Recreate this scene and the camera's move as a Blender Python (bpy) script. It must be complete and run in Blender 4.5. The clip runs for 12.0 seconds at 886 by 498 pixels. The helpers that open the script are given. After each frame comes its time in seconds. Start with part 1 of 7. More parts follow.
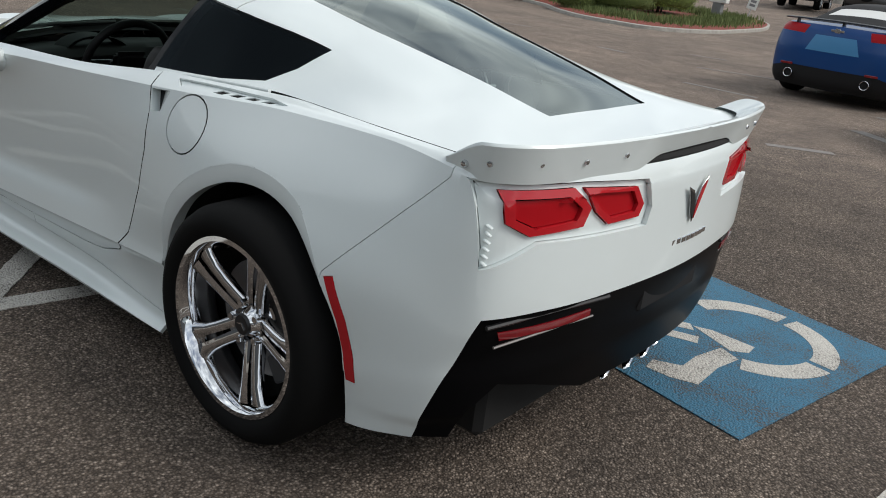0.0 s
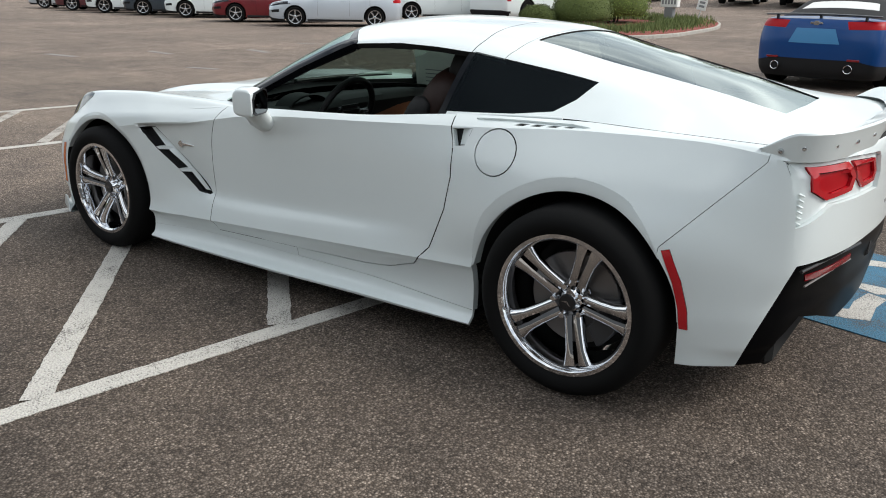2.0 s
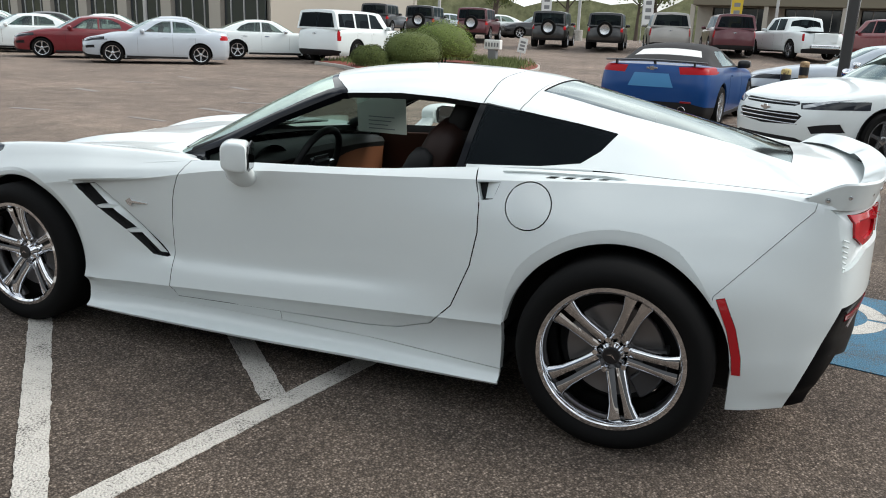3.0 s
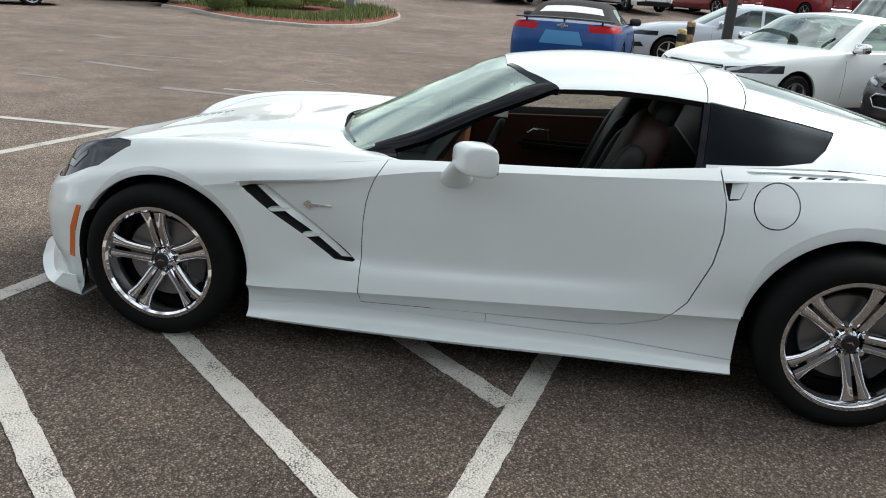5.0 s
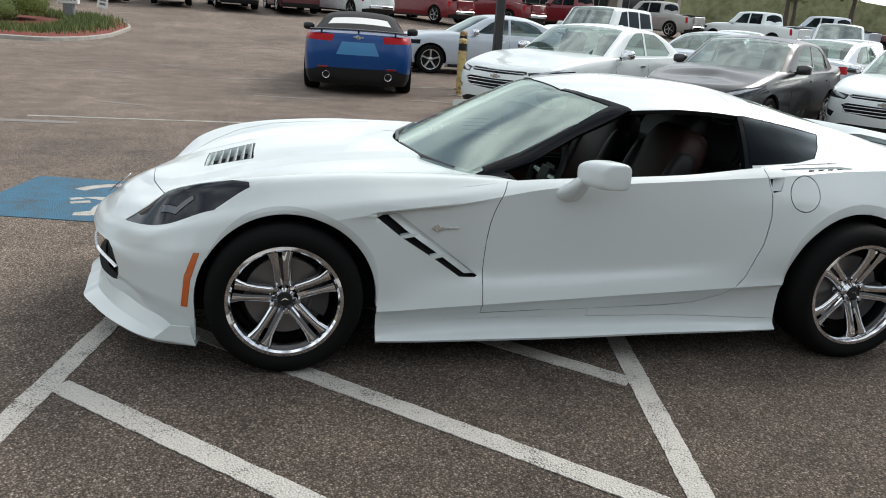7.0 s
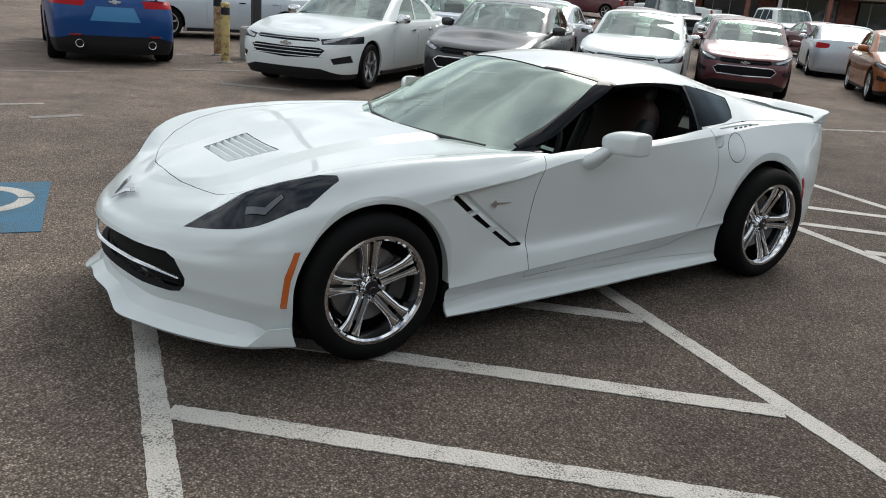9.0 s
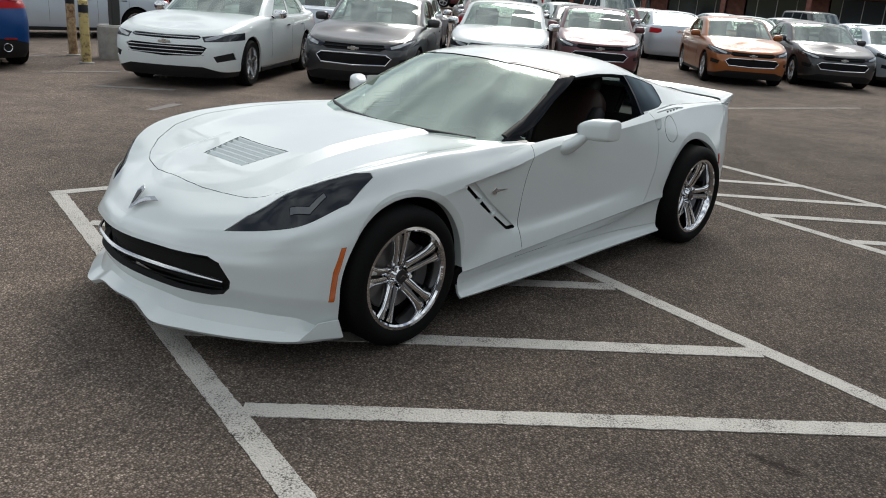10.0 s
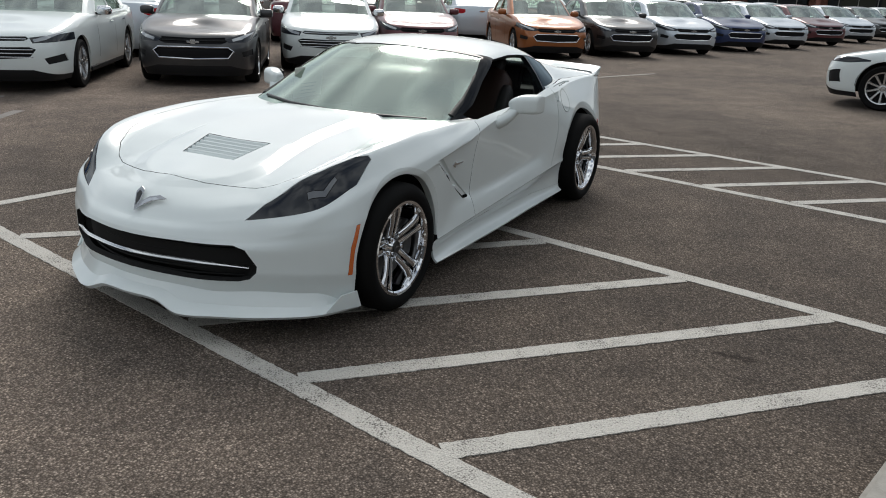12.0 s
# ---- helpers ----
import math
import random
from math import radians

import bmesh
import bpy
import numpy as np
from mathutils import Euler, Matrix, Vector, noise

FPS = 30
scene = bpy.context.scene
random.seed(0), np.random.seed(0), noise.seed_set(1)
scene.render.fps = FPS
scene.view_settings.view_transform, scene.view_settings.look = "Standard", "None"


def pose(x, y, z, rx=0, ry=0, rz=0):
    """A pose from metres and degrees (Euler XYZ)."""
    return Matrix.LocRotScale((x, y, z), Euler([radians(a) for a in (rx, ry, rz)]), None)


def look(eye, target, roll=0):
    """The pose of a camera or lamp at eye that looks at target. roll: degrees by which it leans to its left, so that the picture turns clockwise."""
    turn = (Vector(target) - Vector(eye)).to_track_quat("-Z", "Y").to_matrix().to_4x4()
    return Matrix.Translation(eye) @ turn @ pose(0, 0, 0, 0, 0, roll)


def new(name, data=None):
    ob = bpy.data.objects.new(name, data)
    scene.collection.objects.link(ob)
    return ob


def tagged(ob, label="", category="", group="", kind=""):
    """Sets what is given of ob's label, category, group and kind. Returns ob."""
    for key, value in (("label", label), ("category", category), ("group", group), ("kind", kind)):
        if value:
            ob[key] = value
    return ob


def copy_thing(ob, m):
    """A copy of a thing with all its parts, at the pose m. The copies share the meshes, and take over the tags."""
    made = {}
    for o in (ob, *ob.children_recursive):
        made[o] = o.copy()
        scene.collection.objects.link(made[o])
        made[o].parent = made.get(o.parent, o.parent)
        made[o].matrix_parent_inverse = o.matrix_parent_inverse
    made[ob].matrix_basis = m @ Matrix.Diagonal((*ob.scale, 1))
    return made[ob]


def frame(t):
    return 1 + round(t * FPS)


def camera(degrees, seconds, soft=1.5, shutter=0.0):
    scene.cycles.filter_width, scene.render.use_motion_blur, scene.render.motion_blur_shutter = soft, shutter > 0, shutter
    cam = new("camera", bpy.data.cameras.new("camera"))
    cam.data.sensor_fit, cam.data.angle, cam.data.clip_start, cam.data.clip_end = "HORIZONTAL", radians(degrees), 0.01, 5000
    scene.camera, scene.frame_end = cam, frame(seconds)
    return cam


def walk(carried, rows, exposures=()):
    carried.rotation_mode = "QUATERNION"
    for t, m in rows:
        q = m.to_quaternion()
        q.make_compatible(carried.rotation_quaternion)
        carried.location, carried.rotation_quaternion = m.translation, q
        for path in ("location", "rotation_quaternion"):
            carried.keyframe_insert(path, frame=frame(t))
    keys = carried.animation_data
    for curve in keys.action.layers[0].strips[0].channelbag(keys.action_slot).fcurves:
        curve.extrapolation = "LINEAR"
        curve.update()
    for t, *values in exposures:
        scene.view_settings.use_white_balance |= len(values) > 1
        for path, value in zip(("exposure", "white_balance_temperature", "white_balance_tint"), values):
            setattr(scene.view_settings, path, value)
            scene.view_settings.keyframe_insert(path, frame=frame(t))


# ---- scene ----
cam = camera(58.6, 12.0, 1.0)
PATH = [
    (0, (2.938, -2.061, 1.334), (1.783, -0.584, 0.637), 6.8),
    (0.5, (2.862, -2.407, 1.35), (1.587, -1.023, 0.672), 3.8),
    (1, (2.831, -2.695, 1.358), (1.703, -1.137, 0.809), 3.9),
    (1.5, (2.761, -2.996, 1.36), (1.685, -1.415, 0.774), 3.8),
    (2, (2.46, -3.18, 1.361), (1.364, -1.629, 0.732), 0.9),
    (2.5, (2.118, -3.305, 1.367), (1.167, -1.633, 0.82), 1.6),
    (3, (1.735, -3.412, 1.379), (1.022, -1.62, 0.849), 2.2),
    (3.5, (1.311, -3.434, 1.398), (0.522, -1.694, 0.806), 1.0),
    (3.7, (1.174, -3.435, 1.412), (0.323, -1.73, 0.807), 0.6),
    (5.3, (-0.008, -3.829, 1.499), (-0.153, -1.935, 0.875), 4.3),
    (5.5, (-0.184, -3.886, 1.493), (-0.272, -1.982, 0.888), 4.2),
    (6, (-0.61, -3.988, 1.5), (-0.509, -2.085, 0.895), 4.9),
    (6.5, (-1.016, -3.977, 1.5), (-0.769, -2.102, 0.848), 5.1),
    (7, (-1.404, -3.994, 1.52), (-0.983, -2.127, 0.938), 4.1),
    (7.2, (-1.546, -4.0, 1.54), (-1.03, -2.16, 0.95), 3.1),
    (8.8, (-2.767, -3.614, 1.557), (-1.729, -2.027, 0.922), 5.0),
    (9, (-2.913, -3.563, 1.541), (-1.815, -2.013, 0.916), 4.7),
    (9.5, (-3.286, -3.396, 1.542), (-2.084, -1.953, 0.853), 5.3),
    (10, (-3.669, -3.264, 1.551), (-2.276, -1.969, 0.931), 4.1),
    (10.5, (-3.966, -3.084, 1.544), (-2.449, -1.933, 0.932), 3.7),
    (11, (-4.224, -2.911, 1.555), (-2.647, -1.871, 0.897), 2.8),
    (11.5, (-4.449, -2.859, 1.56), (-2.771, -2.004, 0.887), 3.0),
    (12, (-4.533, -2.841, 1.563), (-2.86, -1.944, 0.933), 2.4),
]
EXPOSURES = [(0, 0.02), (0.6, 0.04), (1.5, 0.27), (2.5, 0.51), (6.0, 0.37), (9.0, 0.07), (10.5, -0.12), (12.0, -0.16)]
walk(cam, [(t, look(eye, target, roll)) for t, eye, target, roll in PATH], EXPOSURES)
from mathutils.bvhtree import BVHTree

# ---------------------------------------------------------------- light
SUN_FROM = Vector((0.80, 0.45, 0.85)).normalized()
world = bpy.data.worlds.new("overcast_sky")
scene.world = world
world.use_nodes = True
wn, wl = world.node_tree.nodes, world.node_tree.links
wn.clear()
w_out = wn.new("ShaderNodeOutputWorld")
w_bg = wn.new("ShaderNodeBackground")
w_sky = wn.new("ShaderNodeTexSky")
w_sky.sky_type = "NISHITA"
w_sky.sun_disc = False
w_sky.sun_elevation = math.asin(SUN_FROM.z)
w_sky.sun_rotation = math.atan2(SUN_FROM.x, SUN_FROM.y)
w_sky.air_density, w_sky.dust_density = 1.0, 2.0
w_co = wn.new("ShaderNodeTexCoord")
w_map = wn.new("ShaderNodeMapping")
w_map.inputs["Scale"].default_value = (1.0, 1.0, 2.2)
w_cloud = wn.new("ShaderNodeTexNoise")
w_cloud.inputs["Scale"].default_value = 2.6
w_cloud.inputs["Detail"].default_value = 7.0
w_cloud.inputs["Roughness"].default_value = 0.55
w_ramp = wn.new("ShaderNodeValToRGB")
w_ramp.color_ramp.elements[0].position, w_ramp.color_ramp.elements[0].color = 0.36, (0.12, 0.12, 0.12, 1)
w_ramp.color_ramp.elements[1].position, w_ramp.color_ramp.elements[1].color = 0.62, (1, 1, 1, 1)
w_mix = wn.new("ShaderNodeMixRGB")
w_mix.inputs["Color2"].default_value = (13.0, 13.6, 13.9, 1)
w_fine = wn.new("ShaderNodeTexNoise")
w_fine.inputs["Scale"].default_value = 3.4
w_fine.inputs["Detail"].default_value = 3.5
w_fine.inputs["Roughness"].default_value = 0.5
w_tone = wn.new("ShaderNodeValToRGB")
w_tone.color_ramp.elements[0].position, w_tone.color_ramp.elements[0].color = 0.36, (0.46, 0.475, 0.49, 1)
w_tone.color_ramp.elements[1].position, w_tone.color_ramp.elements[1].color = 0.62, (1, 1, 1, 1)
w_white = wn.new("ShaderNodeMixRGB")
w_white.blend_type = "MULTIPLY"
w_white.inputs["Fac"].default_value = 1.0
w_white.inputs["Color2"].default_value = (17.0, 17.8, 18.0, 1)
wl.new(w_map.outputs["Vector"], w_fine.inputs["Vector"])
wl.new(w_fine.outputs["Fac"], w_tone.inputs["Fac"])
wl.new(w_tone.outputs["Color"], w_white.inputs["Color1"])
wl.new(w_white.outputs["Color"], w_mix.inputs["Color2"])
wl.new(w_co.outputs["Generated"], w_map.inputs["Vector"])
wl.new(w_map.outputs["Vector"], w_cloud.inputs["Vector"])
wl.new(w_cloud.outputs["Fac"], w_ramp.inputs["Fac"])
wl.new(w_ramp.outputs["Color"], w_mix.inputs["Fac"])
wl.new(w_sky.outputs["Color"], w_mix.inputs["Color1"])
wl.new(w_mix.outputs["Color"], w_bg.inputs["Color"])
w_bg.inputs["Strength"].default_value = 0.087
wl.new(w_bg.outputs["Background"], w_out.inputs["Surface"])
sun_data = bpy.data.lights.new("sun", "SUN")
sun_data.energy, sun_data.angle, sun_data.color = 2.05, radians(26), (1.0, 0.965, 0.915)
sun = new("sun", sun_data)
sun.matrix_world = look(SUN_FROM * 50, (0, 0, 0))


# ---------------------------------------------------------------- materials
def material(name, color=(0.5, 0.5, 0.5), rough=0.5, metal=0.0, coat=0.0, ior=1.5):
    m = bpy.data.materials.new(name)
    m.use_nodes = True
    b = m.node_tree.nodes["Principled BSDF"]
    b.inputs["Base Color"].default_value = (*color, 1)
    b.inputs["Roughness"].default_value = rough
    b.inputs["Metallic"].default_value = metal
    b.inputs["Coat Weight"].default_value = coat
    b.inputs["Coat Roughness"].default_value = 0.04
    b.inputs["IOR"].default_value = ior
    return m


def nodes_of(m):
    return m.node_tree.nodes, m.node_tree.links, m.node_tree.nodes["Principled BSDF"]


def noise_node(m, scale, detail=4.0, rough=0.55, coords="Object"):
    n, l, _ = nodes_of(m)
    co, tex = n.new("ShaderNodeTexCoord"), n.new("ShaderNodeTexNoise")
    tex.inputs["Scale"].default_value, tex.inputs["Detail"].default_value, tex.inputs["Roughness"].default_value = scale, detail, rough
    l.new(co.outputs[coords], tex.inputs["Vector"])
    return tex


def ramp(m, source, *stops):
    n, l, _ = nodes_of(m)
    r = n.new("ShaderNodeValToRGB")
    while len(r.color_ramp.elements) < len(stops):
        r.color_ramp.elements.new(0.5)
    for e, (at, c) in zip(r.color_ramp.elements, stops):
        e.position, e.color = at, (*c, 1)
    l.new(source, r.inputs["Fac"])
    return r.outputs["Color"]


def mixed(m, fac, a, b, kind="MIX"):
    n, l, _ = nodes_of(m)
    x = n.new("ShaderNodeMixRGB")
    x.blend_type = kind
    for socket, v in zip(("Fac", "Color1", "Color2"), (fac, a, b)):
        if isinstance(v, bpy.types.NodeSocket):
            l.new(v, x.inputs[socket])
        elif isinstance(v, (int, float)):
            x.inputs[socket].default_value = v
        else:
            x.inputs[socket].default_value = (*v, 1)
    return x.outputs["Color"]


def bumped(m, height, strength=0.3, distance=0.002):
    n, l, b = nodes_of(m)
    k = n.new("ShaderNodeBump")
    k.inputs["Strength"].default_value, k.inputs["Distance"].default_value = strength, distance
    l.new(height, k.inputs["Height"])
    l.new(k.outputs["Normal"], b.inputs["Normal"])


def paint(name, color, rough=0.32, metal=0.0, dust=0.06):
    """Clear-coated car paint with a faint film of dust."""
    m = material(name, color, rough, metal, 1.0)
    n, l, b = nodes_of(m)
    film = noise_node(m, 3.0, 6.0)
    fine = noise_node(m, 60.0, 3.0)
    tone = mixed(m, ramp(m, film.outputs["Fac"], (0.35, (0, 0, 0)), (0.8, (dust, dust, dust))), color, (0.36, 0.33, 0.29))
    l.new(tone, b.inputs["Base Color"])
    l.new(ramp(m, fine.outputs["Fac"], (0.3, (0.025, 0.025, 0.025)), (0.8, (0.075, 0.075, 0.075))), b.inputs["Coat Roughness"])
    return m


def glazing(name, tint, ior=1.5, gloss=(1, 1, 1), rough=0.015):
    """Thin tinted glass: what lies behind it shows through, and the sky is mirrored on it."""
    m = bpy.data.materials.new(name)
    m.use_nodes = True
    n, l = m.node_tree.nodes, m.node_tree.links
    n.clear()
    out, mix, clear, shine, edge, bend, fres = (n.new(k) for k in ("ShaderNodeOutputMaterial", "ShaderNodeMixShader", "ShaderNodeBsdfTransparent", "ShaderNodeBsdfGlossy", "ShaderNodeLayerWeight", "ShaderNodeMath", "ShaderNodeMapRange"))
    clear.inputs["Color"].default_value = (*tint, 1)
    shine.inputs["Color"].default_value = (*gloss, 1)
    shine.inputs["Roughness"].default_value = rough
    edge.inputs["Blend"].default_value = 0.5
    bend.operation = "POWER"
    bend.inputs[1].default_value = 5.0
    fres.inputs["To Min"].default_value = ((ior - 1) / (ior + 1)) ** 2
    l.new(edge.outputs["Facing"], bend.inputs[0])
    l.new(bend.outputs["Value"], fres.inputs["Value"])
    l.new(fres.outputs["Result"], mix.inputs["Fac"])
    l.new(clear.outputs["BSDF"], mix.inputs[1])
    l.new(shine.outputs["BSDF"], mix.inputs[2])
    l.new(mix.outputs["Shader"], out.inputs["Surface"])
    return m


WHITE = paint("white_paint", (0.70, 0.757, 0.755), 0.35, 0.0, 0.04)
SATIN_BLACK = material("satin_black_plastic", (0.012, 0.012, 0.013), 0.32)
MATT_BLACK = material("black_cavity", (0.006, 0.006, 0.006), 0.9)
TRIM_BLACK = material("textured_black_trim", (0.012, 0.012, 0.013), 0.6, 0.0, 0.0, 1.32)
GRILLE_BLACK = material("black_grille_plastic", (0.005, 0.005, 0.006), 0.6, 0.0, 0.0, 1.25)
CHROME = material("chrome", (0.72, 0.73, 0.75), 0.04, 1.0)
BRIGHT = material("bright_metal", (0.62, 0.63, 0.64), 0.18, 1.0)
IRON = material("brake_iron", (0.20, 0.19, 0.185), 0.42, 0.7)
RUBBER = material("tyre_rubber", (0.006, 0.006, 0.006), 0.8, 0.0, 0.0, 1.22)
RUBBER_NOISE = noise_node(RUBBER, 90.0, 3.0)
bumped(RUBBER, RUBBER_NOISE.outputs["Fac"], 0.25, 0.001)
RED_LENS = material("red_lens", (0.44, 0.007, 0.014), 0.10, 0.0, 0.35)
DARK_RED_LENS = material("dark_red_lens", (0.20, 0.005, 0.010), 0.08, 0.0, 0.3)
AMBER_LENS = material("amber_lens", (0.62, 0.13, 0.02), 0.14, 0.0, 1.0)
SMOKED = material("smoked_lens", (0.015, 0.018, 0.024), 0.05, 0.0, 0.0, 1.45)
PALE_LAMP = material("pale_lamp_strip", (0.11, 0.12, 0.135), 0.12, 0.0, 0.3)
DEEP_RED = material("deep_red_lens", (0.36, 0.005, 0.010), 0.35, 0.0, 0.0, 1.25)
CLEAR_LAMP = material("clear_lamp_glass", (0.34, 0.36, 0.38), 0.08, 0.35, 1.0)
GREEN_GLASS = glazing("windscreen_glass", (0.30, 0.38, 0.34), 3.9, (0.86, 1.0, 0.91), 0.12)
DARK_GLASS = glazing("privacy_glass", (0.06, 0.07, 0.08), 1.34, (0.34, 0.42, 0.48), 0.3)
GREY_GLASS = glazing("rear_window_glass", (0.32, 0.37, 0.35), 2.6, (0.92, 1.0, 0.97), 0.06)
CAR_GLASS = glazing("car_glass", (0.40, 0.47, 0.43), 1.75, (0.9, 1.0, 0.96))
SCREEN_GLASS = glazing("bright_windscreen_glass", (0.42, 0.50, 0.46), 2.9, (0.9, 1.0, 0.96))
CLEAR_GLASS = glazing("clear_window_glass", (0.78, 0.84, 0.80), 1.5)
FLAG_METAL = material("dark_chrome", (0.42, 0.43, 0.44), 0.2, 1.0)
PILLAR_BLACK = material("polished_black", (0.005, 0.006, 0.008), 0.07, 0.0, 0.0, 1.22)
GLOSS_BLACK = material("gloss_black_plastic", (0.003, 0.003, 0.0035), 0.32, 0.0, 0.0, 1.13)
DIM_MIRROR = material("dimmed_mirror", (0.16, 0.17, 0.18), 0.03, 1.0)
LEATHER = material("brown_leather", (0.20, 0.075, 0.036), 0.48)
bumped(LEATHER, noise_node(LEATHER, 140.0, 4.0).outputs["Fac"], 0.25, 0.001)
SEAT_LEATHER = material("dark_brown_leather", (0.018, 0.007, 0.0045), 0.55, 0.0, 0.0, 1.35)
bumped(SEAT_LEATHER, noise_node(SEAT_LEATHER, 140.0, 4.0).outputs["Fac"], 0.25, 0.001)
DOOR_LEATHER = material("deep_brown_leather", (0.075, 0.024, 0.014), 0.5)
bumped(DOOR_LEATHER, noise_node(DOOR_LEATHER, 140.0, 4.0).outputs["Fac"], 0.25, 0.001)
BLACK_LEATHER = material("black_leather", (0.009, 0.009, 0.009), 0.55, 0.0, 0.0, 1.35)
bumped(BLACK_LEATHER, noise_node(BLACK_LEATHER, 160.0, 3.0).outputs["Fac"], 0.3, 0.001)
PAPER = material("paper", (0.72, 0.72, 0.70), 0.7)
SHEET = bpy.data.materials.new("thin_backlit_paper")
SHEET.use_nodes = True
s_n, s_l = SHEET.node_tree.nodes, SHEET.node_tree.links
s_mix, s_back = s_n.new("ShaderNodeMixShader"), s_n.new("ShaderNodeBsdfTranslucent")
s_n["Principled BSDF"].inputs["Base Color"].default_value = (0.7, 0.7, 0.68, 1)
s_back.inputs["Color"].default_value = (0.62, 0.64, 0.62, 1)
s_mix.inputs["Fac"].default_value = 0.6
s_l.new(s_n["Principled BSDF"].outputs["BSDF"], s_mix.inputs[1])
s_l.new(s_back.outputs["BSDF"], s_mix.inputs[2])
s_l.new(s_mix.outputs["Shader"], s_n["Material Output"].inputs["Surface"])
INK = material("printed_ink", (0.25, 0.26, 0.28), 0.7)


STAIN_AT, STAIN_TURN = (-0.97, -2.50), 1.69


def asphalt_material():
    m = material("worn_asphalt", (0.1, 0.095, 0.09), 0.95)
    n, l, b = nodes_of(m)
    b.inputs["Specular IOR Level"].default_value = 0.24
    co = n.new("ShaderNodeTexCoord")
    big, mid = noise_node(m, 0.35, 5.0), noise_node(m, 2.2, 6.0, 0.65)
    stone = n.new("ShaderNodeTexVoronoi")
    stone.inputs["Scale"].default_value = 118.0
    l.new(co.outputs["Object"], stone.inputs["Vector"])
    grit = noise_node(m, 210.0, 3.0, 0.7)
    chips = ramp(m, stone.outputs["Color"], (0.12, (0.040, 0.034, 0.030)), (0.45, (0.105, 0.090, 0.078)), (0.72, (0.160, 0.139, 0.122)), (0.93, (0.33, 0.29, 0.255)))
    body = mixed(m, 0.28, chips, ramp(m, grit.outputs["Fac"], (0.32, (0.035, 0.030, 0.026)), (0.72, (0.20, 0.173, 0.152))))
    joint = ramp(m, stone.outputs["Distance"], (0.25, (1.12, 1.12, 1.12)), (0.62, (0.36, 0.345, 0.33)))
    body = mixed(m, 0.85, body, joint, "MULTIPLY")
    patch = ramp(m, mid.outputs["Fac"], (0.25, (0.66, 0.66, 0.67)), (0.75, (1.28, 1.25, 1.2)))
    body = mixed(m, 1.0, body, patch, "MULTIPLY")
    stain = ramp(m, big.outputs["Fac"], (0.3, (0.74, 0.74, 0.75)), (0.7, (1.22, 1.2, 1.17)))
    body = mixed(m, 1.0, body, stain, "MULTIPLY")
    # ground brightness is painted into the colour by position: lanes paler than bays
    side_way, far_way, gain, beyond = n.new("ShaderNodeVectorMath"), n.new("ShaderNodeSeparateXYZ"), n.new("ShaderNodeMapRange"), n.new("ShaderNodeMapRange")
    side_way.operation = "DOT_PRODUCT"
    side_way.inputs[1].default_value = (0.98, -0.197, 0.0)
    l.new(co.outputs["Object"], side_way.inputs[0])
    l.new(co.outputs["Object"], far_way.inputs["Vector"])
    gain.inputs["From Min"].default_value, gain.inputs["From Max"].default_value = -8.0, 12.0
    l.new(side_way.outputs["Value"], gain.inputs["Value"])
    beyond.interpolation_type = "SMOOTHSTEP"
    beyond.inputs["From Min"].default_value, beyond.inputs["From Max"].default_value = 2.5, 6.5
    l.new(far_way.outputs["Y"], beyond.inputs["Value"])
    # worn here carries that painted brightness, as colour factors by metres across
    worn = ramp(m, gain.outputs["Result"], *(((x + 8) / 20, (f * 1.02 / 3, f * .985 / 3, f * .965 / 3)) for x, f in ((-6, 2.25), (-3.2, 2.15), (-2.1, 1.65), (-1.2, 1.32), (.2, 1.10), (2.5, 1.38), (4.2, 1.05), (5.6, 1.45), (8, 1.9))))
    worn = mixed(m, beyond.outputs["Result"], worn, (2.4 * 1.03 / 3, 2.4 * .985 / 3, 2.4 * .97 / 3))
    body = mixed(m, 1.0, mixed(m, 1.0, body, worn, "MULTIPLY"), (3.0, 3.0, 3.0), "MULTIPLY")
    # a spilt oil trail
    spill, reach = n.new("ShaderNodeMapping"), n.new("ShaderNodeVectorMath")
    spill.vector_type = "TEXTURE"
    spill.inputs["Location"].default_value = (STAIN_AT[0], STAIN_AT[1], 0.0)
    spill.inputs["Rotation"].default_value = (0.0, 0.0, STAIN_TURN)
    spill.inputs["Scale"].default_value = (0.26, 0.07, 1.0)
    reach.operation = "LENGTH"
    l.new(co.outputs["Object"], spill.inputs["Vector"])
    l.new(spill.outputs["Vector"], reach.inputs[0])
    ragged = noise_node(m, 16.0, 4.0, 0.6)
    edge = n.new("ShaderNodeMath")
    edge.operation = "ADD"
    l.new(reach.outputs["Value"], edge.inputs[0])
    l.new(ragged.outputs["Fac"], edge.inputs[1])
    body = mixed(m, 1.0, body, ramp(m, edge.outputs["Value"], (0.75, (0.45, 0.43, 0.42)), (1.0, (1, 1, 1))), "MULTIPLY")
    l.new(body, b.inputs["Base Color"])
    tall = mixed(m, 0.3, ramp(m, stone.outputs["Distance"], (0.1, (1, 1, 1)), (0.7, (0, 0, 0))), grit.outputs["Fac"])
    bumped(m, tall, 1.0, 0.006)
    return m


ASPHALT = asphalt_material()


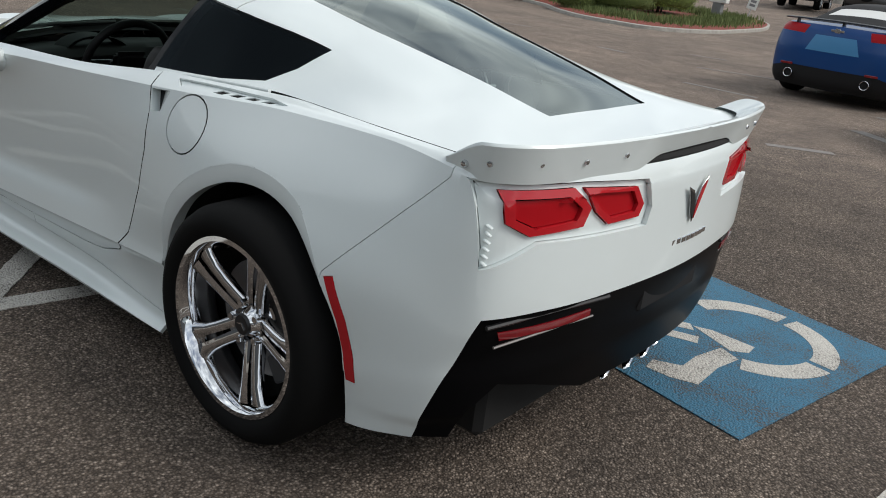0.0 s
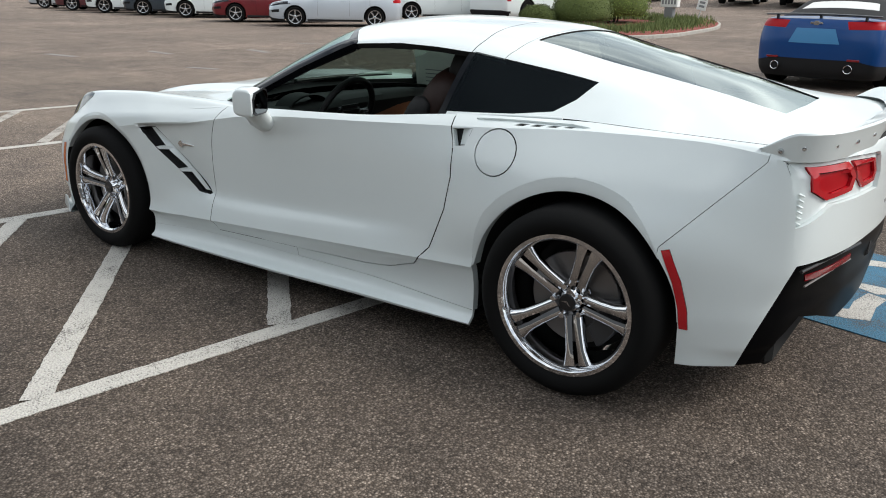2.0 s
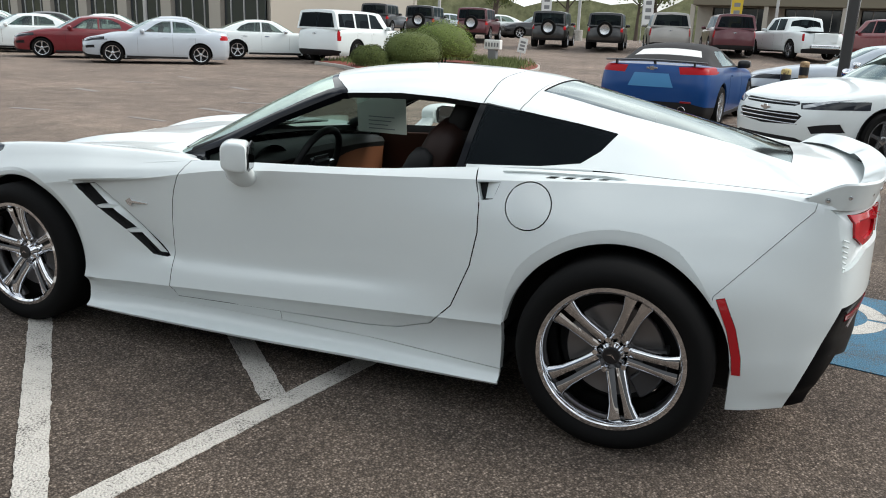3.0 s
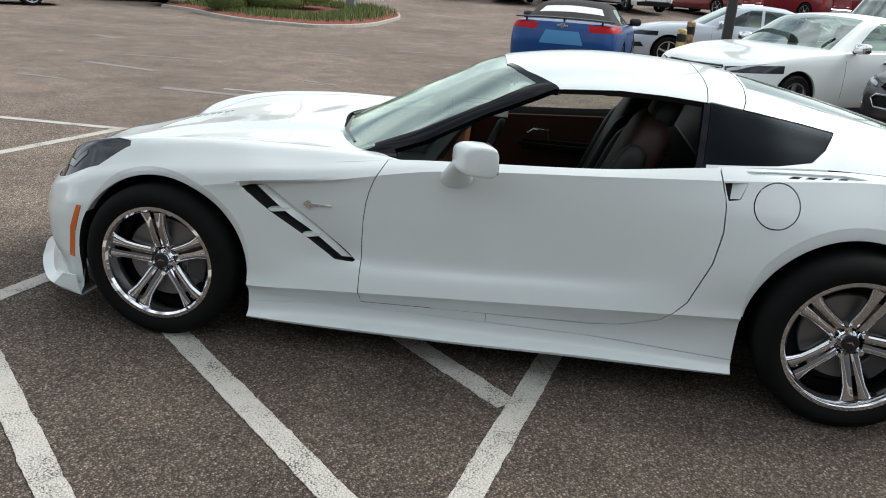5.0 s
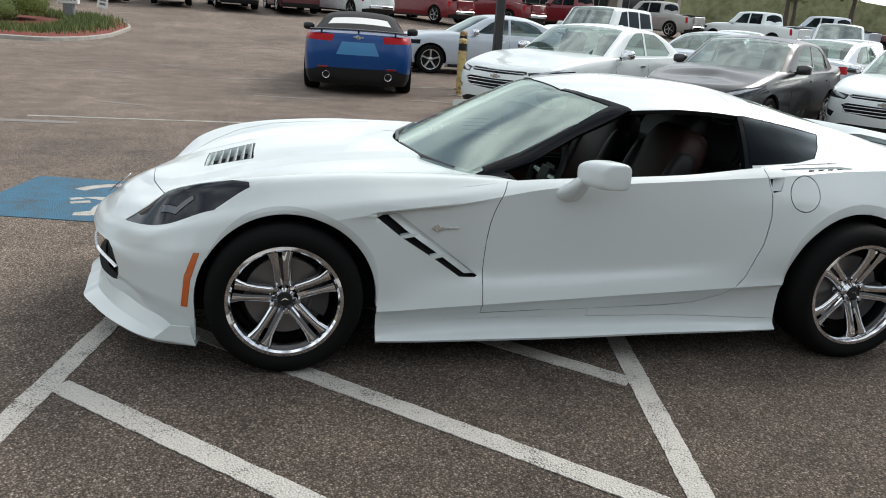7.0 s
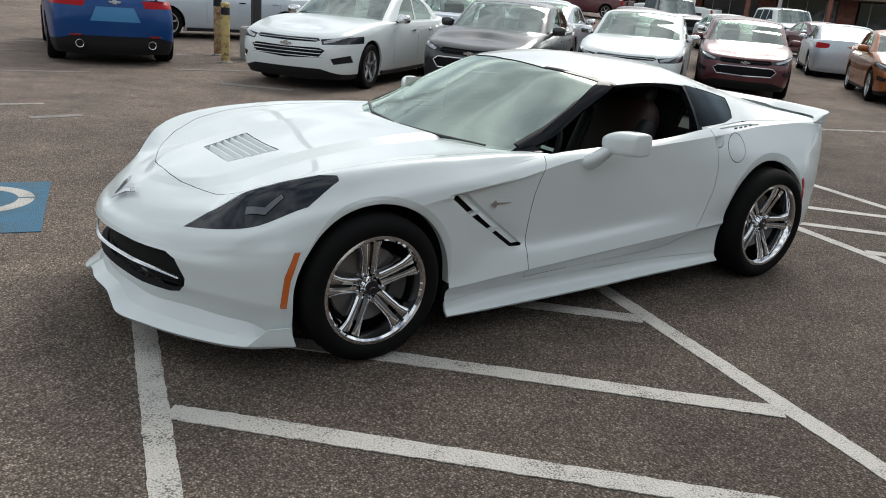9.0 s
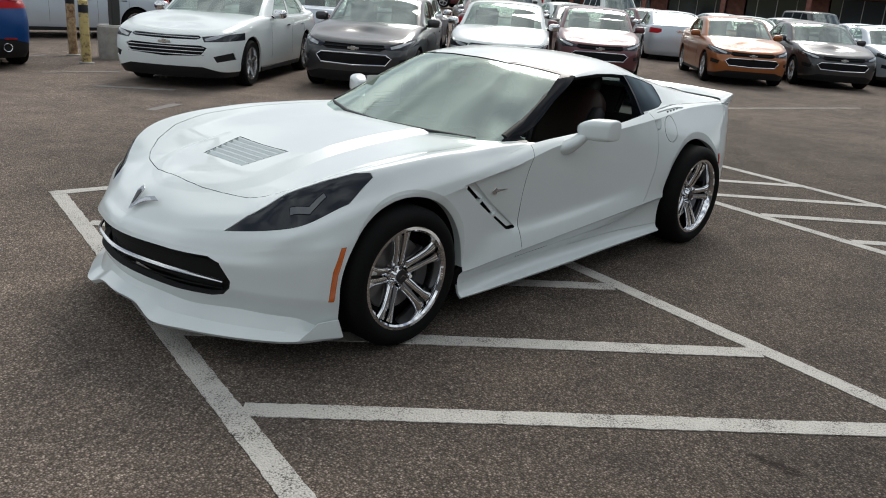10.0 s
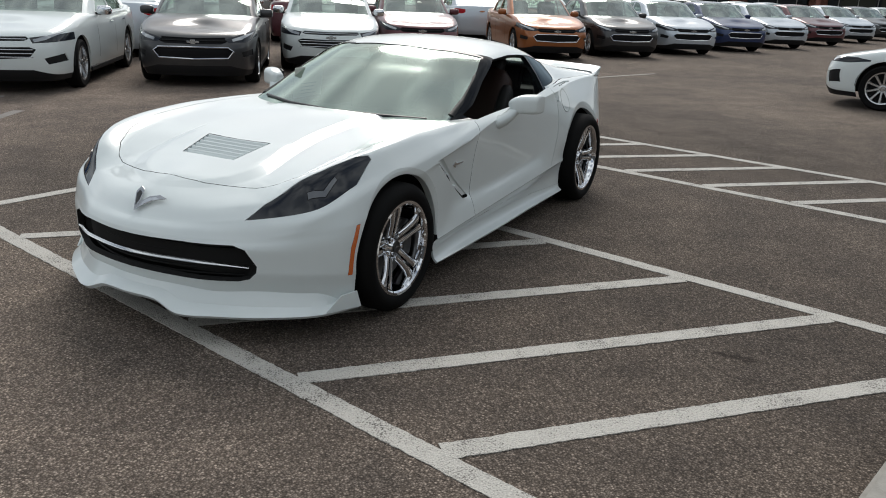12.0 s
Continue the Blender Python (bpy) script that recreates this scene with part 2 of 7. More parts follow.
def road_paint(name, color, bare=0.5, under=(0.07, 0.060, 0.052)):
    """Paint worn through to the stones of the asphalt."""
    m = material(name, color, 0.75)
    n, l, b = nodes_of(m)
    grit, patch = noise_node(m, 150.0, 2.0, 0.7), noise_node(m, 5.0, 5.0, 0.7)
    co, stone = n.new("ShaderNodeTexCoord"), n.new("ShaderNodeTexVoronoi")
    stone.inputs["Scale"].default_value = 118.0
    l.new(co.outputs["Object"], stone.inputs["Vector"])
    deep = ramp(m, stone.outputs["Distance"], (0.15, (1, 1, 1)), (0.75, (0, 0, 0)))
    wear = mixed(m, 0.42, mixed(m, 0.18, grit.outputs["Fac"], deep), patch.outputs["Fac"])
    worn = ramp(m, wear, (bare - 0.05, (0, 0, 0)), (bare + 0.05, (1, 1, 1)))
    tone = mixed(m, patch.outputs["Fac"], tuple(c * 0.70 for c in color), color)
    tone = mixed(m, 0.22, tone, mixed(m, 1.0, tone, deep, "MULTIPLY"))
    l.new(mixed(m, worn, under, tone), b.inputs["Base Color"])
    bumped(m, mixed(m, 0.3, deep, grit.outputs["Fac"]), 0.9, 0.005)
    return m


LINE_PAINT = road_paint("white_line_paint", (0.65, 0.62, 0.565), 0.405)
FADED_PAINT = road_paint("faded_line_paint", (0.56, 0.52, 0.46), 0.46, (0.13, 0.115, 0.10))
BLUE_PAINT = road_paint("blue_road_paint", (0.046, 0.185, 0.30), 0.43)


# ---------------------------------------------------------------- building tools
def thing(name, label, category, group="", kind="", at=(0, 0, 0)):
    ob = new(name)
    ob.empty_display_size = 0.1
    ob.location = at
    return tagged(ob, label, category, group, kind)


def part(name, bm, mat, parent=None, label="", sharp=32.0):
    """Links a bmesh as one mesh object under a thing or a part."""
    me = bpy.data.meshes.new(name)
    bm.to_mesh(me)
    bm.free()
    for m in mat if isinstance(mat, (list, tuple)) else (mat,):
        me.materials.append(m)
    me.polygons.foreach_set("use_smooth", [True] * len(me.polygons))
    if sharp:
        me.set_sharp_from_angle(angle=radians(sharp))
    ob = new(name, me)
    ob.parent = parent
    if label:
        ob["label"] = label
    return ob


def single(name, bm, mat, label, category, group="", kind="", sharp=32.0):
    return tagged(part(name, bm, mat, None, "", sharp), label, category, group, kind)


def pchip(t, p, q):
    """Smooth curve through the knots p at t, taken at q, that never overshoots."""
    h = np.diff(t)[:, None]
    d = np.diff(p, axis=0) / h
    m = np.zeros_like(p)
    w1, w2 = 2 * h[1:] + h[:-1], h[1:] + 2 * h[:-1]
    ok = d[:-1] * d[1:] > 0
    m[1:-1] = np.where(ok, (w1 + w2) / (w1 / np.where(ok, d[:-1], 1) + w2 / np.where(ok, d[1:], 1)), 0)
    m[0], m[-1] = d[0], d[-1]
    i = np.clip(np.searchsorted(t, q, side="right") - 1, 0, len(t) - 2)
    s = ((q - t[i]) / h[i, 0])[:, None]
    return (2 * s**3 - 3 * s**2 + 1) * p[i] + (s**3 - 2 * s**2 + s) * h[i] * m[i] + (-2 * s**3 + 3 * s**2) * p[i + 1] + (s**3 - s**2) * h[i] * m[i + 1]


FLIP = np.array([1.0, -1.0, 1.0])


def smooth_rows(rows, count, mirror_first=False, mirror_last=False):
    """Each row of knots (rows, knots, 3) drawn out to count points; a mirrored end meets the middle plane squarely."""
    rows = np.asarray(rows, float)
    first = 1 if mirror_first else 0
    if mirror_first:
        rows = np.concatenate([rows[:, 1:2] * FLIP, rows], 1)
    if mirror_last:
        rows = np.concatenate([rows, rows[:, -2:-1] * FLIP], 1)
    step = np.linalg.norm(np.diff(rows, axis=1), axis=2).mean(0) + 1e-6
    t = np.r_[0, np.cumsum(step)]
    end = len(t) - 1 - (1 if mirror_last else 0)
    q = np.linspace(t[first], t[end], count)
    return np.stack([pchip(t, r, q) for r in rows])


def loft(curves, nu, nv, mirror_first=False, mirror_last=False, mirror_top=False, breaks=()):
    """A surface through feature curves: an array (nv, nu, 3). At the curves numbered in breaks it has a crisp fold."""
    g = smooth_rows(curves, nu, mirror_first, mirror_last)
    if breaks:
        at = [0, *breaks, len(g) - 1]
        runs = []
        for a, b in zip(at, at[1:]):
            last = b == at[-1]
            n = max(3, int(round(nv * (b - a) / (len(g) - 1))))
            piece = smooth_rows(g[a:b + 1].transpose(1, 0, 2), n, False, mirror_top and last).transpose(1, 0, 2)
            runs.append(piece if last else piece[:-1])
        return np.concatenate(runs)
    return smooth_rows(g.transpose(1, 0, 2), nv, False, mirror_top).transpose(1, 0, 2)


def grid_bm(grid, flip=False):
    bm = bmesh.new()
    v = [[bm.verts.new(p) for p in row] for row in grid]
    for a, b in zip(v, v[1:]):
        for i in range(len(a) - 1):
            f = (a[i], a[i + 1], b[i + 1], b[i])
            bm.faces.new(f[::-1] if flip else f)
    bmesh.ops.remove_doubles(bm, verts=bm.verts, dist=0.0008)
    return bm


def inside(poly, x, y):
    hit, j = False, len(poly) - 1
    for i, (xi, yi) in enumerate(poly):
        xj, yj = poly[j]
        if (yi > y) != (yj > y) and x < (xj - xi) * (y - yi) / (yj - yi) + xi:
            hit = not hit
        j = i
    return hit


AXIS = {"x": 0, "y": 1, "z": 2}


def take(bm, poly, axes, where=None):
    """Cuts the outline poly, seen along the third axis, out of the surface bm, and returns the piece."""
    a, b = AXIS[axes[0]], AXIS[axes[1]]
    c = 3 - a - b
    lo = [min(p[i] for p in poly) - 0.06 for i in (0, 1)]
    hi = [max(p[i] for p in poly) + 0.06 for i in (0, 1)]

    def near(f):
        m = f.calc_center_median()
        return lo[0] < m[a] < hi[0] and lo[1] < m[b] < hi[1] and (where is None or where(m))

    for p, q in zip(poly, poly[1:] + poly[:1]):
        if abs(p[0] - q[0]) + abs(p[1] - q[1]) < 1e-6:
            continue
        co, no = Vector((0, 0, 0)), Vector((0, 0, 0))
        co[a], co[b] = p
        no[a], no[b] = q[1] - p[1], p[0] - q[0]
        lo2 = (min(p[0], q[0]) - 0.05, min(p[1], q[1]) - 0.05)
        hi2 = (max(p[0], q[0]) + 0.05, max(p[1], q[1]) + 0.05)
        fs = []
        for f in bm.faces:
            if near(f):
                xs, ys = [v.co[a] for v in f.verts], [v.co[b] for v in f.verts]
                if max(xs) > lo2[0] and min(xs) < hi2[0] and max(ys) > lo2[1] and min(ys) < hi2[1]:
                    fs.append(f)
        if fs:
            geom = fs + list({e for f in fs for e in f.edges}) + list({v for f in fs for v in f.verts})
            bmesh.ops.bisect_plane(bm, geom=geom, plane_co=co, plane_no=no.normalized(), dist=0.0004)
    got = [f for f in bm.faces if near(f) and inside(poly, f.calc_center_median()[a], f.calc_center_median()[b])]
    return lift(bm, got)


def lift(bm, faces):
    """Moves faces of bm into a bmesh of their own."""
    piece, seen = bmesh.new(), {}
    for f in faces:
        for v in f.verts:
            if v not in seen:
                seen[v] = piece.verts.new(v.co)
        piece.faces.new([seen[v] for v in f.verts])
    bmesh.ops.delete(bm, geom=faces, context="FACES")
    return piece


def mirrored(bm):
    out = bmesh.new()
    made = {v: out.verts.new((v.co.x, -v.co.y, v.co.z)) for v in bm.verts}
    for f in bm.faces:
        out.faces.new([made[v] for v in reversed(f.verts)])
    return out


def joined(*bms):
    out = bmesh.new()
    for b in bms:
        made = {v: out.verts.new(v.co) for v in b.verts}
        for f in b.faces:
            try:
                out.faces.new([made[v] for v in f.verts])
            except ValueError:
                pass
        b.free()
    return out


def both(bm):
    """The half joined with its mirror image."""
    other = mirrored(bm)
    out = joined(bm, other)
    bmesh.ops.remove_doubles(out, verts=[v for v in out.verts if abs(v.co.y) < 0.003], dist=0.004)
    return out


def hem(bm, depth=0.014, gap=0.002, dark=False):
    """Draws the rim of a panel in by a gap and folds it inwards, so that joints have depth."""
    bm.normal_update()
    rim = [e for e in bm.edges if len(e.link_faces) == 1]
    pull, nor = {}, {}
    for e in rim:
        mid = e.link_faces[0].calc_center_median()
        for v in e.verts:
            d = mid - (e.verts[0].co + e.verts[1].co) / 2
            t = (e.verts[1].co - e.verts[0].co)
            if t.length < 1e-7:
                continue
            t.normalize()
            d = d - t * d.dot(t)
            if d.length > 1e-7:
                pull[v] = pull.get(v, Vector()) + d.normalized()
            nor[v] = v.normal.copy()
    for v, d in pull.items():
        if d.length > 0.2:
            v.co += d.normalized() * gap
    made = bmesh.ops.extrude_edge_only(bm, edges=rim)["geom"]
    for f in made:
        if dark and isinstance(f, bmesh.types.BMFace):
            f.material_index = 1
    for v in made:
        if isinstance(v, bmesh.types.BMVert):
            back = None
            for e in v.link_edges:
                o = e.other_vert(v)
                if o in nor:
                    back = nor[o]
            if back is not None:
                v.co -= back * depth
    return bm


def box(size, at=(0, 0, 0), bevel=0.0, segments=2, turn=None):
    bm = bmesh.new()
    bmesh.ops.create_cube(bm, size=1.0)
    bmesh.ops.scale(bm, vec=size, verts=bm.verts)
    if bevel:
        bmesh.ops.bevel(bm, geom=list(bm.edges), offset=bevel, segments=segments, affect="EDGES", clamp_overlap=True)
    if turn is not None:
        bmesh.ops.transform(bm, matrix=turn, verts=bm.verts)
    bmesh.ops.translate(bm, vec=at, verts=bm.verts)
    return bm


def lathe(profile, steps=48, axis="y", close=False):
    """Turns a profile of (radius, along) about an axis."""
    bm = bmesh.new()
    rings = []
    for k in range(steps):
        a = 2 * math.pi * k / steps
        c, s = math.cos(a), math.sin(a)
        ring = []
        for r, h in profile:
            ring.append(bm.verts.new((r * c, h, r * s) if axis == "y" else (r * c, r * s, h)))
        rings.append(ring)
    for k in range(steps):
        p, q = rings[k], rings[(k + 1) % steps]
        m = len(profile)
        for i in range(m if close else m - 1):
            j = (i + 1) % m
            bm.faces.new((p[i], p[j], q[j], q[i]))
    bmesh.ops.remove_doubles(bm, verts=bm.verts, dist=1e-6)
    bmesh.ops.recalc_face_normals(bm, faces=bm.faces)
    return bm


def tube(points, radius, sides=8, taper=None, flat=1.0):
    """A round bar along points."""
    bm = bmesh.new()
    pts = [Vector(p) for p in points]
    rings = []
    for i, p in enumerate(pts):
        d = (pts[min(i + 1, len(pts) - 1)] - pts[max(i - 1, 0)]).normalized()
        ref = Vector((0, 0, 1)) if abs(d.z) < 0.9 else Vector((1, 0, 0))
        u = d.cross(ref).normalized()
        w = u.cross(d).normalized()
        r = radius if taper is None else radius * taper[i]
        rings.append([bm.verts.new(p + u * r * math.cos(2 * math.pi * k / sides) + w * r * flat * math.sin(2 * math.pi * k / sides)) for k in range(sides)])
    for a, b in zip(rings, rings[1:]):
        for k in range(sides):
            bm.faces.new((a[k], a[(k + 1) % sides], b[(k + 1) % sides], b[k]))
    bm.faces.new(rings[0][::-1])
    bm.faces.new(rings[-1])
    bmesh.ops.recalc_face_normals(bm, faces=bm.faces)
    return bm


def plate(outline, thickness, axes="xy", at=0.0, bevel=0.0):
    """A flat outline given depth along its third axis."""
    a, b = AXIS[axes[0]], AXIS[axes[1]]
    c = 3 - a - b
    bm = bmesh.new()
    vs = []
    for p in outline:
        co = [0, 0, 0]
        co[a], co[b], co[c] = p[0], p[1], at
        vs.append(bm.verts.new(co))
    f = bm.faces.new(vs)
    r = bmesh.ops.extrude_face_region(bm, geom=[f])
    d = [0, 0, 0]
    d[c] = thickness
    bmesh.ops.translate(bm, vec=d, verts=[v for v in r["geom"] if isinstance(v, bmesh.types.BMVert)])
    bmesh.ops.recalc_face_normals(bm, faces=bm.faces)
    if bevel:
        bmesh.ops.bevel(bm, geom=list(bm.edges), offset=bevel, segments=1, affect="EDGES", clamp_overlap=True)
    return bm


def moved(bm, m):
    bmesh.ops.transform(bm, matrix=m, verts=bm.verts)
    return bm


def circle(x, y, r, n=40, start=0.0, end=360.0):
    return [(x + r * math.cos(radians(start + (end - start) * k / n)), y + r * math.sin(radians(start + (end - start) * k / n))) for k in range(n)]


def blob(size, at, power=.6, around=16, rings=9):
    """A rounded, softly squared pod."""
    bm = bmesh.new()

    def soft(v):
        return math.copysign(abs(v) ** power, v)

    rows = []
    for i in range(1, rings):
        p = math.pi * i / rings - math.pi / 2
        rows.append([bm.verts.new((at[0] + size[0] / 2 * soft(math.cos(p)) * soft(math.cos(2 * math.pi * k / around)), at[1] + size[1] / 2 * soft(math.sin(p)), at[2] + size[2] / 2 * soft(math.cos(p)) * soft(math.sin(2 * math.pi * k / around)))) for k in range(around)])
    for a, b in zip(rows, rows[1:]):
        for k in range(around):
            bm.faces.new((a[k], a[(k + 1) % around], b[(k + 1) % around], b[k]))
    bm.faces.new(rows[0])
    bm.faces.new(rows[-1][::-1])
    bmesh.ops.recalc_face_normals(bm, faces=bm.faces)
    return bm


# ---------------------------------------------------------------- ground and road marks
LANE = Vector((0.197, 0.980, 0)).normalized()      # the way the bay lines run
ACROSS = Vector((LANE.y, -LANE.x, 0))


def rise(y):
    """The lot is level round the car and climbs gently towards the street."""
    return 0.0013 * (min(max(0.0, y - 14.0), 30.0) ** 2)


def ground():
    bm = bmesh.new()
    xs = [-900, -300, -120, -60, -30, -15, 0, 15, 30, 60, 120, 300, 900]
    ys = [-900, -300, -100, -40, -15, 0, 10, 14, 16, 18, 20, 22, 24, 26, 28, 30, 32, 34, 36, 38, 40, 42, 44, 60, 100, 300, 900]
    v = {(x, y): bm.verts.new((x, y, rise(y))) for x in xs for y in ys}
    for i in range(len(xs) - 1):
        for j in range(len(ys) - 1):
            bm.faces.new((v[xs[i], ys[j]], v[xs[i + 1], ys[j]], v[xs[i + 1], ys[j + 1]], v[xs[i], ys[j + 1]]))
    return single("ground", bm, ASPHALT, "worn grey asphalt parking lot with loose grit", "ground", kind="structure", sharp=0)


ground()


def stripe(a, b, width=0.1, mat=None, z=0.0):
    """A painted bar on the asphalt with slightly ragged edges."""
    a, b = Vector((*a, 0)), Vector((*b, 0))
    d = (b - a).normalized()
    n = Vector((-d.y, d.x, 0))
    steps = max(2, int((b - a).length / 0.025))
    bm = bmesh.new()
    rows = []
    for i in range(steps + 1):
        p = a + (b - a) * i / steps
        row = []
        for s in (-1, 1):
            w = width / 2 + 0.004 * noise.noise((p.x * 9 + s * 7, p.y * 9, 0)) + 0.006 * noise.noise((p.x * 38 + s * 7, p.y * 38, 3))
            row.append(p + n * s * w)
        rows.append([bm.verts.new((row[0].x, row[0].y, 0.001)), bm.verts.new((row[0].x, row[0].y, 0.004 + z)), bm.verts.new((row[1].x, row[1].y, 0.004 + z)), bm.verts.new((row[1].x, row[1].y, 0.001))])
    for p, q in zip(rows, rows[1:]):
        for k in range(3):
            bm.faces.new((p[k], q[k], q[k + 1], p[k + 1]))
    bmesh.ops.recalc_face_normals(bm, faces=bm.faces)
    return single("parking_line", bm, mat or LINE_PAINT, "worn white painted line on the asphalt", "road marking", "parking lines", "structure")


def on_lane(origin, along, across=0.0):
    p = Vector((*origin, 0)) + LANE * along + ACROSS * across
    return (p.x, p.y)


LINE_A, LINE_B = (0.185, -1.08), (-2.275, -0.96)
stripe(on_lane(LINE_A, 3.25), on_lane(LINE_A, -4.6))
stripe(on_lane(LINE_B, 3.45), on_lane(LINE_B, -4.4))
stripe(on_lane(LINE_B, 3.47, -0.05), on_lane(LINE_A, 3.27, 0.05), z=0.0012)
RUNG = Vector((1.93, -1.78)).normalized()
SKEW = Vector((-RUNG.y, RUNG.x))
for off in (0.78, 0.04, -0.70, -1.525, -2.212, -2.88, -3.60, -4.32, -5.04):
    ends = []
    for base, side in ((LINE_B, 0.045), (LINE_A, -0.045)):
        o = Vector(on_lane(base, 0, side))
        k = (off - o.dot(SKEW)) / LANE.to_2d().dot(SKEW)
        ends.append((Vector(on_lane(base, k, side)), k))
    if ends[0][1] < 3.4 and ends[1][1] < 3.2:
        stripe(ends[0][0], ends[1][0], z=0.0008)
# a second striped aisle beyond the car's tail
FAR_A, FAR_B = (2.62, -0.79), (4.12, -0.75)
stripe(on_lane(FAR_A, 2.6), on_lane(FAR_A, -6.0))
stripe(on_lane(FAR_B, 2.6), on_lane(FAR_B, -6.0))
for k in range(-2, 6):
    start = Vector(on_lane(FAR_A, -0.76 * k - 0.1, 0.045))
    stripe(start, start + Vector((0.69, -0.724)) * 1.72, z=0.0008, mat=LINE_PAINT if k < 3 else FADED_PAINT)
# a third aisle on the far side, beyond the second blue square
OUT_A, OUT_B = (-3.86, 3.02), (-6.1, 2.9)
stripe(on_lane(OUT_A, 0.0), on_lane(OUT_A, -5.0))
stripe(on_lane(OUT_B, 0.0), on_lane(OUT_B, -5.0))
stripe(on_lane(OUT_A, 0.0, 0.05), on_lane(OUT_B, 0.05, -0.05), z=0.0012)
for k in range(0, 4):
    start = Vector(on_lane(OUT_B, -0.86 * k, 0.045))
    stripe(start, start + RUNG * 2.4, z=0.0008, mat=FADED_PAINT)
# faded scraps of old marks across the driving lane
SCRAP_PAINT = road_paint("scraped_line_paint", (0.33, 0.305, 0.28), 0.51, (0.195, 0.176, 0.160))
for x, y, n_long, slant in ((7.0, 3.4, 5.5, -0.36), (-4.2, 6.0, 2.6, 0.03)):
    stripe((x, y), (x + n_long, y + n_long * slant), 0.09, FADED_PAINT)
lane_rng = random.Random(11)
for row, y in enumerate((5.6, 7.4, 9.2, 11.6, 13.4)):
    x = -15.0 + lane_rng.uniform(0, 4)
    while x < 4.5 - .25 * y:
        n_long, wide = lane_rng.uniform(.5, 1.3), lane_rng.uniform(.08, .18)
        stripe((x, y + .02 * x + lane_rng.uniform(-.4, .4)), (x + n_long, y + .02 * x + lane_rng.uniform(-.4, .4)), wide, SCRAP_PAINT)
        x += n_long + lane_rng.uniform(1.2, 4.5)


def blue_square(corner, side):
    """A painted square: the corner nearest to -y, then along the lane and to the left of it."""
    c = Vector((*corner, 0))
    pts = [c, c + LANE * side, c + LANE * side - ACROSS * side, c - ACROSS * side]
    bm = plate([(p.x, p.y) for p in pts], 0.004, "xy", 0.001)
    return single("blue_pavement_square", bm, BLUE_PAINT, "worn blue painted square on the asphalt", "road marking", "blue squares", "structure")


def stencil(centre, size, face):
    """The white access symbol of a bay as separate stencilled strokes; face: the way its top points."""
    up = Vector((*face, 0)).normalized()
    right = Vector((up.y, -up.x, 0))

    def at(u, v):
        p = Vector((*centre, 0)) + right * u * size + up * v * size
        return (p.x, p.y)

    def stroke(points, name="symbol_stroke"):
        bm = plate([at(*p) for p in points], 0.0035, "xy", 0.003)
        return part(name, bm, LINE_PAINT, root)

    root = thing("access_symbol", "white stencilled access symbol on blue paint", "road marking", "access symbols", "structure")
    for a0, a1 in ((-86, -14), (-174, -93), (116, 180)):
        stroke(circle(-0.15, -0.13, 0.30, 15, a0, a1 + 5) + circle(-0.15, -0.13, 0.215, 15, a1, a0 - 5))
    stroke([(-0.005, 0.0), (-0.06, -0.035), (-0.215, -0.06), (-0.23, 0.0), (-0.19, 0.05), (-0.10, 0.025)])
    stroke([(-0.16, 0.06), (-0.24, 0.08), (-0.24, 0.20), (-0.275, 0.36), (-0.20, 0.405), (-0.12, 0.42), (-0.10, 0.36), (-0.175, 0.30), (-0.155, 0.20)])
    stroke([(0.03, 0.12), (-0.07, 0.06), (-0.10, 0.11), (0.0, 0.165)])
    stroke([(0.07, 0.03), (0.01, -0.005), (-0.03, 0.03), (0.04, 0.075)])


blue_square((2.39, 0.27), 1.2)
stencil(Vector((2.39, 0.27)) + (LANE * 0.6 - ACROSS * 0.6).to_2d(), 1.16, -LANE.to_2d())
blue_square((-2.31, 1.38), 1.2)
stencil(Vector((-2.31, 1.38)) + (LANE * 0.6 - ACROSS * 0.6).to_2d(), 1.16, -LANE.to_2d())


# ---------------------------------------------------------------- the white sports car
def left(*pts):
    return [(x, -y, z) for x, y, z in pts]


RIDGE_ON = (0, 0, 0, 0, 0, 0, .8, 1, 1, 1, .45, 0, 0, 0, 0, 0, 0)
BROW_ON = (0, 0, 0, 0, 0, .15, 1.0, 1.0, .35, .25, .1, 0, 0, 0, 0, 0, 0)
NOSE_BELT = ((-2.19, 0, .53), (-2.15, .25, .535), (-2.02, .525, .560), (-1.83, .768, .612), (-1.655, .826, .685), (-1.355, .862, .745), (-.99, .865, .785), (-.72, .845, .80), (-.38, .805, .838))


def scooped(bm):
    """Presses the panel behind the fender vent inwards, under a crisp upper edge."""
    for v in bm.verts:
        x, y, z = v.co
        if y < -.6 and -1.06 < x < -.46 and .36 < z < .78:
            top = .700 + (x + 1.02) * .110
            front = -.985 + (.69 - z) / .29 * .44
            if x > front and z < top + .006:
                along = min(1.0, max(0.0, (x - front) / max(.02, -.47 - front)))
                rise_in = min(1.0, (x - front) / .025) * min(1.0, max(0.0, (top + .006 - z) / .014))
                v.co.y += .034 * (1 - along) ** 1.1 * rise_in * min(1.0, max(0.0, (z - .395) / .05))
    return bm


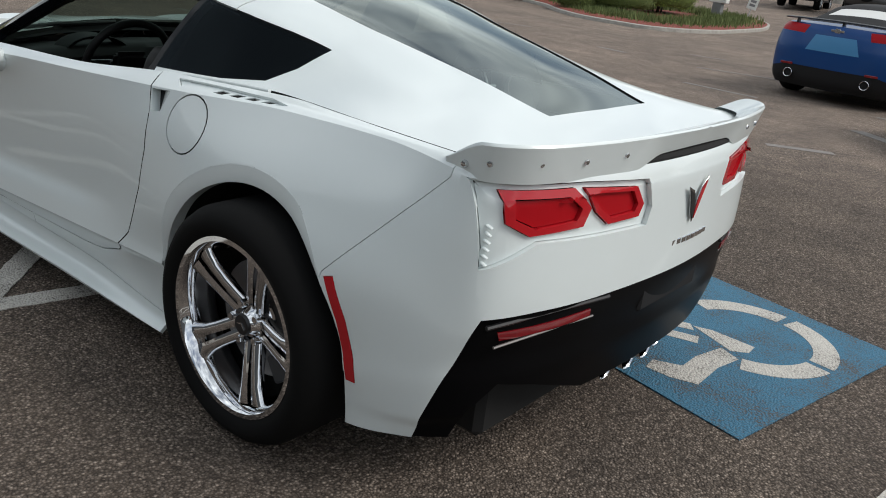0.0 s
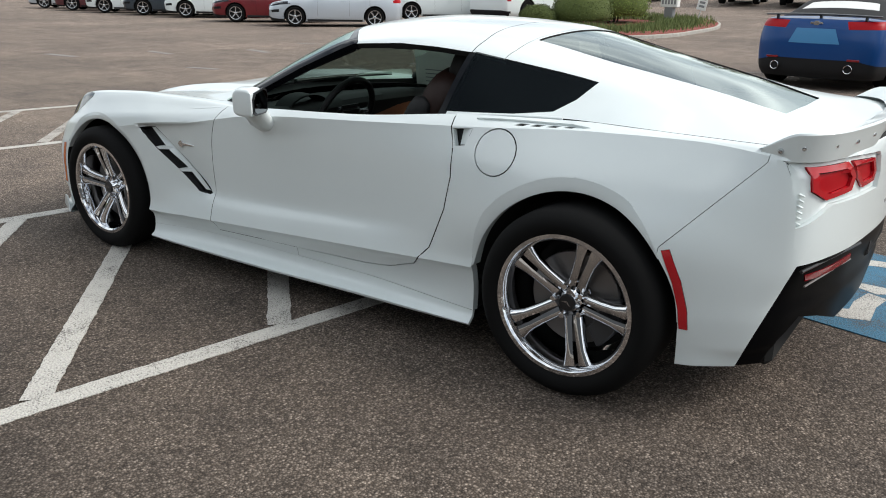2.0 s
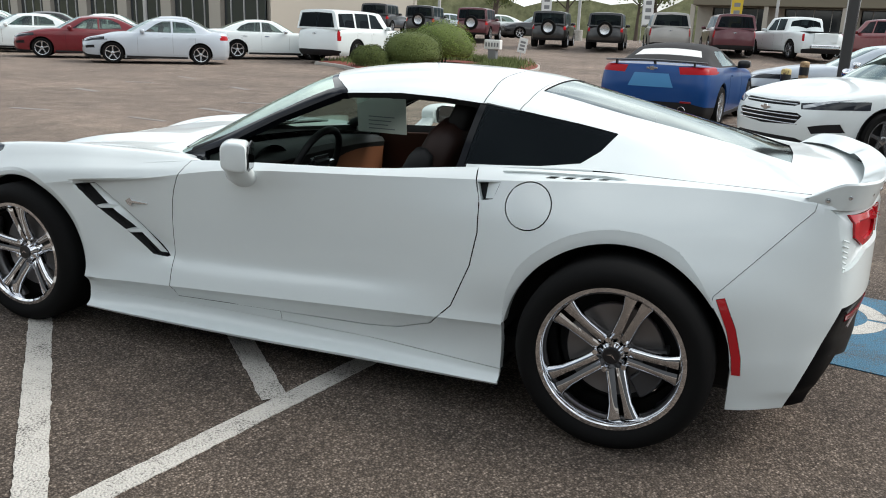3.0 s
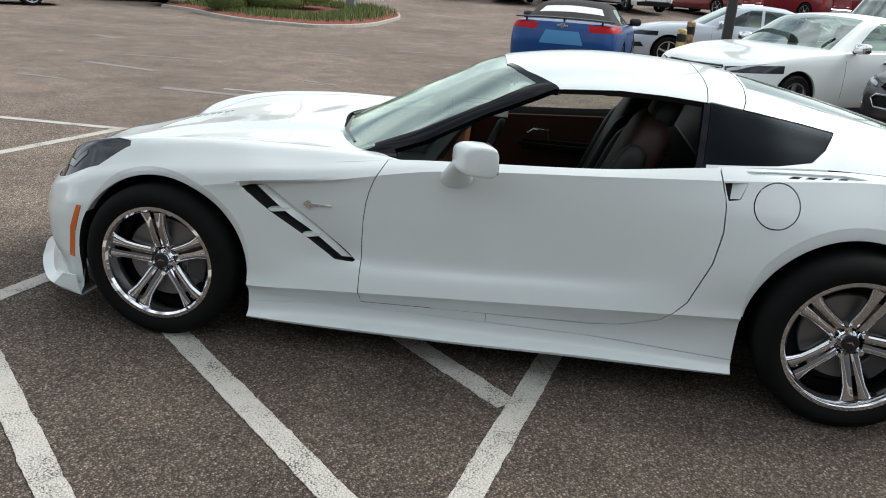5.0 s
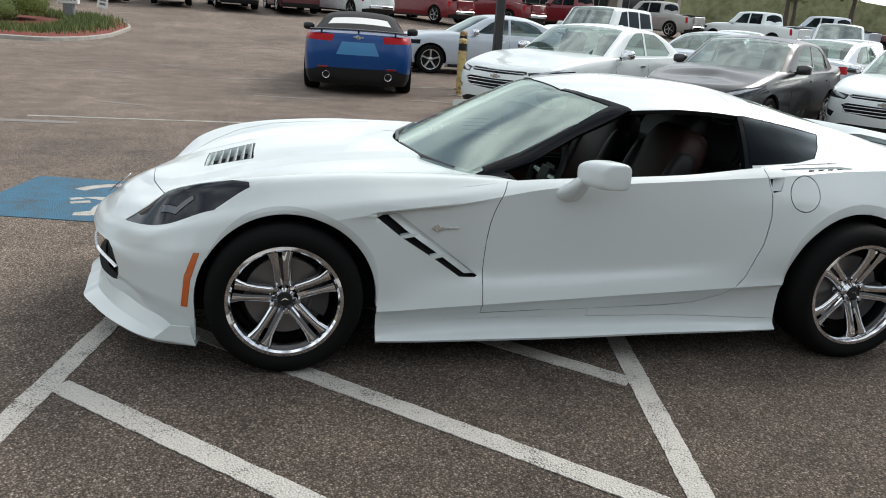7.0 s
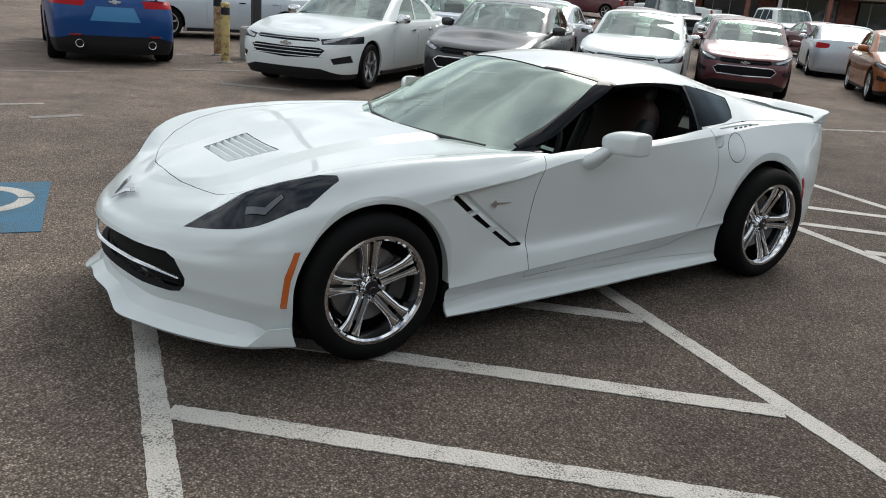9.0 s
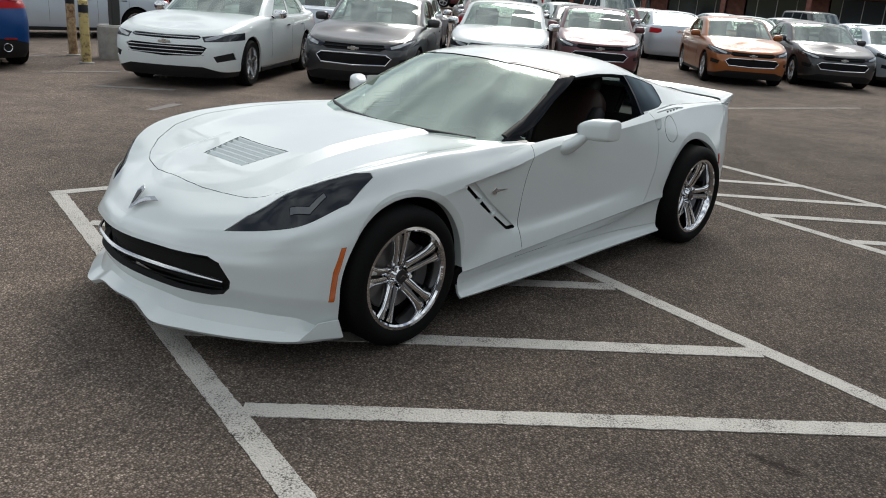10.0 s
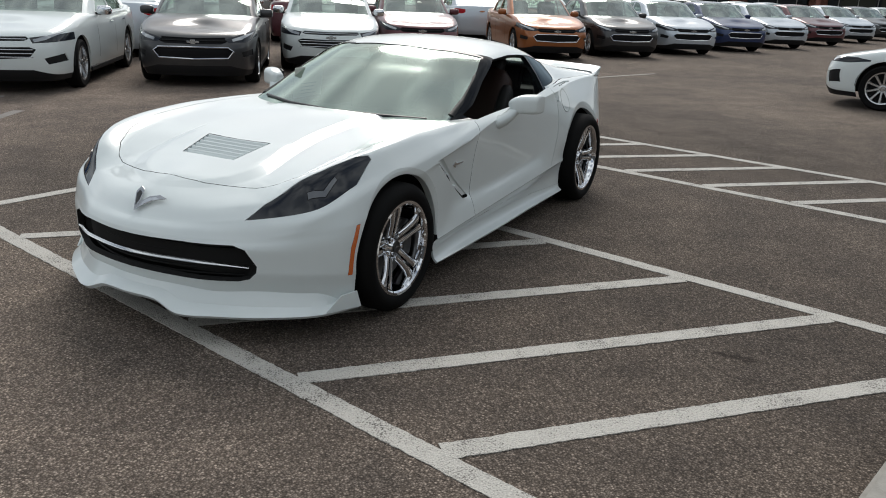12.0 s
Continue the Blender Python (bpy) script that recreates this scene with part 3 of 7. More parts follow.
def sports_side():
    """Left half of the body below the belt line, wrapped from the nose's middle to the tail's middle."""
    low = left((-2.19, 0, .20), (-2.14, .33, .20), (-1.99, .62, .20), (-1.87, .77, .19), (-1.72, .87, .17), (-1.355, .885, .16), (-.97, .902, .140), (-.7, .896, .136), (-.2, .890, .138), (.4, .884, .150), (.93, .882, .154), (1.355, .85, .18), (1.74, .838, .208), (1.905, .785, .228), (1.995, .70, .235), (2.095, .36, .215), (2.12, 0, .21))
    ledge = left((-2.20, 0, .23), (-2.15, .33, .23), (-2.0, .61, .23), (-1.875, .772, .22), (-1.725, .872, .205), (-1.355, .888, .20), (-.97, .878, .162), (-.7, .856, .160), (-.2, .838, .164), (.4, .834, .172), (.93, .852, .186), (1.355, .858, .22), (1.74, .84, .245), (1.91, .79, .26), (2.003, .705, .275), (2.108, .365, .27), (2.133, 0, .265))
    sill = left((-2.215, 0, .27), (-2.165, .33, .27), (-2.02, .60, .27), (-1.885, .775, .26), (-1.73, .875, .25), (-1.355, .892, .25), (-.97, .868, .215), (-.7, .838, .208), (-.2, .822, .208), (.4, .822, .216), (.93, .846, .262), (1.355, .868, .27), (1.74, .845, .29), (1.92, .80, .30), (2.015, .715, .32), (2.118, .37, .33), (2.143, 0, .33))
    ridge = left((-2.245, 0, .36), (-2.19, .33, .36), (-2.04, .605, .35), (-1.895, .785, .34), (-1.745, .88, .33), (-1.355, .898, .33), (-.97, .898, .275), (-.7, .892, .288), (-.2, .886, .316), (.4, .880, .350), (.93, .872, .378), (1.355, .888, .40), (1.73, .858, .40), (1.94, .80, .42), (2.03, .72, .44), (2.132, .38, .44), (2.158, 0, .44))
    waist = left((-2.255, 0, .44), (-2.20, .32, .44), (-2.05, .59, .44), (-1.905, .778, .445), (-1.735, .884, .46), (-1.355, .904, .50), (-.96, .892, .47), (-.7, .858, .44), (-.2, .842, .45), (.4, .843, .48), (.93, .874, .53), (1.355, .903, .56), (1.70, .873, .56), (1.965, .79, .56), (2.042, .735, .57), (2.145, .38, .575), (2.172, 0, .575))
    flank = left((-2.240, 0, .485), (-2.186, .30, .482), (-2.046, .56, .487), (-1.893, .770, .530), (-1.71, .868, .58), (-1.355, .905, .64), (-.98, .908, .704), (-.7, .886, .736), (-.2, .850, .818), (.4, .838, .858), (.93, .804, .888), (1.355, .748, .912), (1.70, .744, .920), (1.955, .752, .897), (2.028, .728, .855), (2.138, .38, .86), (2.166, 0, .86))
    crest = left((-2.221, 0, .512), (-2.171, .28, .511), (-2.036, .545, .526), (-1.868, .776, .578), (-1.69, .852, .640), (-1.355, .891, .700), (-.98, .895, .748), (-.71, .870, .772), (-.28, .832, .828), (.38, .824, .867), (.93, .783, .906), (1.355, .712, .924), (1.70, .728, .927), (1.945, .735, .918), (2.014, .708, .905), (2.122, .38, .905), (2.150, 0, .905))
    belt = left(*NOSE_BELT, (.36, .80, .878), (.92, .755, .926), (1.355, .672, .93), (1.68, .705, .93), (1.93, .715, .93), (2.0, .69, .925), (2.10, .37, .925), (2.13, 0, .925))
    under = [(x, y * (1 - .034 * on), z - .030 * on - .012 * (1 - on)) for (x, y, z), on in zip(ridge, RIDGE_ON)]
    over = [(x, y * (1 - .014 * on), z + .032 * on + .015) for (x, y, z), on in zip(ridge, RIDGE_ON)]
    brow = []
    for a, b, on in zip(waist, flank, BROW_ON):
        far = (a[0] + (b[0] - a[0]) * .55, (a[1] + (b[1] - a[1]) * .55) * (1.026 if .9 < a[0] < 1.8 else 1.008), a[2] + (b[2] - a[2]) * .55)
        near = (b[0], b[1] * .990, b[2] - .022)
        brow.append(tuple(p + (q - p) * min(1, on) for p, q in zip(far, near)))
    for k in range(4):
        brow[k] = tuple(a + (b - a) * .7 for a, b in zip(waist[k], flank[k]))
    return scooped(grid_bm(loft([low, ledge, sill, under, ridge, over, waist, brow, flank, crest, belt], 190, 62, True, True, False, (4, 8))))


def sports_hood():
    """Left half of the hood and the top of the fender."""
    belt = left(*NOSE_BELT[:8], (-.38, .805, .836))
    crest = left((-2.13, 0, .588), (-2.10, .22, .588), (-1.955, .520, .618), (-1.815, .672, .732), (-1.645, .752, .789), (-1.355, .790, .828), (-1.0, .795, .846), (-.72, .790, .846), (-.42, .785, .838))
    valley = left((-2.08, 0, .622), (-2.05, .19, .620), (-1.90, .42, .650), (-1.775, .545, .700), (-1.59, .605, .757), (-1.32, .615, .802), (-1.0, .615, .828), (-.72, .63, .838), (-.50, .67, .838))
    foot = left((-2.04, 0, .643), (-2.0, .15, .644), (-1.875, .34, .670), (-1.735, .405, .704), (-1.54, .395, .754), (-1.29, .382, .798), (-1.0, .378, .826), (-.77, .372, .838), (-.69, .40, .838))
    swell = left((-2.01, 0, .660), (-1.97, .11, .667), (-1.86, .27, .692), (-1.71, .325, .732), (-1.51, .325, .784), (-1.27, .318, .826), (-1.0, .318, .852), (-.80, .315, .860), (-.74, .325, .856))
    spine = left((-1.985, 0, .672), (-1.95, 0, .684), (-1.83, 0, .708), (-1.67, 0, .744), (-1.48, 0, .783), (-1.25, 0, .820), (-1.02, 0, .846), (-.88, 0, .866), (-.80, 0, .866))
    return grid_bm(loft([belt, crest, valley, foot, swell, spine], 110, 48, True, False, True, (3, 4)))


def sports_cabin():
    """Left half of windscreen, roof, side windows, hatch and tail deck."""
    belt = left((-.38, .805, .838), (-.20, .803, .847), (0, .80, .859), (.16, .80, .867), (.45, .795, .884), (.78, .768, .911), (.97, .735, .926), (1.25, .672, .93), (1.62, .70, .93), (1.93, .715, .93), (2.0, .69, .926))
    pane = left((-.50, .72, .837), (-.29, .75, .885), (-.05, .73, .945), (.15, .715, 1.005), (.45, .708, 1.025), (.78, .680, 1.03), (.95, .648, 1.022), (1.25, .595, .985), (1.60, .625, .955), (1.93, .645, .939), (2.03, .62, .927))
    rail = left((-.57, .705, .836), (-.335, .700, .925), (-.10, .655, 1.040), (.150, .595, 1.145), (.45, .585, 1.162), (.78, .560, 1.145), (.93, .535, 1.128), (1.25, .492, 1.055), (1.58, .50, .995), (1.93, .52, .946), (2.06, .50, .928))
    roof = left((-.74, .36, .843), (-.5, .36, .968), (-.27, .35, 1.082), (.0, .34, 1.188), (.42, .34, 1.226), (.78, .33, 1.206), (.93, .31, 1.182), (1.27, .28, 1.108), (1.6, .28, 1.03), (1.93, .30, .949), (2.11, .28, .928))
    spine = left((-.80, 0, .85), (-.56, 0, .975), (-.33, 0, 1.09), (-.06, 0, 1.203), (.35, 0, 1.243), (.76, 0, 1.225), (.93, 0, 1.20), (1.28, 0, 1.125), (1.6, 0, 1.045), (1.93, 0, .952), (2.13, 0, .928))
    return grid_bm(loft([belt, pane, rail, roof, spine], 100, 34, False, False, True))


def neg(*pts):
    return [(a, -b) for a, b in pts]


def port(*pts):
    return [(-a, b) for a, b in pts]


def sunk(bm, d):
    """Moves a surface along its normals."""
    bm.normal_update()
    for v, n in [(v, v.normal.copy()) for v in bm.verts]:
        v.co += n * d
    return bm


def split_spoke_wheel(parent, radius, rim, width, name="wheel"):
    """A chrome wheel with five pairs of spokes; its outer face looks to -y."""
    w = width / 2
    root = new(name)
    root.parent = parent
    root.empty_display_size = 0.1
    side = [(rim, -w * .86), (rim + .012, -w * .97), (rim + (radius - rim) * .45, -w * 1.03), (radius - .03, -w * .98), (radius - .012, -w * .86), (radius - .002, -w * .70)]
    prof = side + [(radius, -w * .3), (radius, w * .3)] + [(r, -h) for r, h in reversed(side)]
    tyre = lathe(prof, 72)
    part("tyre", tyre, RUBBER, root, "black rubber tyre", 40)
    r = rim
    barrel = lathe([(r + .006, -w * .90), (r + .004, -w * .93), (r - .010, -w * .93), (r - .018, -w * .86), (r - .026, -w * .55), (r - .034, w * .2), (r - .03, w * .85), (r + .004, w * .9)], 72)
    part("rim", barrel, CHROME, root, "polished chrome rim", 30)
    face = -w * .74
    for k in range(5):
        base = 2 * math.pi * k / 5
        for s in (-1, 1):
            bm = bmesh.new()
            rows = []
            for t in (0.0, 0.2, 0.45, 0.7, 0.88, 1.0):
                rad = .052 + (r - .026 - .052) * t
                off = s * (.0195 + .004 * t + .010 * t ** 4)
                half = .0172 - .0015 * math.sin(math.pi * t) + .008 * max(0, t - .76) / .24
                y = face + .010 + .026 * (1 - t) ** 1.5 - .012 * t
                depth = .030 - .010 * t
                row = []
                for du, dy in ((-1, depth), (-1, .006 - .003 * s), (-.62, .001), (-.1 * s, -.002), (.62, .001), (1, .006 + .003 * s), (1, depth)):
                    row.append(bm.verts.new((off + du * half, y + dy, rad)))
                rows.append(row)
            for p, q in zip(rows, rows[1:]):
                for i in range(6):
                    bm.faces.new((p[i], p[i + 1], q[i + 1], q[i]))
            bmesh.ops.recalc_face_normals(bm, faces=bm.faces)
            moved(bm, Matrix.Rotation(base, 4, "Y"))
            part("spoke", bm, CHROME, root, "chrome wheel spoke", 50)
    hub = lathe([(0, face + .022), (.031, face + .022), (.034, face + .026), (.042, face + .040), (.060, face + .052), (.072, face + .075)], 40)
    part("hub", hub, CHROME, root)
    part("centre_cap", lathe([(0, face + .012), (.028, face + .013), (.032, face + .020)], 32), SATIN_BLACK, root, "dark centre cap with a small crossed emblem")
    part("cap_emblem", joined(plate([(-.018, -.004), (0, .009), (-.002, .002)], -.002, "xz", face + .012), plate([(.018, -.004), (0, .009), (.002, .002)], -.002, "xz", face + .012)), CHROME, root)
    for k in range(5):
        a = 2 * math.pi * (k + .5) / 5
        nut = lathe([(0, face + .018), (.010, face + .018), (.0125, face + .023), (.0125, face + .06)], 6)
        moved(nut, Matrix.Translation((.057 * math.sin(a), 0, .057 * math.cos(a))))
        part("lug_nut", nut, CHROME, root)
    disc = lathe([(.06, 0), (.165, 0), (.168, .004), (.168, .026), (.165, .03), (.06, .03)], 48)
    moved(disc, Matrix.Translation((0, -w * .18, 0)))
    part("brake_disc", disc, IRON, root, "ventilated iron brake disc")
    cal = plate(circle(0, 0, .185, 9, -35, 40) + circle(0, 0, .105, 9, 32, -42), .075, "xz", -w * .18 - .03, .006)
    part("brake_caliper", cal, material("caliper_grey", (.035, .035, .037), .4) if "caliper_grey" not in bpy.data.materials else bpy.data.materials["caliper_grey"], root, "dark painted brake caliper")
    part("wheel_back", lathe([(.0, w * .3), (r - .04, w * .3)], 32), MATT_BLACK, root)
    return root


ARCHES = ((-1.345, .322, .372, -4, 150, .030), (1.345, .335, .388, 36, 172, .044))


def arch_width(a, a0, a1, band):
    """How far the bevelled band round a wheel opening reaches at an angle in degrees."""
    t = (a - a0) / (a1 - a0)
    return band * max(0.0, min(1.0, t / .22, (1 - t) / .22))


def arch_outline(cx, cz, r, a0, a1, band):
    rim = []
    for k in range(72):
        a = -90 + 5 * k
        q = r + arch_width(a, a0, a1, band)
        rim.append((cx + q * math.cos(radians(a)), cz + q * math.sin(radians(a))))
    return rim


def sports_car():
    car = thing("sports_car", "white two-door sports coupe with chrome wheels, its driver's window open", "car")
    side = sports_side()
    skin = BVHTree.FromBMesh(side)
    side_rim = rim_normals(side, lambda v: v.x < -.36 and v.z > .5)
    # wheel openings
    take(side, arch_outline(*ARCHES[0]), "xz", lambda m: m.x < -.6 and m.y < -.5).free()
    take(side, arch_outline(*ARCHES[1]), "xz", lambda m: .6 < m.x < 1.9 and m.y < -.5).free()
    take(side, [(-1.715, -.1), (-1.715, .34), (-.975, .34), (-.975, -.1)], "xz", lambda m: m.y < -.5).free()
    take(side, [(.958, -.1), (.958, .36), (1.735, .36), (1.735, -.1)], "xz", lambda m: m.y < -.5).free()
    rear = take(side, [(1.655, .60), (1.915, .885), (1.93, 1.0), (2.4, 1.0), (2.4, .05), (1.60, .05)], "xz")
    black = take(rear, [(2.4, .60), (2.10, .59), (2.037, .582), (1.905, .215), (1.88, .05), (2.4, .05)], "xz")
    recess = take(rear, port((.752, .895), (.50, .890), (.262, .874), (.232, .80), (.245, .752), (.63, .760), (.752, .70)), "yz", lambda m: m.x > 1.95)
    outer_lens = take(recess, port((.722, .882), (.535, .880), (.476, .826), (.497, .782), (.654, .774), (.712, .805)), "yz", lambda m: m.x > 1.95)
    deep = [take(outer_lens, port((.694, .862), (.552, .860), (.508, .826), (.522, .800), (.640, .792), (.690, .815)), "yz", lambda m: m.x > 1.95)]
    inner_lens = take(recess, port((.505, .878), (.305, .862), (.262, .81), (.278, .778), (.406, .776), (.458, .812)), "yz", lambda m: m.x > 1.95)
    deep.append(take(inner_lens, port((.488, .860), (.318, .848), (.290, .812), (.300, .795), (.396, .793), (.436, .818)), "yz", lambda m: m.x > 1.95))
    take(black, port((.745, .05), (.715, .32), (.66, .395), (.55, .37), (.34, .30), (-.01, .312), (-.01, .05)), "yz", lambda m: m.x > 1.9).free()
    reflector = take(black, port((.700, .546), (.420, .560), (.415, .538), (.690, .522)), "yz", lambda m: m.x > 1.9)
    rear_marker = take(side, [(1.664, .592), (1.690, .600), (1.735, .50), (1.762, .40), (1.768, .338), (1.740, .338), (1.732, .40), (1.708, .49)], "xz", lambda m: m.y < -.5)
    rear_marker2 = take(rear, [(1.664, .592), (1.690, .600), (1.735, .50), (1.762, .40), (1.768, .338), (1.740, .338), (1.732, .40), (1.708, .49)], "xz", lambda m: m.y < -.5)
    front_marker = take(side, [(-1.690, .528), (-1.714, .528), (-1.752, .43), (-1.768, .30), (-1.742, .296), (-1.728, .41)], "xz", lambda m: m.y < -.5)
    grille = take(side, port((-.01, .468), (.30, .466), (.50, .460), (.548, .440), (.588, .365), (.585, .335), (.555, .303), (.51, .291), (.30, .293), (-.01, .303)), "yz", lambda m: m.x < -1.85)
    vent = take(side, [(-.992, .689), (-.899, .700), (-.534, .418), (-.545, .412), (-.617, .417), (-.734, .500), (-.879, .598)], "xz", lambda m: m.y < -.5)
    door = take(side, [(-.42, .95), (-.424, .836), (-.444, .80), (-.466, .76), (-.485, .71), (-.498, .66), (-.507, .59), (-.511, .51), (-.512, .42), (-.511, .31), (-.506, .241), (.03, .256), (.40, .268), (.535, .283), (.674, .328), (.76, .417), (.825, .578), (.845, .70), (.840, .80), (.821, .872), (.80, .955)], "xz", lambda m: m.y < -.5)
    handle = take(side, [(.826, .874), (.906, .880), (.886, .822), (.846, .815)], "xz", lambda m: m.y < -.5)
    # deep end of the scoop, painted black for the shade inside it
    scoop_shade = take(handle, [(.80, .90), (.858, .90), (.853, .80), (.80, .80)], "xz")
    fuel = take(side, circle(1.016, .810, .081, 28), "xz", lambda m: m.y < -.5)
    skirt = take(side, [(-1.05, .05), (-1.05, .196), (-.6, .212), (.4, .214), (.99, .20), (.99, .05)], "xz", lambda m: m.y < -.5)
    pocket = take(side, neg((.90, .772), (.93, .789), (1.10, .770), (1.30, .738), (1.33, .728), (1.25, .716), (1.10, .738), (.96, .764)), "xy", lambda m: m.z > .86)
    side_vents = [take(pocket, neg((1.050 + .058 * k, .768 - .010 * k), (1.086 + .058 * k, .763 - .010 * k), (1.106 + .058 * k, .746 - .010 * k), (1.072 + .058 * k, .750 - .010 * k)), "xy") for k in range(4)]

    hood = sports_hood()
    seam = shoulder_normals(side_rim, hood)
    hood_skin = BVHTree.FromBMesh(hood)
    lamp = take(hood, neg((-2.030, .508), (-1.945, .552), (-1.887, .613), (-1.82, .668), (-1.747, .714), (-1.65, .752), (-1.57, .772), (-1.500, .800), (-1.497, .814), (-1.579, .823), (-1.655, .832), (-1.70, .87), (-1.85, .85), (-1.95, .70), (-2.035, .545)), "xy")
    glow = take(lamp, neg((-1.852, .718), (-1.79, .768), (-1.715, .778), (-1.72, .766), (-1.785, .754), (-1.843, .706)), "xy")
    vents = take(hood, neg((-1.725, -.01), (-1.722, .165), (-1.50, .205), (-1.505, -.01)), "xy")
    bonnet = take(hood, neg((-1.968, -.01), (-1.962, .10), (-1.948, .20), (-1.918, .30), (-1.872, .44), (-1.83, .515), (-1.74, .605), (-1.60, .680), (-1.40, .725), (-1.0, .735), (-.60, .735), (-.44, .70), (-.3, .60), (-.3, -.01)), "xy")

    cabin = sports_cabin()
    screen = take(cabin, neg((-1.0, -.01), (-.085, -.01), (-.045, .30), (.015, .43), (.105, .570), (-.13, .648), (-.35, .692), (-.58, .712), (-1.0, .712)), "xy", lambda m: m.x < .2)
    window = take(cabin, [(-.42, .86), (-.36, .8), (.70, .8), (.725, .94), (.742, 1.128), (.6, 1.14), (.42, 1.146), (.175, 1.132), (-.08, 1.02), (-.30, .905)], "xz", lambda m: m.y < -.45)
    quarter = take(cabin, [(.748, .925), (.766, 1.130), (.94, 1.103), (1.10, 1.075), (1.247, 1.046), (1.205, .99), (1.149, .950), (1.02, .936)], "xz", lambda m: m.y < -.4)
    pillar = take(cabin, neg((-1.2, .3), (-.022, .30), (.048, .44), (.145, .560), (.19, .61), (.19, .9), (-1.2, .9)), "xy", lambda m: m.y < -.2 and m.x < .25)
    post = take(cabin, [(.70, .7), (.735, 1.128), (.766, 1.128), (.748, .7)], "xz", lambda m: m.y < -.4)
    rear_glass = take(cabin, neg((.935, -.01), (.925, .385), (1.25, .348), (1.842, .275), (1.852, -.01)), "xy", lambda m: m.x > .7)
    rooftop = take(cabin, neg((-.3, -.01), (-.3, .72), (.62, .72), (.752, .62), (.758, .5), (.744, .30), (.738, -.01)), "xy", lambda m: m.z > 1.0)
    halo = take(cabin, neg((.5, -.01), (.5, .72), (.88, .62), (.905, .52), (.912, .40), (.915, -.01)), "xy", lambda m: m.z > 1.0)

    smooth_shoulder(part("front_body", hem(both(front_of(side)), .03, .0, True), (WHITE, MATT_BLACK), car, "", 17), seam)
    part("rear_quarter", hem(side.copy(), .03, .0015), WHITE, car, "", 17)
    part("rear_quarter", hem(mirrored(side), .03, .0015), WHITE, car, "", 17)
    side.free()
    smooth_shoulder(part("hood_surround", hem(both(hood), .03, .0), WHITE, car), seam)
    part("hood", hem(both(bonnet), .035, .004, True), (WHITE, MATT_BLACK), car, "", 20)
    part("rear_bumper", hem(both(rear), .025, .0006), WHITE, car)
    part("rear_valance", hem(both(sunk(black, -.006)), .05, .0), GLOSS_BLACK, car, "gloss black rear valance")
    for piece, name, mat, lab, d in ((recess, "lamp_recess", WHITE, "white lamp surround", -.014), (outer_lens, "tail_light", RED_LENS, "red tail light lens", -.006), (inner_lens, "tail_light", RED_LENS, "red tail light lens", -.006), (reflector, "rear_reflector", DARK_RED_LENS, "dark red rear reflector", -.003), (deep[0], "lamp_inset", DEEP_RED, "deep red lamp inset", -.016), (deep[1], "lamp_inset", DEEP_RED, "deep red lamp inset", -.016), (glow, "light_strip", PALE_LAMP, "pale running-light strip", .0), (joined(rear_marker, rear_marker2), "side_marker", RED_LENS, "red side marker", .002), (front_marker, "side_marker", AMBER_LENS, "amber side marker", .002)):
        other = mirrored(piece)
        for bm in (piece, other):
            part(name, hem(sunk(bm, d), .02, .001), mat, car, lab)
    for bm in (fuel.copy(),):
        part("fuel_door", hem(bm, .015, .003, True), (WHITE, MATT_BLACK), car)
    for bm in (mirrored(fuel),):
        part("fuel_door_patch", bm, WHITE, car)
    fuel.free()
    for bm in (mirrored(door), door):
        d = part("door", hem(bm, .05, .0032, True), (WHITE, MATT_BLACK), car, "", 17)
    for scoop, tone, lab in ((handle, WHITE, "recessed door handle scoop"), (scoop_shade, TRIM_BLACK, "black strip painting the shade deep in the handle scoop")):
        for bm in (mirrored(scoop), scoop):
            for v in bm.verts:
                v.co.y -= math.copysign(.029 * min(1.0, max(0.0, 1 - (v.co.x - .846) / .055)), v.co.y)
            part("handle_recess" if scoop is handle else "handle_latch", bm, tone, car, lab)
    for bm in (mirrored(skirt), skirt):
        part("side_skirt", hem(bm, .012, .001), WHITE, car)
    for bm in (mirrored(vent), vent):
        part("fender_vent", sunk(bm, -.035), MATT_BLACK, car, "black fender vent")
    for bm in (mirrored(pocket), pocket):
        part("vent_pocket", hem(sunk(bm, -.008), .02, 0), WHITE, car, "shallow white pocket round the shoulder vents")
    for slot in side_vents:
        for bm in (mirrored(slot), slot):
            part("quarter_vent", sunk(bm, -.011), MATT_BLACK, car, "black shoulder vent slot")
    part("grille_cavity", sunk(both(grille), -.06), MATT_BLACK, car, "black grille opening")
    part("hood_vent_cavity", hem(sunk(both(vents), -.045), -.044, 0, True), (MATT_BLACK, WHITE), car)
    for bm in (mirrored(lamp), lamp):
        part("headlight", hem(sunk(bm, -.003), .02, .002), SMOKED, car, "smoked headlight")
    part("windscreen", both(sunk(screen, -.004)), GREEN_GLASS, car, "green-tinted windscreen mirroring clouds")
    other = mirrored(window)
    part("passenger_window", sunk(other, -.01), CLEAR_GLASS, car, "closed passenger window")
    window.free()
    for bm in (mirrored(quarter), quarter):
        part("quarter_window", hem(sunk(bm, -.003), .01, .002), DARK_GLASS, car, "dark tinted quarter window")
    for bm in (mirrored(pillar), pillar):
        part("windscreen_pillar", hem(bm, .03, .0005), PILLAR_BLACK, car, "gloss black windscreen pillar")
    for bm in (mirrored(post), post):
        part("door_post", hem(sunk(bm, -.004), .03, .0), PILLAR_BLACK, car)
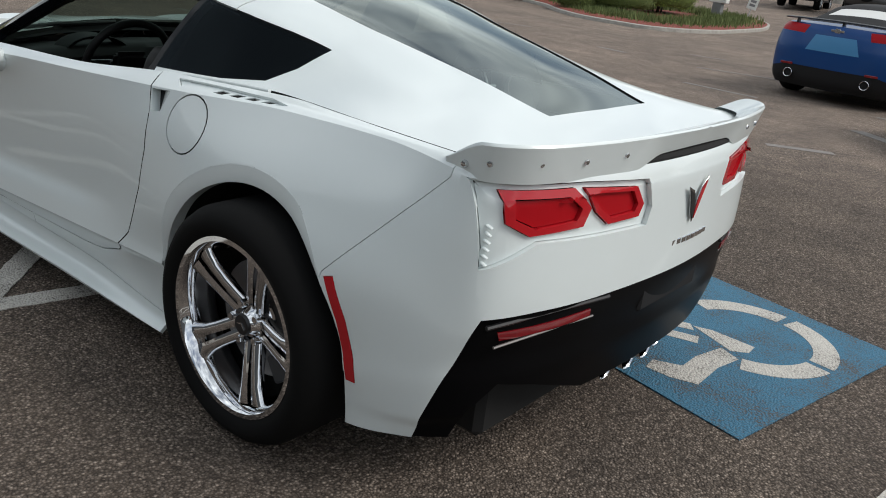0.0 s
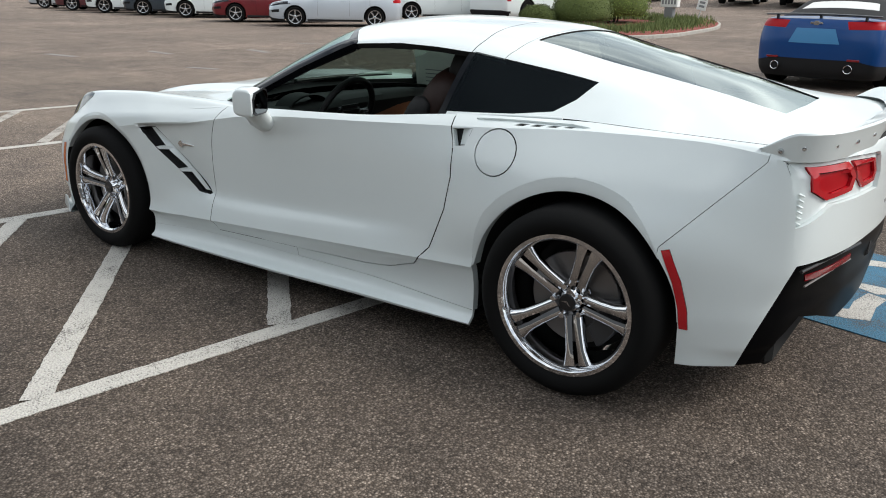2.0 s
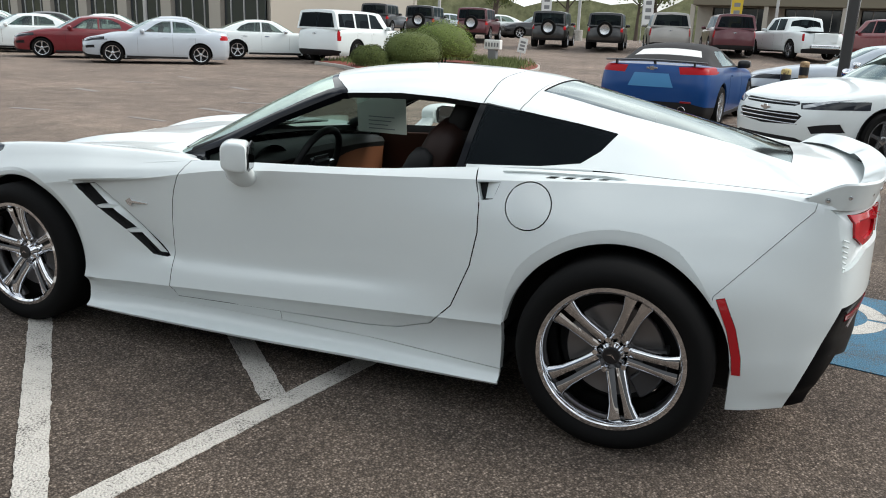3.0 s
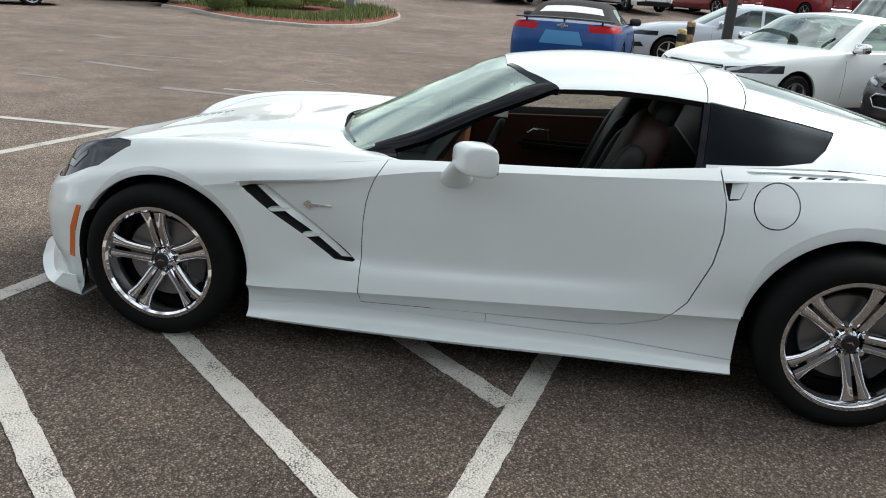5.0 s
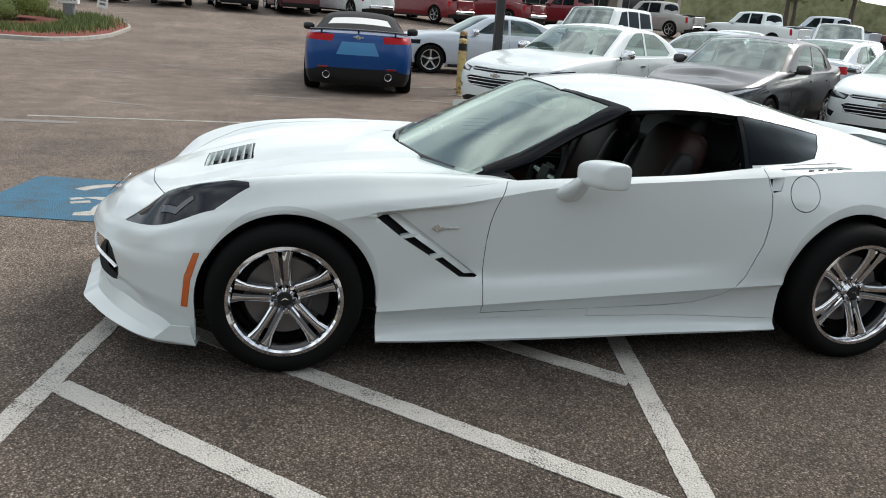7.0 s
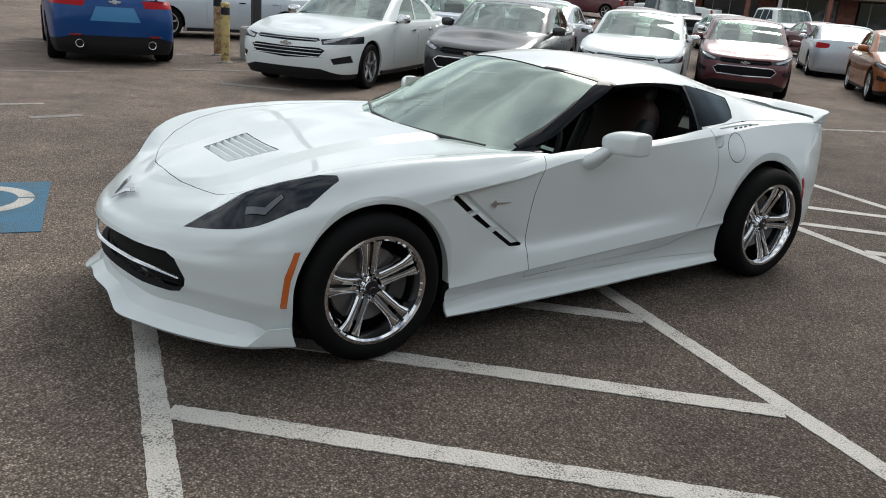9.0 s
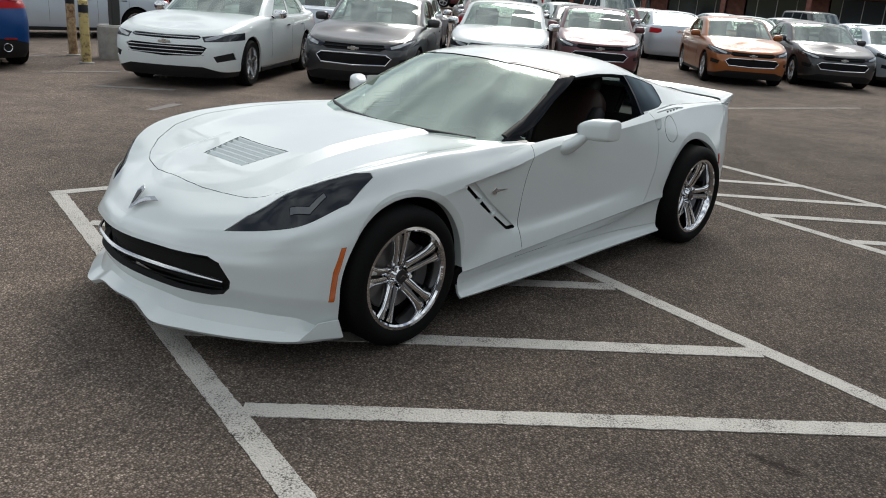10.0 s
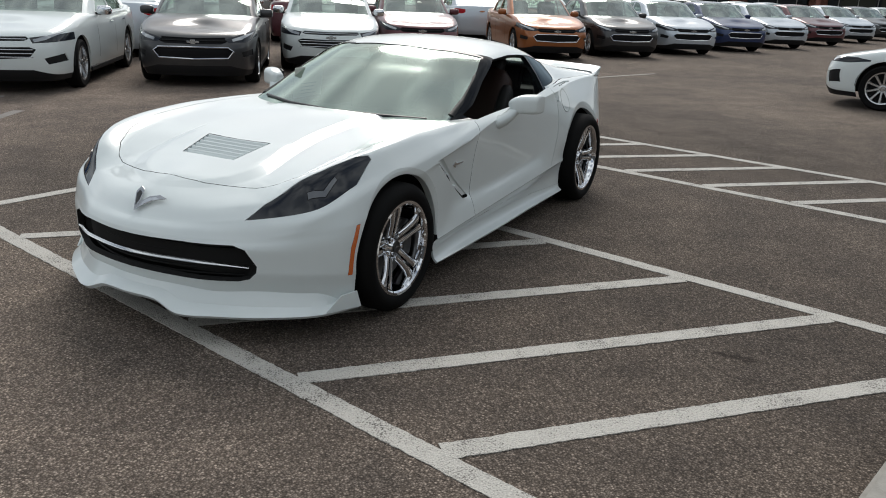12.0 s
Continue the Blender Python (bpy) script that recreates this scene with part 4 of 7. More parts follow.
    part("rear_window", both(sunk(rear_glass, -.004)), GREY_GLASS, car, "sloping rear hatch glass")
    part("roof_panel", hem(both(rooftop), .03, .0015, True), (WHITE, MATT_BLACK), car)
    for s in (1, -1):
        part("shoulder_filler", tube([(.80, -.765 * s, .912), (.92, -.748 * s, .924), (1.02, -.726 * s, .928), (1.13, -.699 * s, .930), (1.20, -.686 * s, .931)], .007, 8), WHITE, car, "", 60)
    part("roof_halo", hem(both(halo), .03, .002), WHITE, car)
    part("rear_hatch", hem(both(cabin), .03, .0015, True), (WHITE, MATT_BLACK), car)
    sports_details(car, skin, hood_skin)
    return car


def rim_normals(bm, where):
    """Place and normal of the open rim's points that where() picks."""
    bm.normal_update()
    return [(v.co.copy(), v.normal.copy()) for v in bm.verts if v.is_boundary and where(v.co)]


def shoulder_normals(side_rim, hood):
    """Shared normals along the line where fender and hood meet."""
    hood_rim = rim_normals(hood, lambda v: True)
    return [(p, (n + min(hood_rim, key=lambda q: (q[0] - p).length)[1]).normalized()) for p, n in side_rim]


def smooth_shoulder(ob, seam):
    me = ob.data
    line = sorted(seam, key=lambda q: (q[0].x, q[0].y))
    wanted = {}
    for v in me.vertices:
        p = Vector((v.co.x, -abs(v.co.y), v.co.z))
        near = sorted(line, key=lambda q: (q[0] - p).length)[:2] if p.x < -.36 and p.z > .5 else ()
        if near and near[0][0] != near[1][0]:
            (a, na), (b, nb) = near
            k = min(1.0, max(0.0, (p - a).dot(b - a) / (b - a).length_squared))
            if (a + (b - a) * k - p).length < .0022:
                n = (na * (1 - k) + nb * k).normalized()
                wanted[v.index] = (n.x, n.y if v.co.y <= 0 else -n.y, n.z)
    me.normals_split_custom_set([wanted.get(lp.vertex_index, (0, 0, 0)) for lp in me.loops])
    return ob


def front_of(side):
    """The nose and fenders, lifted off the wrapped side."""
    return lift(side, [f for f in side.faces if f.calc_center_median().x < 0])


def spoiler_bar(car):
    """A raised tail spoiler that follows the deck's edge, with a tall outer face and small bolts."""
    plan = np.array([(1.885, -.742, .905), (1.975, -.740, .893), (2.055, -.665, .893), (2.105, -.47, .894), (2.128, -.32, .898), (2.138, -.21, .930), (2.144, 0, .934)])
    tall = np.array([.020, .088, .092, .092, .090, .058, .054])
    spread = np.array([.25, .9, 1, 1, 1, 1, 1])
    side = np.array([-.9, -.8, -.5, -.2, -.1, -.05, 0])
    rows = []
    for dx, up in ((-.050, .55), (.012, .96), (.022, 1.0), (.026, .93), (.004, .0), (-.02, -.02)):
        rows.append(plan + np.stack([dx * spread, side * abs(dx) * np.sign(dx) * spread, tall * up], 1))
    bm = both(grid_bm(loft(rows, 50, 16, False, True, False, (1, 3, 4)), False))
    bmesh.ops.recalc_face_normals(bm, faces=bm.faces)
    part("spoiler", bm, WHITE, car, "white rear spoiler lip", 24)
    for x, y, z, a in ((1.935, -.744, .922, 2), (1.995, -.735, .936, 20), (2.062, -.645, .940, 55), (2.098, -.52, .940, 72), (2.122, -.38, .945, 80)):
        for s in (1, -1):
            b = lathe([(0, -.009), (.006, -.007), (.009, 0), (.009, .006)], 10)
            moved(b, Matrix.Translation((x + .010, (y - .007) * s, z)) @ Matrix.Rotation(radians(a if s > 0 else 180 - a), 4, "Z"))
            part("bolt", b, BRIGHT, car)
    # a solid black tube paints the shade of the open gap below the spoiler
    part("spoiler_gap", tube([(2.134 - .20 * y * y, y, .916) for y in np.linspace(-.30, .30, 13)], .017, 8, None, .8), MATT_BLACK, car, "black bar painting the shaded gap under the spoiler")


def front_lip(car):
    """A body-coloured splitter under the nose: a raised middle and two lower wings with upturned ends."""
    inner = left((-2.20, 0, .262), (-2.185, .16, .262), (-2.160, .28, .258), (-2.09, .45, .256), (-1.985, .62, .252), (-1.865, .77, .246), (-1.712, .862, .240))
    upper = left((-2.224, 0, .224), (-2.209, .16, .221), (-2.199, .285, .186), (-2.128, .46, .180), (-2.016, .642, .174), (-1.882, .798, .170), (-1.712, .878, .170))
    outer = left((-2.278, 0, .196), (-2.262, .16, .190), (-2.262, .29, .150), (-2.180, .475, .146), (-2.055, .665, .142), (-1.895, .828, .140), (-1.712, .905, .145))
    under = left((-2.268, 0, .180), (-2.252, .16, .174), (-2.250, .285, .134), (-2.168, .465, .130), (-2.045, .655, .126), (-1.887, .818, .125), (-1.712, .895, .130))
    back = left((-2.05, 0, .165), (-2.04, .16, .16), (-2.02, .26, .135), (-1.98, .40, .13), (-1.90, .58, .125), (-1.80, .70, .122), (-1.70, .80, .135))
    bm = both(grid_bm(loft([inner, upper, outer, under, back], 72, 16, True, False, False, (1, 2, 3)), True))
    bmesh.ops.recalc_face_normals(bm, faces=bm.faces)
    part("front_splitter", bm, WHITE, car, "white front splitter lip", 24)
    for s in (1, -1):
        fin = plate([(-1.900, .143), (-1.820, .212), (-1.735, .220), (-1.712, .140)], .007, "xz", 0)
        moved(fin, Matrix.Translation((-1.712, -.910 * s, 0)) @ Matrix.Rotation(radians(-23 * s), 4, "Z") @ Matrix.Translation((1.712, 0, 0)))
        part("splitter_fin", fin, WHITE, car)


def door_mirror(car, s):
    root = new("door_mirror")
    root.parent = car
    rows = []
    for t, k, kz in ((0, .30, .30), (.07, .52, .50), (.22, .80, .76), (.46, .96, .97), (.75, 1.0, 1.0), (.92, .96, .96), (.985, .88, .88), (1.0, .72, .74)):
        y = .893 + .168 * t
        row = []
        for q in range(29):
            a = 2 * math.pi * q / 28
            c, n = math.cos(a), math.sin(a)
            c = math.copysign(abs(c) ** (.42 if c > 0 else .75), c)
            n = math.copysign(abs(n) ** .46, n)
            x = c * (.078 - .012 * t if c < 0 else .055) * (k if c < 0 else 1 - (1 - k) * .25)
            z = n * (.060 if n > 0 else .056) * kz
            row.append((-.118 + .088 * t + x, -y * s, .908 + z - .10 * max(0, -x - .03)))
        rows.append(row)
    bm = grid_bm(loft(np.array(rows), 57, 26), s < 0)
    bmesh.ops.holes_fill(bm, edges=[e for e in bm.edges if len(e.link_faces) == 1], sides=80)
    bmesh.ops.recalc_face_normals(bm, faces=bm.faces)
    part("housing", bm, WHITE, root, "white mirror housing", 50)
    foot = tube([(-.150, -.828 * s, .792), (-.146, -.868 * s, .810), (-.132, -.905 * s, .845), (-.105, -.935 * s, .892)], .054, 16, (1.25, 1.10, .98, .86), .62)
    part("stalk", foot, WHITE, root, "", 60)
    face = [(.910, .868), (.930, .857), (1.028, .860), (1.048, .872), (1.051, .930), (1.033, .952), (.945, .962), (.913, .952), (.904, .93)]
    face = [(-a * s, b) for a, b in face]

    def swept(bm):
        for v in bm.verts:
            v.co.x += .52 * (abs(v.co.y) - .893) - .062
        return bm

    part("frame", swept(plate(face, .006, "yz", -.002)), SATIN_BLACK, root)
    cy, cz = sum(p[0] for p in face) / 9, sum(p[1] for p in face) / 9
    part("mirror_glass", swept(plate([(cy + (a - cy) * .88, cz + (b - cz) * .86) for a, b in face], .004, "yz", .003)), DIM_MIRROR, root, "dim mirror glass")


def seat(car, y):
    root = new("seat")
    root.parent = car
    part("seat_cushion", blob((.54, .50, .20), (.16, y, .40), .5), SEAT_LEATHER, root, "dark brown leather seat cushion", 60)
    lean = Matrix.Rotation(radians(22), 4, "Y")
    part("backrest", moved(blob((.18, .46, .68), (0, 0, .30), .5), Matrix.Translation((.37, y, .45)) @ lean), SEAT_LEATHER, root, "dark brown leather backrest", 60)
    part("headrest", moved(blob((.11, .27, .21), (0, 0, 0), .6), Matrix.Translation((.62, y, 1.05)) @ lean), BLACK_LEATHER, root, "", 60)
    for s in (-1, 1):
        part("bolster", moved(blob((.13, .10, .56), (0, 0, .25), .6), Matrix.Translation((.33, y + s * .215, .45)) @ lean), BLACK_LEATHER, root, "", 60)


def cabin_inside(car):
    tub = box((1.75, 1.40, .06), (.1, 0, .24))
    part("floor_pan", tub, BLACK_LEATHER, car)
    # dashboard: a black top over a brown band
    dash = left((-.66, 0, .80), (-.64, .35, .79), (-.58, .66, .785))
    front = left((-.36, 0, .82), (-.36, .35, .815), (-.34, .70, .79))
    lip = left((-.30, 0, .79), (-.30, .35, .785), (-.29, .70, .765))
    low = left((-.36, 0, .62), (-.34, .35, .62), (-.33, .70, .62))
    bm = both(grid_bm(loft([dash, front, lip, low], 20, 14, True)))
    part("dashboard", bm, BLACK_LEATHER, car, "black dashboard", 40)
    band = both(grid_bm(loft([[(x - .004, y, z - .02) for x, y, z in lip], [(x + .03, y, z + .08) for x, y, z in low], [(x + .02, y, z - .12) for x, y, z in low]], 16, 8, True)))
    part("dashboard_band", band, LEATHER, car, "brown leather dashboard band", 40)
    part("console", box((.95, .24, .22), (.12, 0, .50), .04, 2), BLACK_LEATHER, car, "", 50)
    hood = lathe([(.10, 0), (.105, .10), (.095, .11), (.09, 0)], 24, "y")
    moved(hood, Matrix.Translation((-.34, -.37, .78)) @ Matrix.Rotation(radians(90), 4, "Z") @ Matrix.Diagonal((1.4, 1, .72, 1)))
    part("gauge_hood", hood, BLACK_LEATHER, car)
    wheel = new("steering_wheel")
    wheel.parent = car
    m = Matrix.Translation((-.105, -.37, .783)) @ Matrix.Rotation(radians(-68), 4, "Y")
    ring = lathe([(.175 + .016 * math.cos(a), .016 * math.sin(a)) for a in np.linspace(0, 2 * math.pi, 10)[:-1]], 40, "z", True)
    part("wheel_rim", moved(ring, m), BLACK_LEATHER, wheel, "black leather steering wheel rim", 60)
    part("airbag_pad", moved(box((.11, .15, .04), (0, 0, -.01), .018, 2), m), SATIN_BLACK, wheel)
    for a in (90, -90, 215, 145):
        sp = box((.028, .15, .014), (0, 0.09, 0), .005, 1)
        part("wheel_spoke", moved(sp, m @ Matrix.Rotation(radians(a - 90), 4, "Z")), BRIGHT, wheel, "bright wheel spoke")
    for y in (-.37, .37):
        seat(car, y)
    for s in (1, -1):
        card = [(-.44, .24), (.70, .26), (.74, .86), (.30, .835), (-.36, .80)]
        bm = plate(card, -.025 * s, "xz", -.775 * s, .004)
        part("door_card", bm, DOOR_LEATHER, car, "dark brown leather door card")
        part("door_pull", tube([(.02, -.735 * s, .72), (.05, -.728 * s, .745), (.13, -.728 * s, .742), (.16, -.735 * s, .66)], .008, 8), BRIGHT, car, "bright inner door pull")
        part("armrest", box((.55, .07, .06), (.25, -.735 * s, .66), .02, 2), BLACK_LEATHER, car)
    for s in (1, -1):
        part("pillar_trim", tube([(-.50, -.690 * s, .845), (-.33, -.675 * s, .912), (-.10, -.630 * s, 1.024), (.13, -.572 * s, 1.120)], .026, 10), BLACK_LEATHER, car, "black inner pillar trim", 60)
    part("rear_bulkhead", box((.04, 1.32, .62), (.80, 0, .58), .01, 1), BLACK_LEATHER, car)
    part("rear_shelf", moved(box((.05, 1.10, .20), (0, 0, 0), .02, 2), Matrix.Translation((.84, 0, .95)) @ Matrix.Rotation(radians(24), 4, "Y")), BLACK_LEATHER, car, "", 50)
    for s in (1, -1):
        trim = grid_bm(loft([left((.74, .70, .86), (.95, .68, .90), (1.25, .60, .90)), left((.76, .645, 1.02), (.95, .61, 1.0), (1.25, .545, .965)), left((.78, .54, 1.14), (.95, .50, 1.11), (1.25, .46, 1.03))], 12, 8))
        part("quarter_trim", trim if s > 0 else mirrored(trim), BLACK_LEATHER, car, "black inner quarter trim", 50)
    part("cargo_cover", box((1.0, 1.15, .02), (1.32, 0, .80), .005, 1), BLACK_LEATHER, car)
    part("rear_mirror", moved(box((.03, .20, .055), (0, 0, 0), .012, 2), Matrix.Translation((-.02, 0, 1.10))), SATIN_BLACK, car)
    part("roof_lining", box((.72, 1.0, .015), (.42, 0, 1.155), .005, 1), BLACK_LEATHER, car)
    sheet = new("price_sheet")
    sheet.parent = car
    at = Matrix.Translation((-.235, .545, .923)) @ Matrix.Rotation(radians(7), 4, "X")
    part("sheet", moved(box((.30, .002, .20), (0, 0, 0)), at), SHEET, sheet, "white printed price sheet on the passenger window")
    for k in range(4):
        part("text_bar", moved(box((.16 - .02 * (k % 3), .0015, .005), (-.01 * (k % 3), -.003, -.01 - .022 * k)), at), INK, sheet)


def sports_details(car, skin, hood_skin):
    def flank(x, z, out=0.0):
        """A point on the car's left flank, moved outwards."""
        p, n, _, _ = skin.ray_cast(Vector((x, -2, z)), Vector((0, 1, 0)))
        return Vector((x, p.y - out, z))

    def top(x, y, up=0.0):
        p, n, _, _ = hood_skin.ray_cast(Vector((x, -abs(y), 3)), Vector((0, 0, -1)))
        return Vector((x, y, p.z + up))

    spoiler_bar(car)
    front_lip(car)
    for s in (1, -1):
        door_mirror(car, s)
    cabin_inside(car)
    # wheels
    for x, y, r, rim, width in ((-1.355, -.800, .325, .236, .245), (1.355, -.785, .338, .249, .285)):
        w = split_spoke_wheel(car, r, rim, width)
        w.location = (x, y, r)
        w.rotation_euler = (0, radians(-6 if x < 0 else 20), 0)
        mate = copy_thing(w, Matrix.Translation((x, -y, r)) @ Matrix.Rotation(radians(180), 4, "Z"))
        mate.parent = car
    # dark inner structure
    part("underbody", box((4.0, 1.20, .34), (-.02, 0, .34), .02, 1), MATT_BLACK, car)
    part("undertray", box((.26, .90, .02), (-1.83, 0, .170), .004, 1), MATT_BLACK, car)
    part("undertray", box((1.86, 1.64, .02), (0, 0, .150), .004, 1), MATT_BLACK, car)
    part("engine_bay_tray", box((.95, .90, .10), (-1.25, 0, .56), .02, 1), MATT_BLACK, car)
    part("tail_box", box((.55, 1.25, .30), (1.78, 0, .60), .02, 1), MATT_BLACK, car)
    for x, r in ((-1.345, .385), (1.345, .40)):
        for s in (1, -1):
            arch = lathe([(r, -.165 if s > 0 else -.10), (r, .10 if s > 0 else .165), (.20, .10 if s > 0 else -.10)] if s > 0 else [(.20, -.10), (r, -.10), (r, .165)], 48)
            bmesh.ops.delete(arch, geom=[f for f in arch.faces if f.calc_center_median().z < -.02], context="FACES")
            moved(arch, Matrix.Translation((x, -.66 * s, .33)))
            part("wheel_well", arch, MATT_BLACK, car)
    for s in (1, -1):
        part("sill_core", box((1.86, .16, .07), (0, -.70 * s, .21), .01, 1), MATT_BLACK, car)
    # grille mesh and bars
    bar = both(grid_bm(loft([left((-2.240, 0, .390), (-2.188, .30, .386), (-2.060, .555, .364)), left((-2.252, 0, .381), (-2.200, .30, .377), (-2.072, .560, .357)), left((-2.240, 0, .372), (-2.188, .30, .368), (-2.060, .555, .350))], 30, 7, True), True))
    bmesh.ops.recalc_face_normals(bar, faces=bar.faces)
    part("grille_bar", bar, BRIGHT, car, "bright bar across the grille", 60)
    for k in range(7):
        z = .305 + .024 * k
        if abs(z - .38) < .012:
            continue
        b = tube([(-2.185 + .60 * y * y, y, z) for y in np.linspace(-.50, .50, 15)], .004, 6)
        part("grille_wire", b, MATT_BLACK, car)
    # crossed flags without lettering, front and back
    for x, z, tilt, s in ((-2.143, .592, 50, 1), (2.172, .775, 0, -1)):
        root = new("emblem")
        root.parent = car
        m = Matrix.Translation((x, 0, z)) @ Matrix.Rotation(radians(tilt if s > 0 else 180), 4, "Y" if s > 0 else "Z")
        tall = [(0, -.050), (-.018, -.022), (-.050, .032), (-.042, .060), (-.016, .046), (.0, -.008)]
        wide = [(0, -.050), (.016, -.028), (.060, .006), (.115, .026), (.075, .036), (.030, .022), (.004, -.005)]
        if s < 0:
            tall = [(0, -.060), (-.026, -.026), (-.042, .014), (-.068, .062), (-.026, .046), (-.006, .012), (0, -.026)]
            wide = [(0, -.060), (.016, -.030), (.034, .012), (.066, .080), (.024, .050), (.006, .012), (0, -.026)]
        for outline, field in ((tall, SATIN_BLACK), (wide, BRIGHT if s > 0 else RED_LENS)):
            k, f = (1.2, .6) if s > 0 else (.9, .8)
            outline = [(-p, q) for p, q in outline]
            part("flag", moved(plate([(a * k, b * k) for a, b in outline], -.004, "yz", -.001, .001), m), FLAG_METAL, root)
            cx, cz = sum(p[0] for p in outline) / len(outline), sum(p[1] for p in outline) / len(outline)
            part("flag_field", moved(plate([((cx + (a - cx) * f) * k, (cz + (b - cz) * f) * k) for a, b in outline], -.002, "yz", -.005), m), field, root)
    # a strip of raised unlettered bars under the rear emblem
    for k in range(8):
        b = box((.004, .022, .018), (2.172 - .0004 * (k - 3.5) ** 2, -.07 + .029 * k, .672), .003, 1)
        part("badge_bar", b, CHROME, car)
    # fender badge: a small arrow
    for s in (1, -1):
        body = joined(plate([(-.752, .634), (-.738, .645), (-.724, .652), (-.714, .640), (-.632, .636), (-.632, .631), (-.714, .627), (-.722, .614), (-.738, .620)], -.005 * s, "xz", (flank(-.70, .632).y - .001) * s, .001))
        part("fender_badge", body, BRIGHT, car, "small chrome fender badge")
        for x0, x1, z in ((-.886, -.796, .601), (-.753, -.664, .506)):
            blade = bmesh.new()
            rows = []
            for x, half, deep in ((x0, .004, .0), (x0 + .02, .008, -.002), (x1 - .02, .007, -.006), (x1, .004, -.012)):
                p = flank(x, z, deep)
                rows.append([blade.verts.new((x, (p.y + d) * s, z + h)) for d, h in ((.03, half), (.0, half), (.0, -half), (.03, -half))])
            for p, q in zip(rows, rows[1:]):
                for i in range(3):
                    blade.faces.new((p[i], p[i + 1], q[i + 1], q[i]))
            bmesh.ops.recalc_face_normals(blade, faces=blade.faces)
            part("vent_blade", blade, WHITE, car, "white blade in the fender vent")
        ramp_rows = []
        for deep, line in ((.001, ((-.899, .700), (-.77, .600), (-.65, .508), (-.545, .427))), (-.008, ((-.912, .694), (-.785, .598), (-.662, .507), (-.556, .427))), (-.013, ((-.940, .690), (-.830, .600), (-.705, .508), (-.592, .426)))):
            row = [flank(x, z, deep) for x, z in line]
            ramp_rows.append([(p.x, p.y * s, p.z) for p in row])
        edge = grid_bm(loft(ramp_rows, 20, 6), s < 0)
        bmesh.ops.recalc_face_normals(edge, faces=edge.faces)
        part("vent_trim", edge, WHITE, car, "white ramp behind the fender vent")
        # bevelled bands round the wheel openings
        for cx, cz, r0, a0, a1, band in ARCHES:
            lip = []
            for k in range(61):
                angle = a0 + (a1 - a0) * k / 60
                wide = arch_width(angle, a0, a1, band)
                c, n = math.cos(radians(angle)), math.sin(radians(angle))
                row = []
                for dr, out in ((wide + .004, -.003), (wide, .0), (wide * .5, -.16 * wide), (.002, -.34 * wide), (-.003, -.34 * wide - .003), (-.003, -.05)):
                    hit = skin.ray_cast(Vector((cx + c * (r0 + dr), -2, cz + n * (r0 + dr))), Vector((0, 1, 0)))[0]
                    near = hit.y if hit is not None else -.88
                    row.append((cx + c * (r0 + dr), (near - out) * s, cz + n * (r0 + dr)))
                lip.append(row)
            bm = grid_bm(np.array(lip))
            bmesh.ops.recalc_face_normals(bm, faces=bm.faces)
            part("arch_lip", bm, WHITE, car, "", 14)
    # hood louvres
    for k in range(6):
        x = -1.712 + .036 * k
        w = .166 + .0068 * k
        ys = np.linspace(-w, w, 13)
        rows = [[tuple(top(x + dx, y, dz)) for y in ys] for dx, dz in ((-.001, -.034), (.018, .000), (.023, .002), (.024, -.010))]
        part("louvre", grid_bm(np.array(rows)), WHITE, car, "white hood louvre", 24)
    # slats of the corner vents
    for s in (1, -1):
        for k in range(6):
            z = .712 + .017 * k
            b = box((.018, .010, .005), (0, 0, 0), .0015, 1)
            moved(b, Matrix.Translation((2.018, -(.738 - .001 * k) * s, z)) @ Matrix.Rotation(radians(18), 4, "Y"))
            part("corner_slat", b, WHITE, car)
    for s in (1, -1):
        trim = tube([(2.062, -.715 * s, .516), (2.098, -.56 * s, .526), (2.134, -.40 * s, .535)], .0035, 6)
        part("reflector_trim", trim, IRON, car, "bright strip under the reflector")
        trim = tube([(2.050, -.735 * s, .566), (2.100, -.56 * s, .576), (2.148, -.36 * s, .583)], .006, 6)
        part("valance_trim", trim, SATIN_BLACK, car)
    # exhaust: four round pipes in the middle
    for y in (-.165, -.055, .055, .165):
        pipe = lathe([(.036, .10), (.040, .0), (.038, -.004), (.035, .0), (.033, .10)], 28, "y")
        moved(pipe, Matrix.Translation((2.088 + (.014 if abs(y) < .1 else 0), y, .288)) @ Matrix.Rotation(radians(90), 4, "Z"))
        part("exhaust_pipe", pipe, CHROME, car, "round chrome exhaust pipe")
        part("exhaust_hole", moved(lathe([(0, .03), (.034, .03)], 20, "y"), Matrix.Translation((2.083 + (.014 if abs(y) < .1 else 0), y, .288)) @ Matrix.Rotation(radians(90), 4, "Z")), MATT_BLACK, car)
    part("plate_recess", box((.02, .36, .10), (2.148, 0, .535), .01, 1), TRIM_BLACK, car)
    # wipers and cowl
    cowl = both(grid_bm(loft([left((-.80, 0, .852), (-.75, .35, .842), (-.58, .655, .832)), left((-.70, 0, .838), (-.66, .34, .832), (-.52, .62, .826))], 24, 4, True)))
    part("cowl", sunk(cowl, -.012), TRIM_BLACK, car)
    for pts in (((-.615, -.600, .842), (-.722, -.36, .850), (-.775, -.06, .854)), ((-.79, -.02, .858), (-.745, .28, .862), (-.60, .585, .866))):
        part("wiper", tube(pts, .009, 8), SATIN_BLACK, car, "black windscreen wiper")


sports_car()


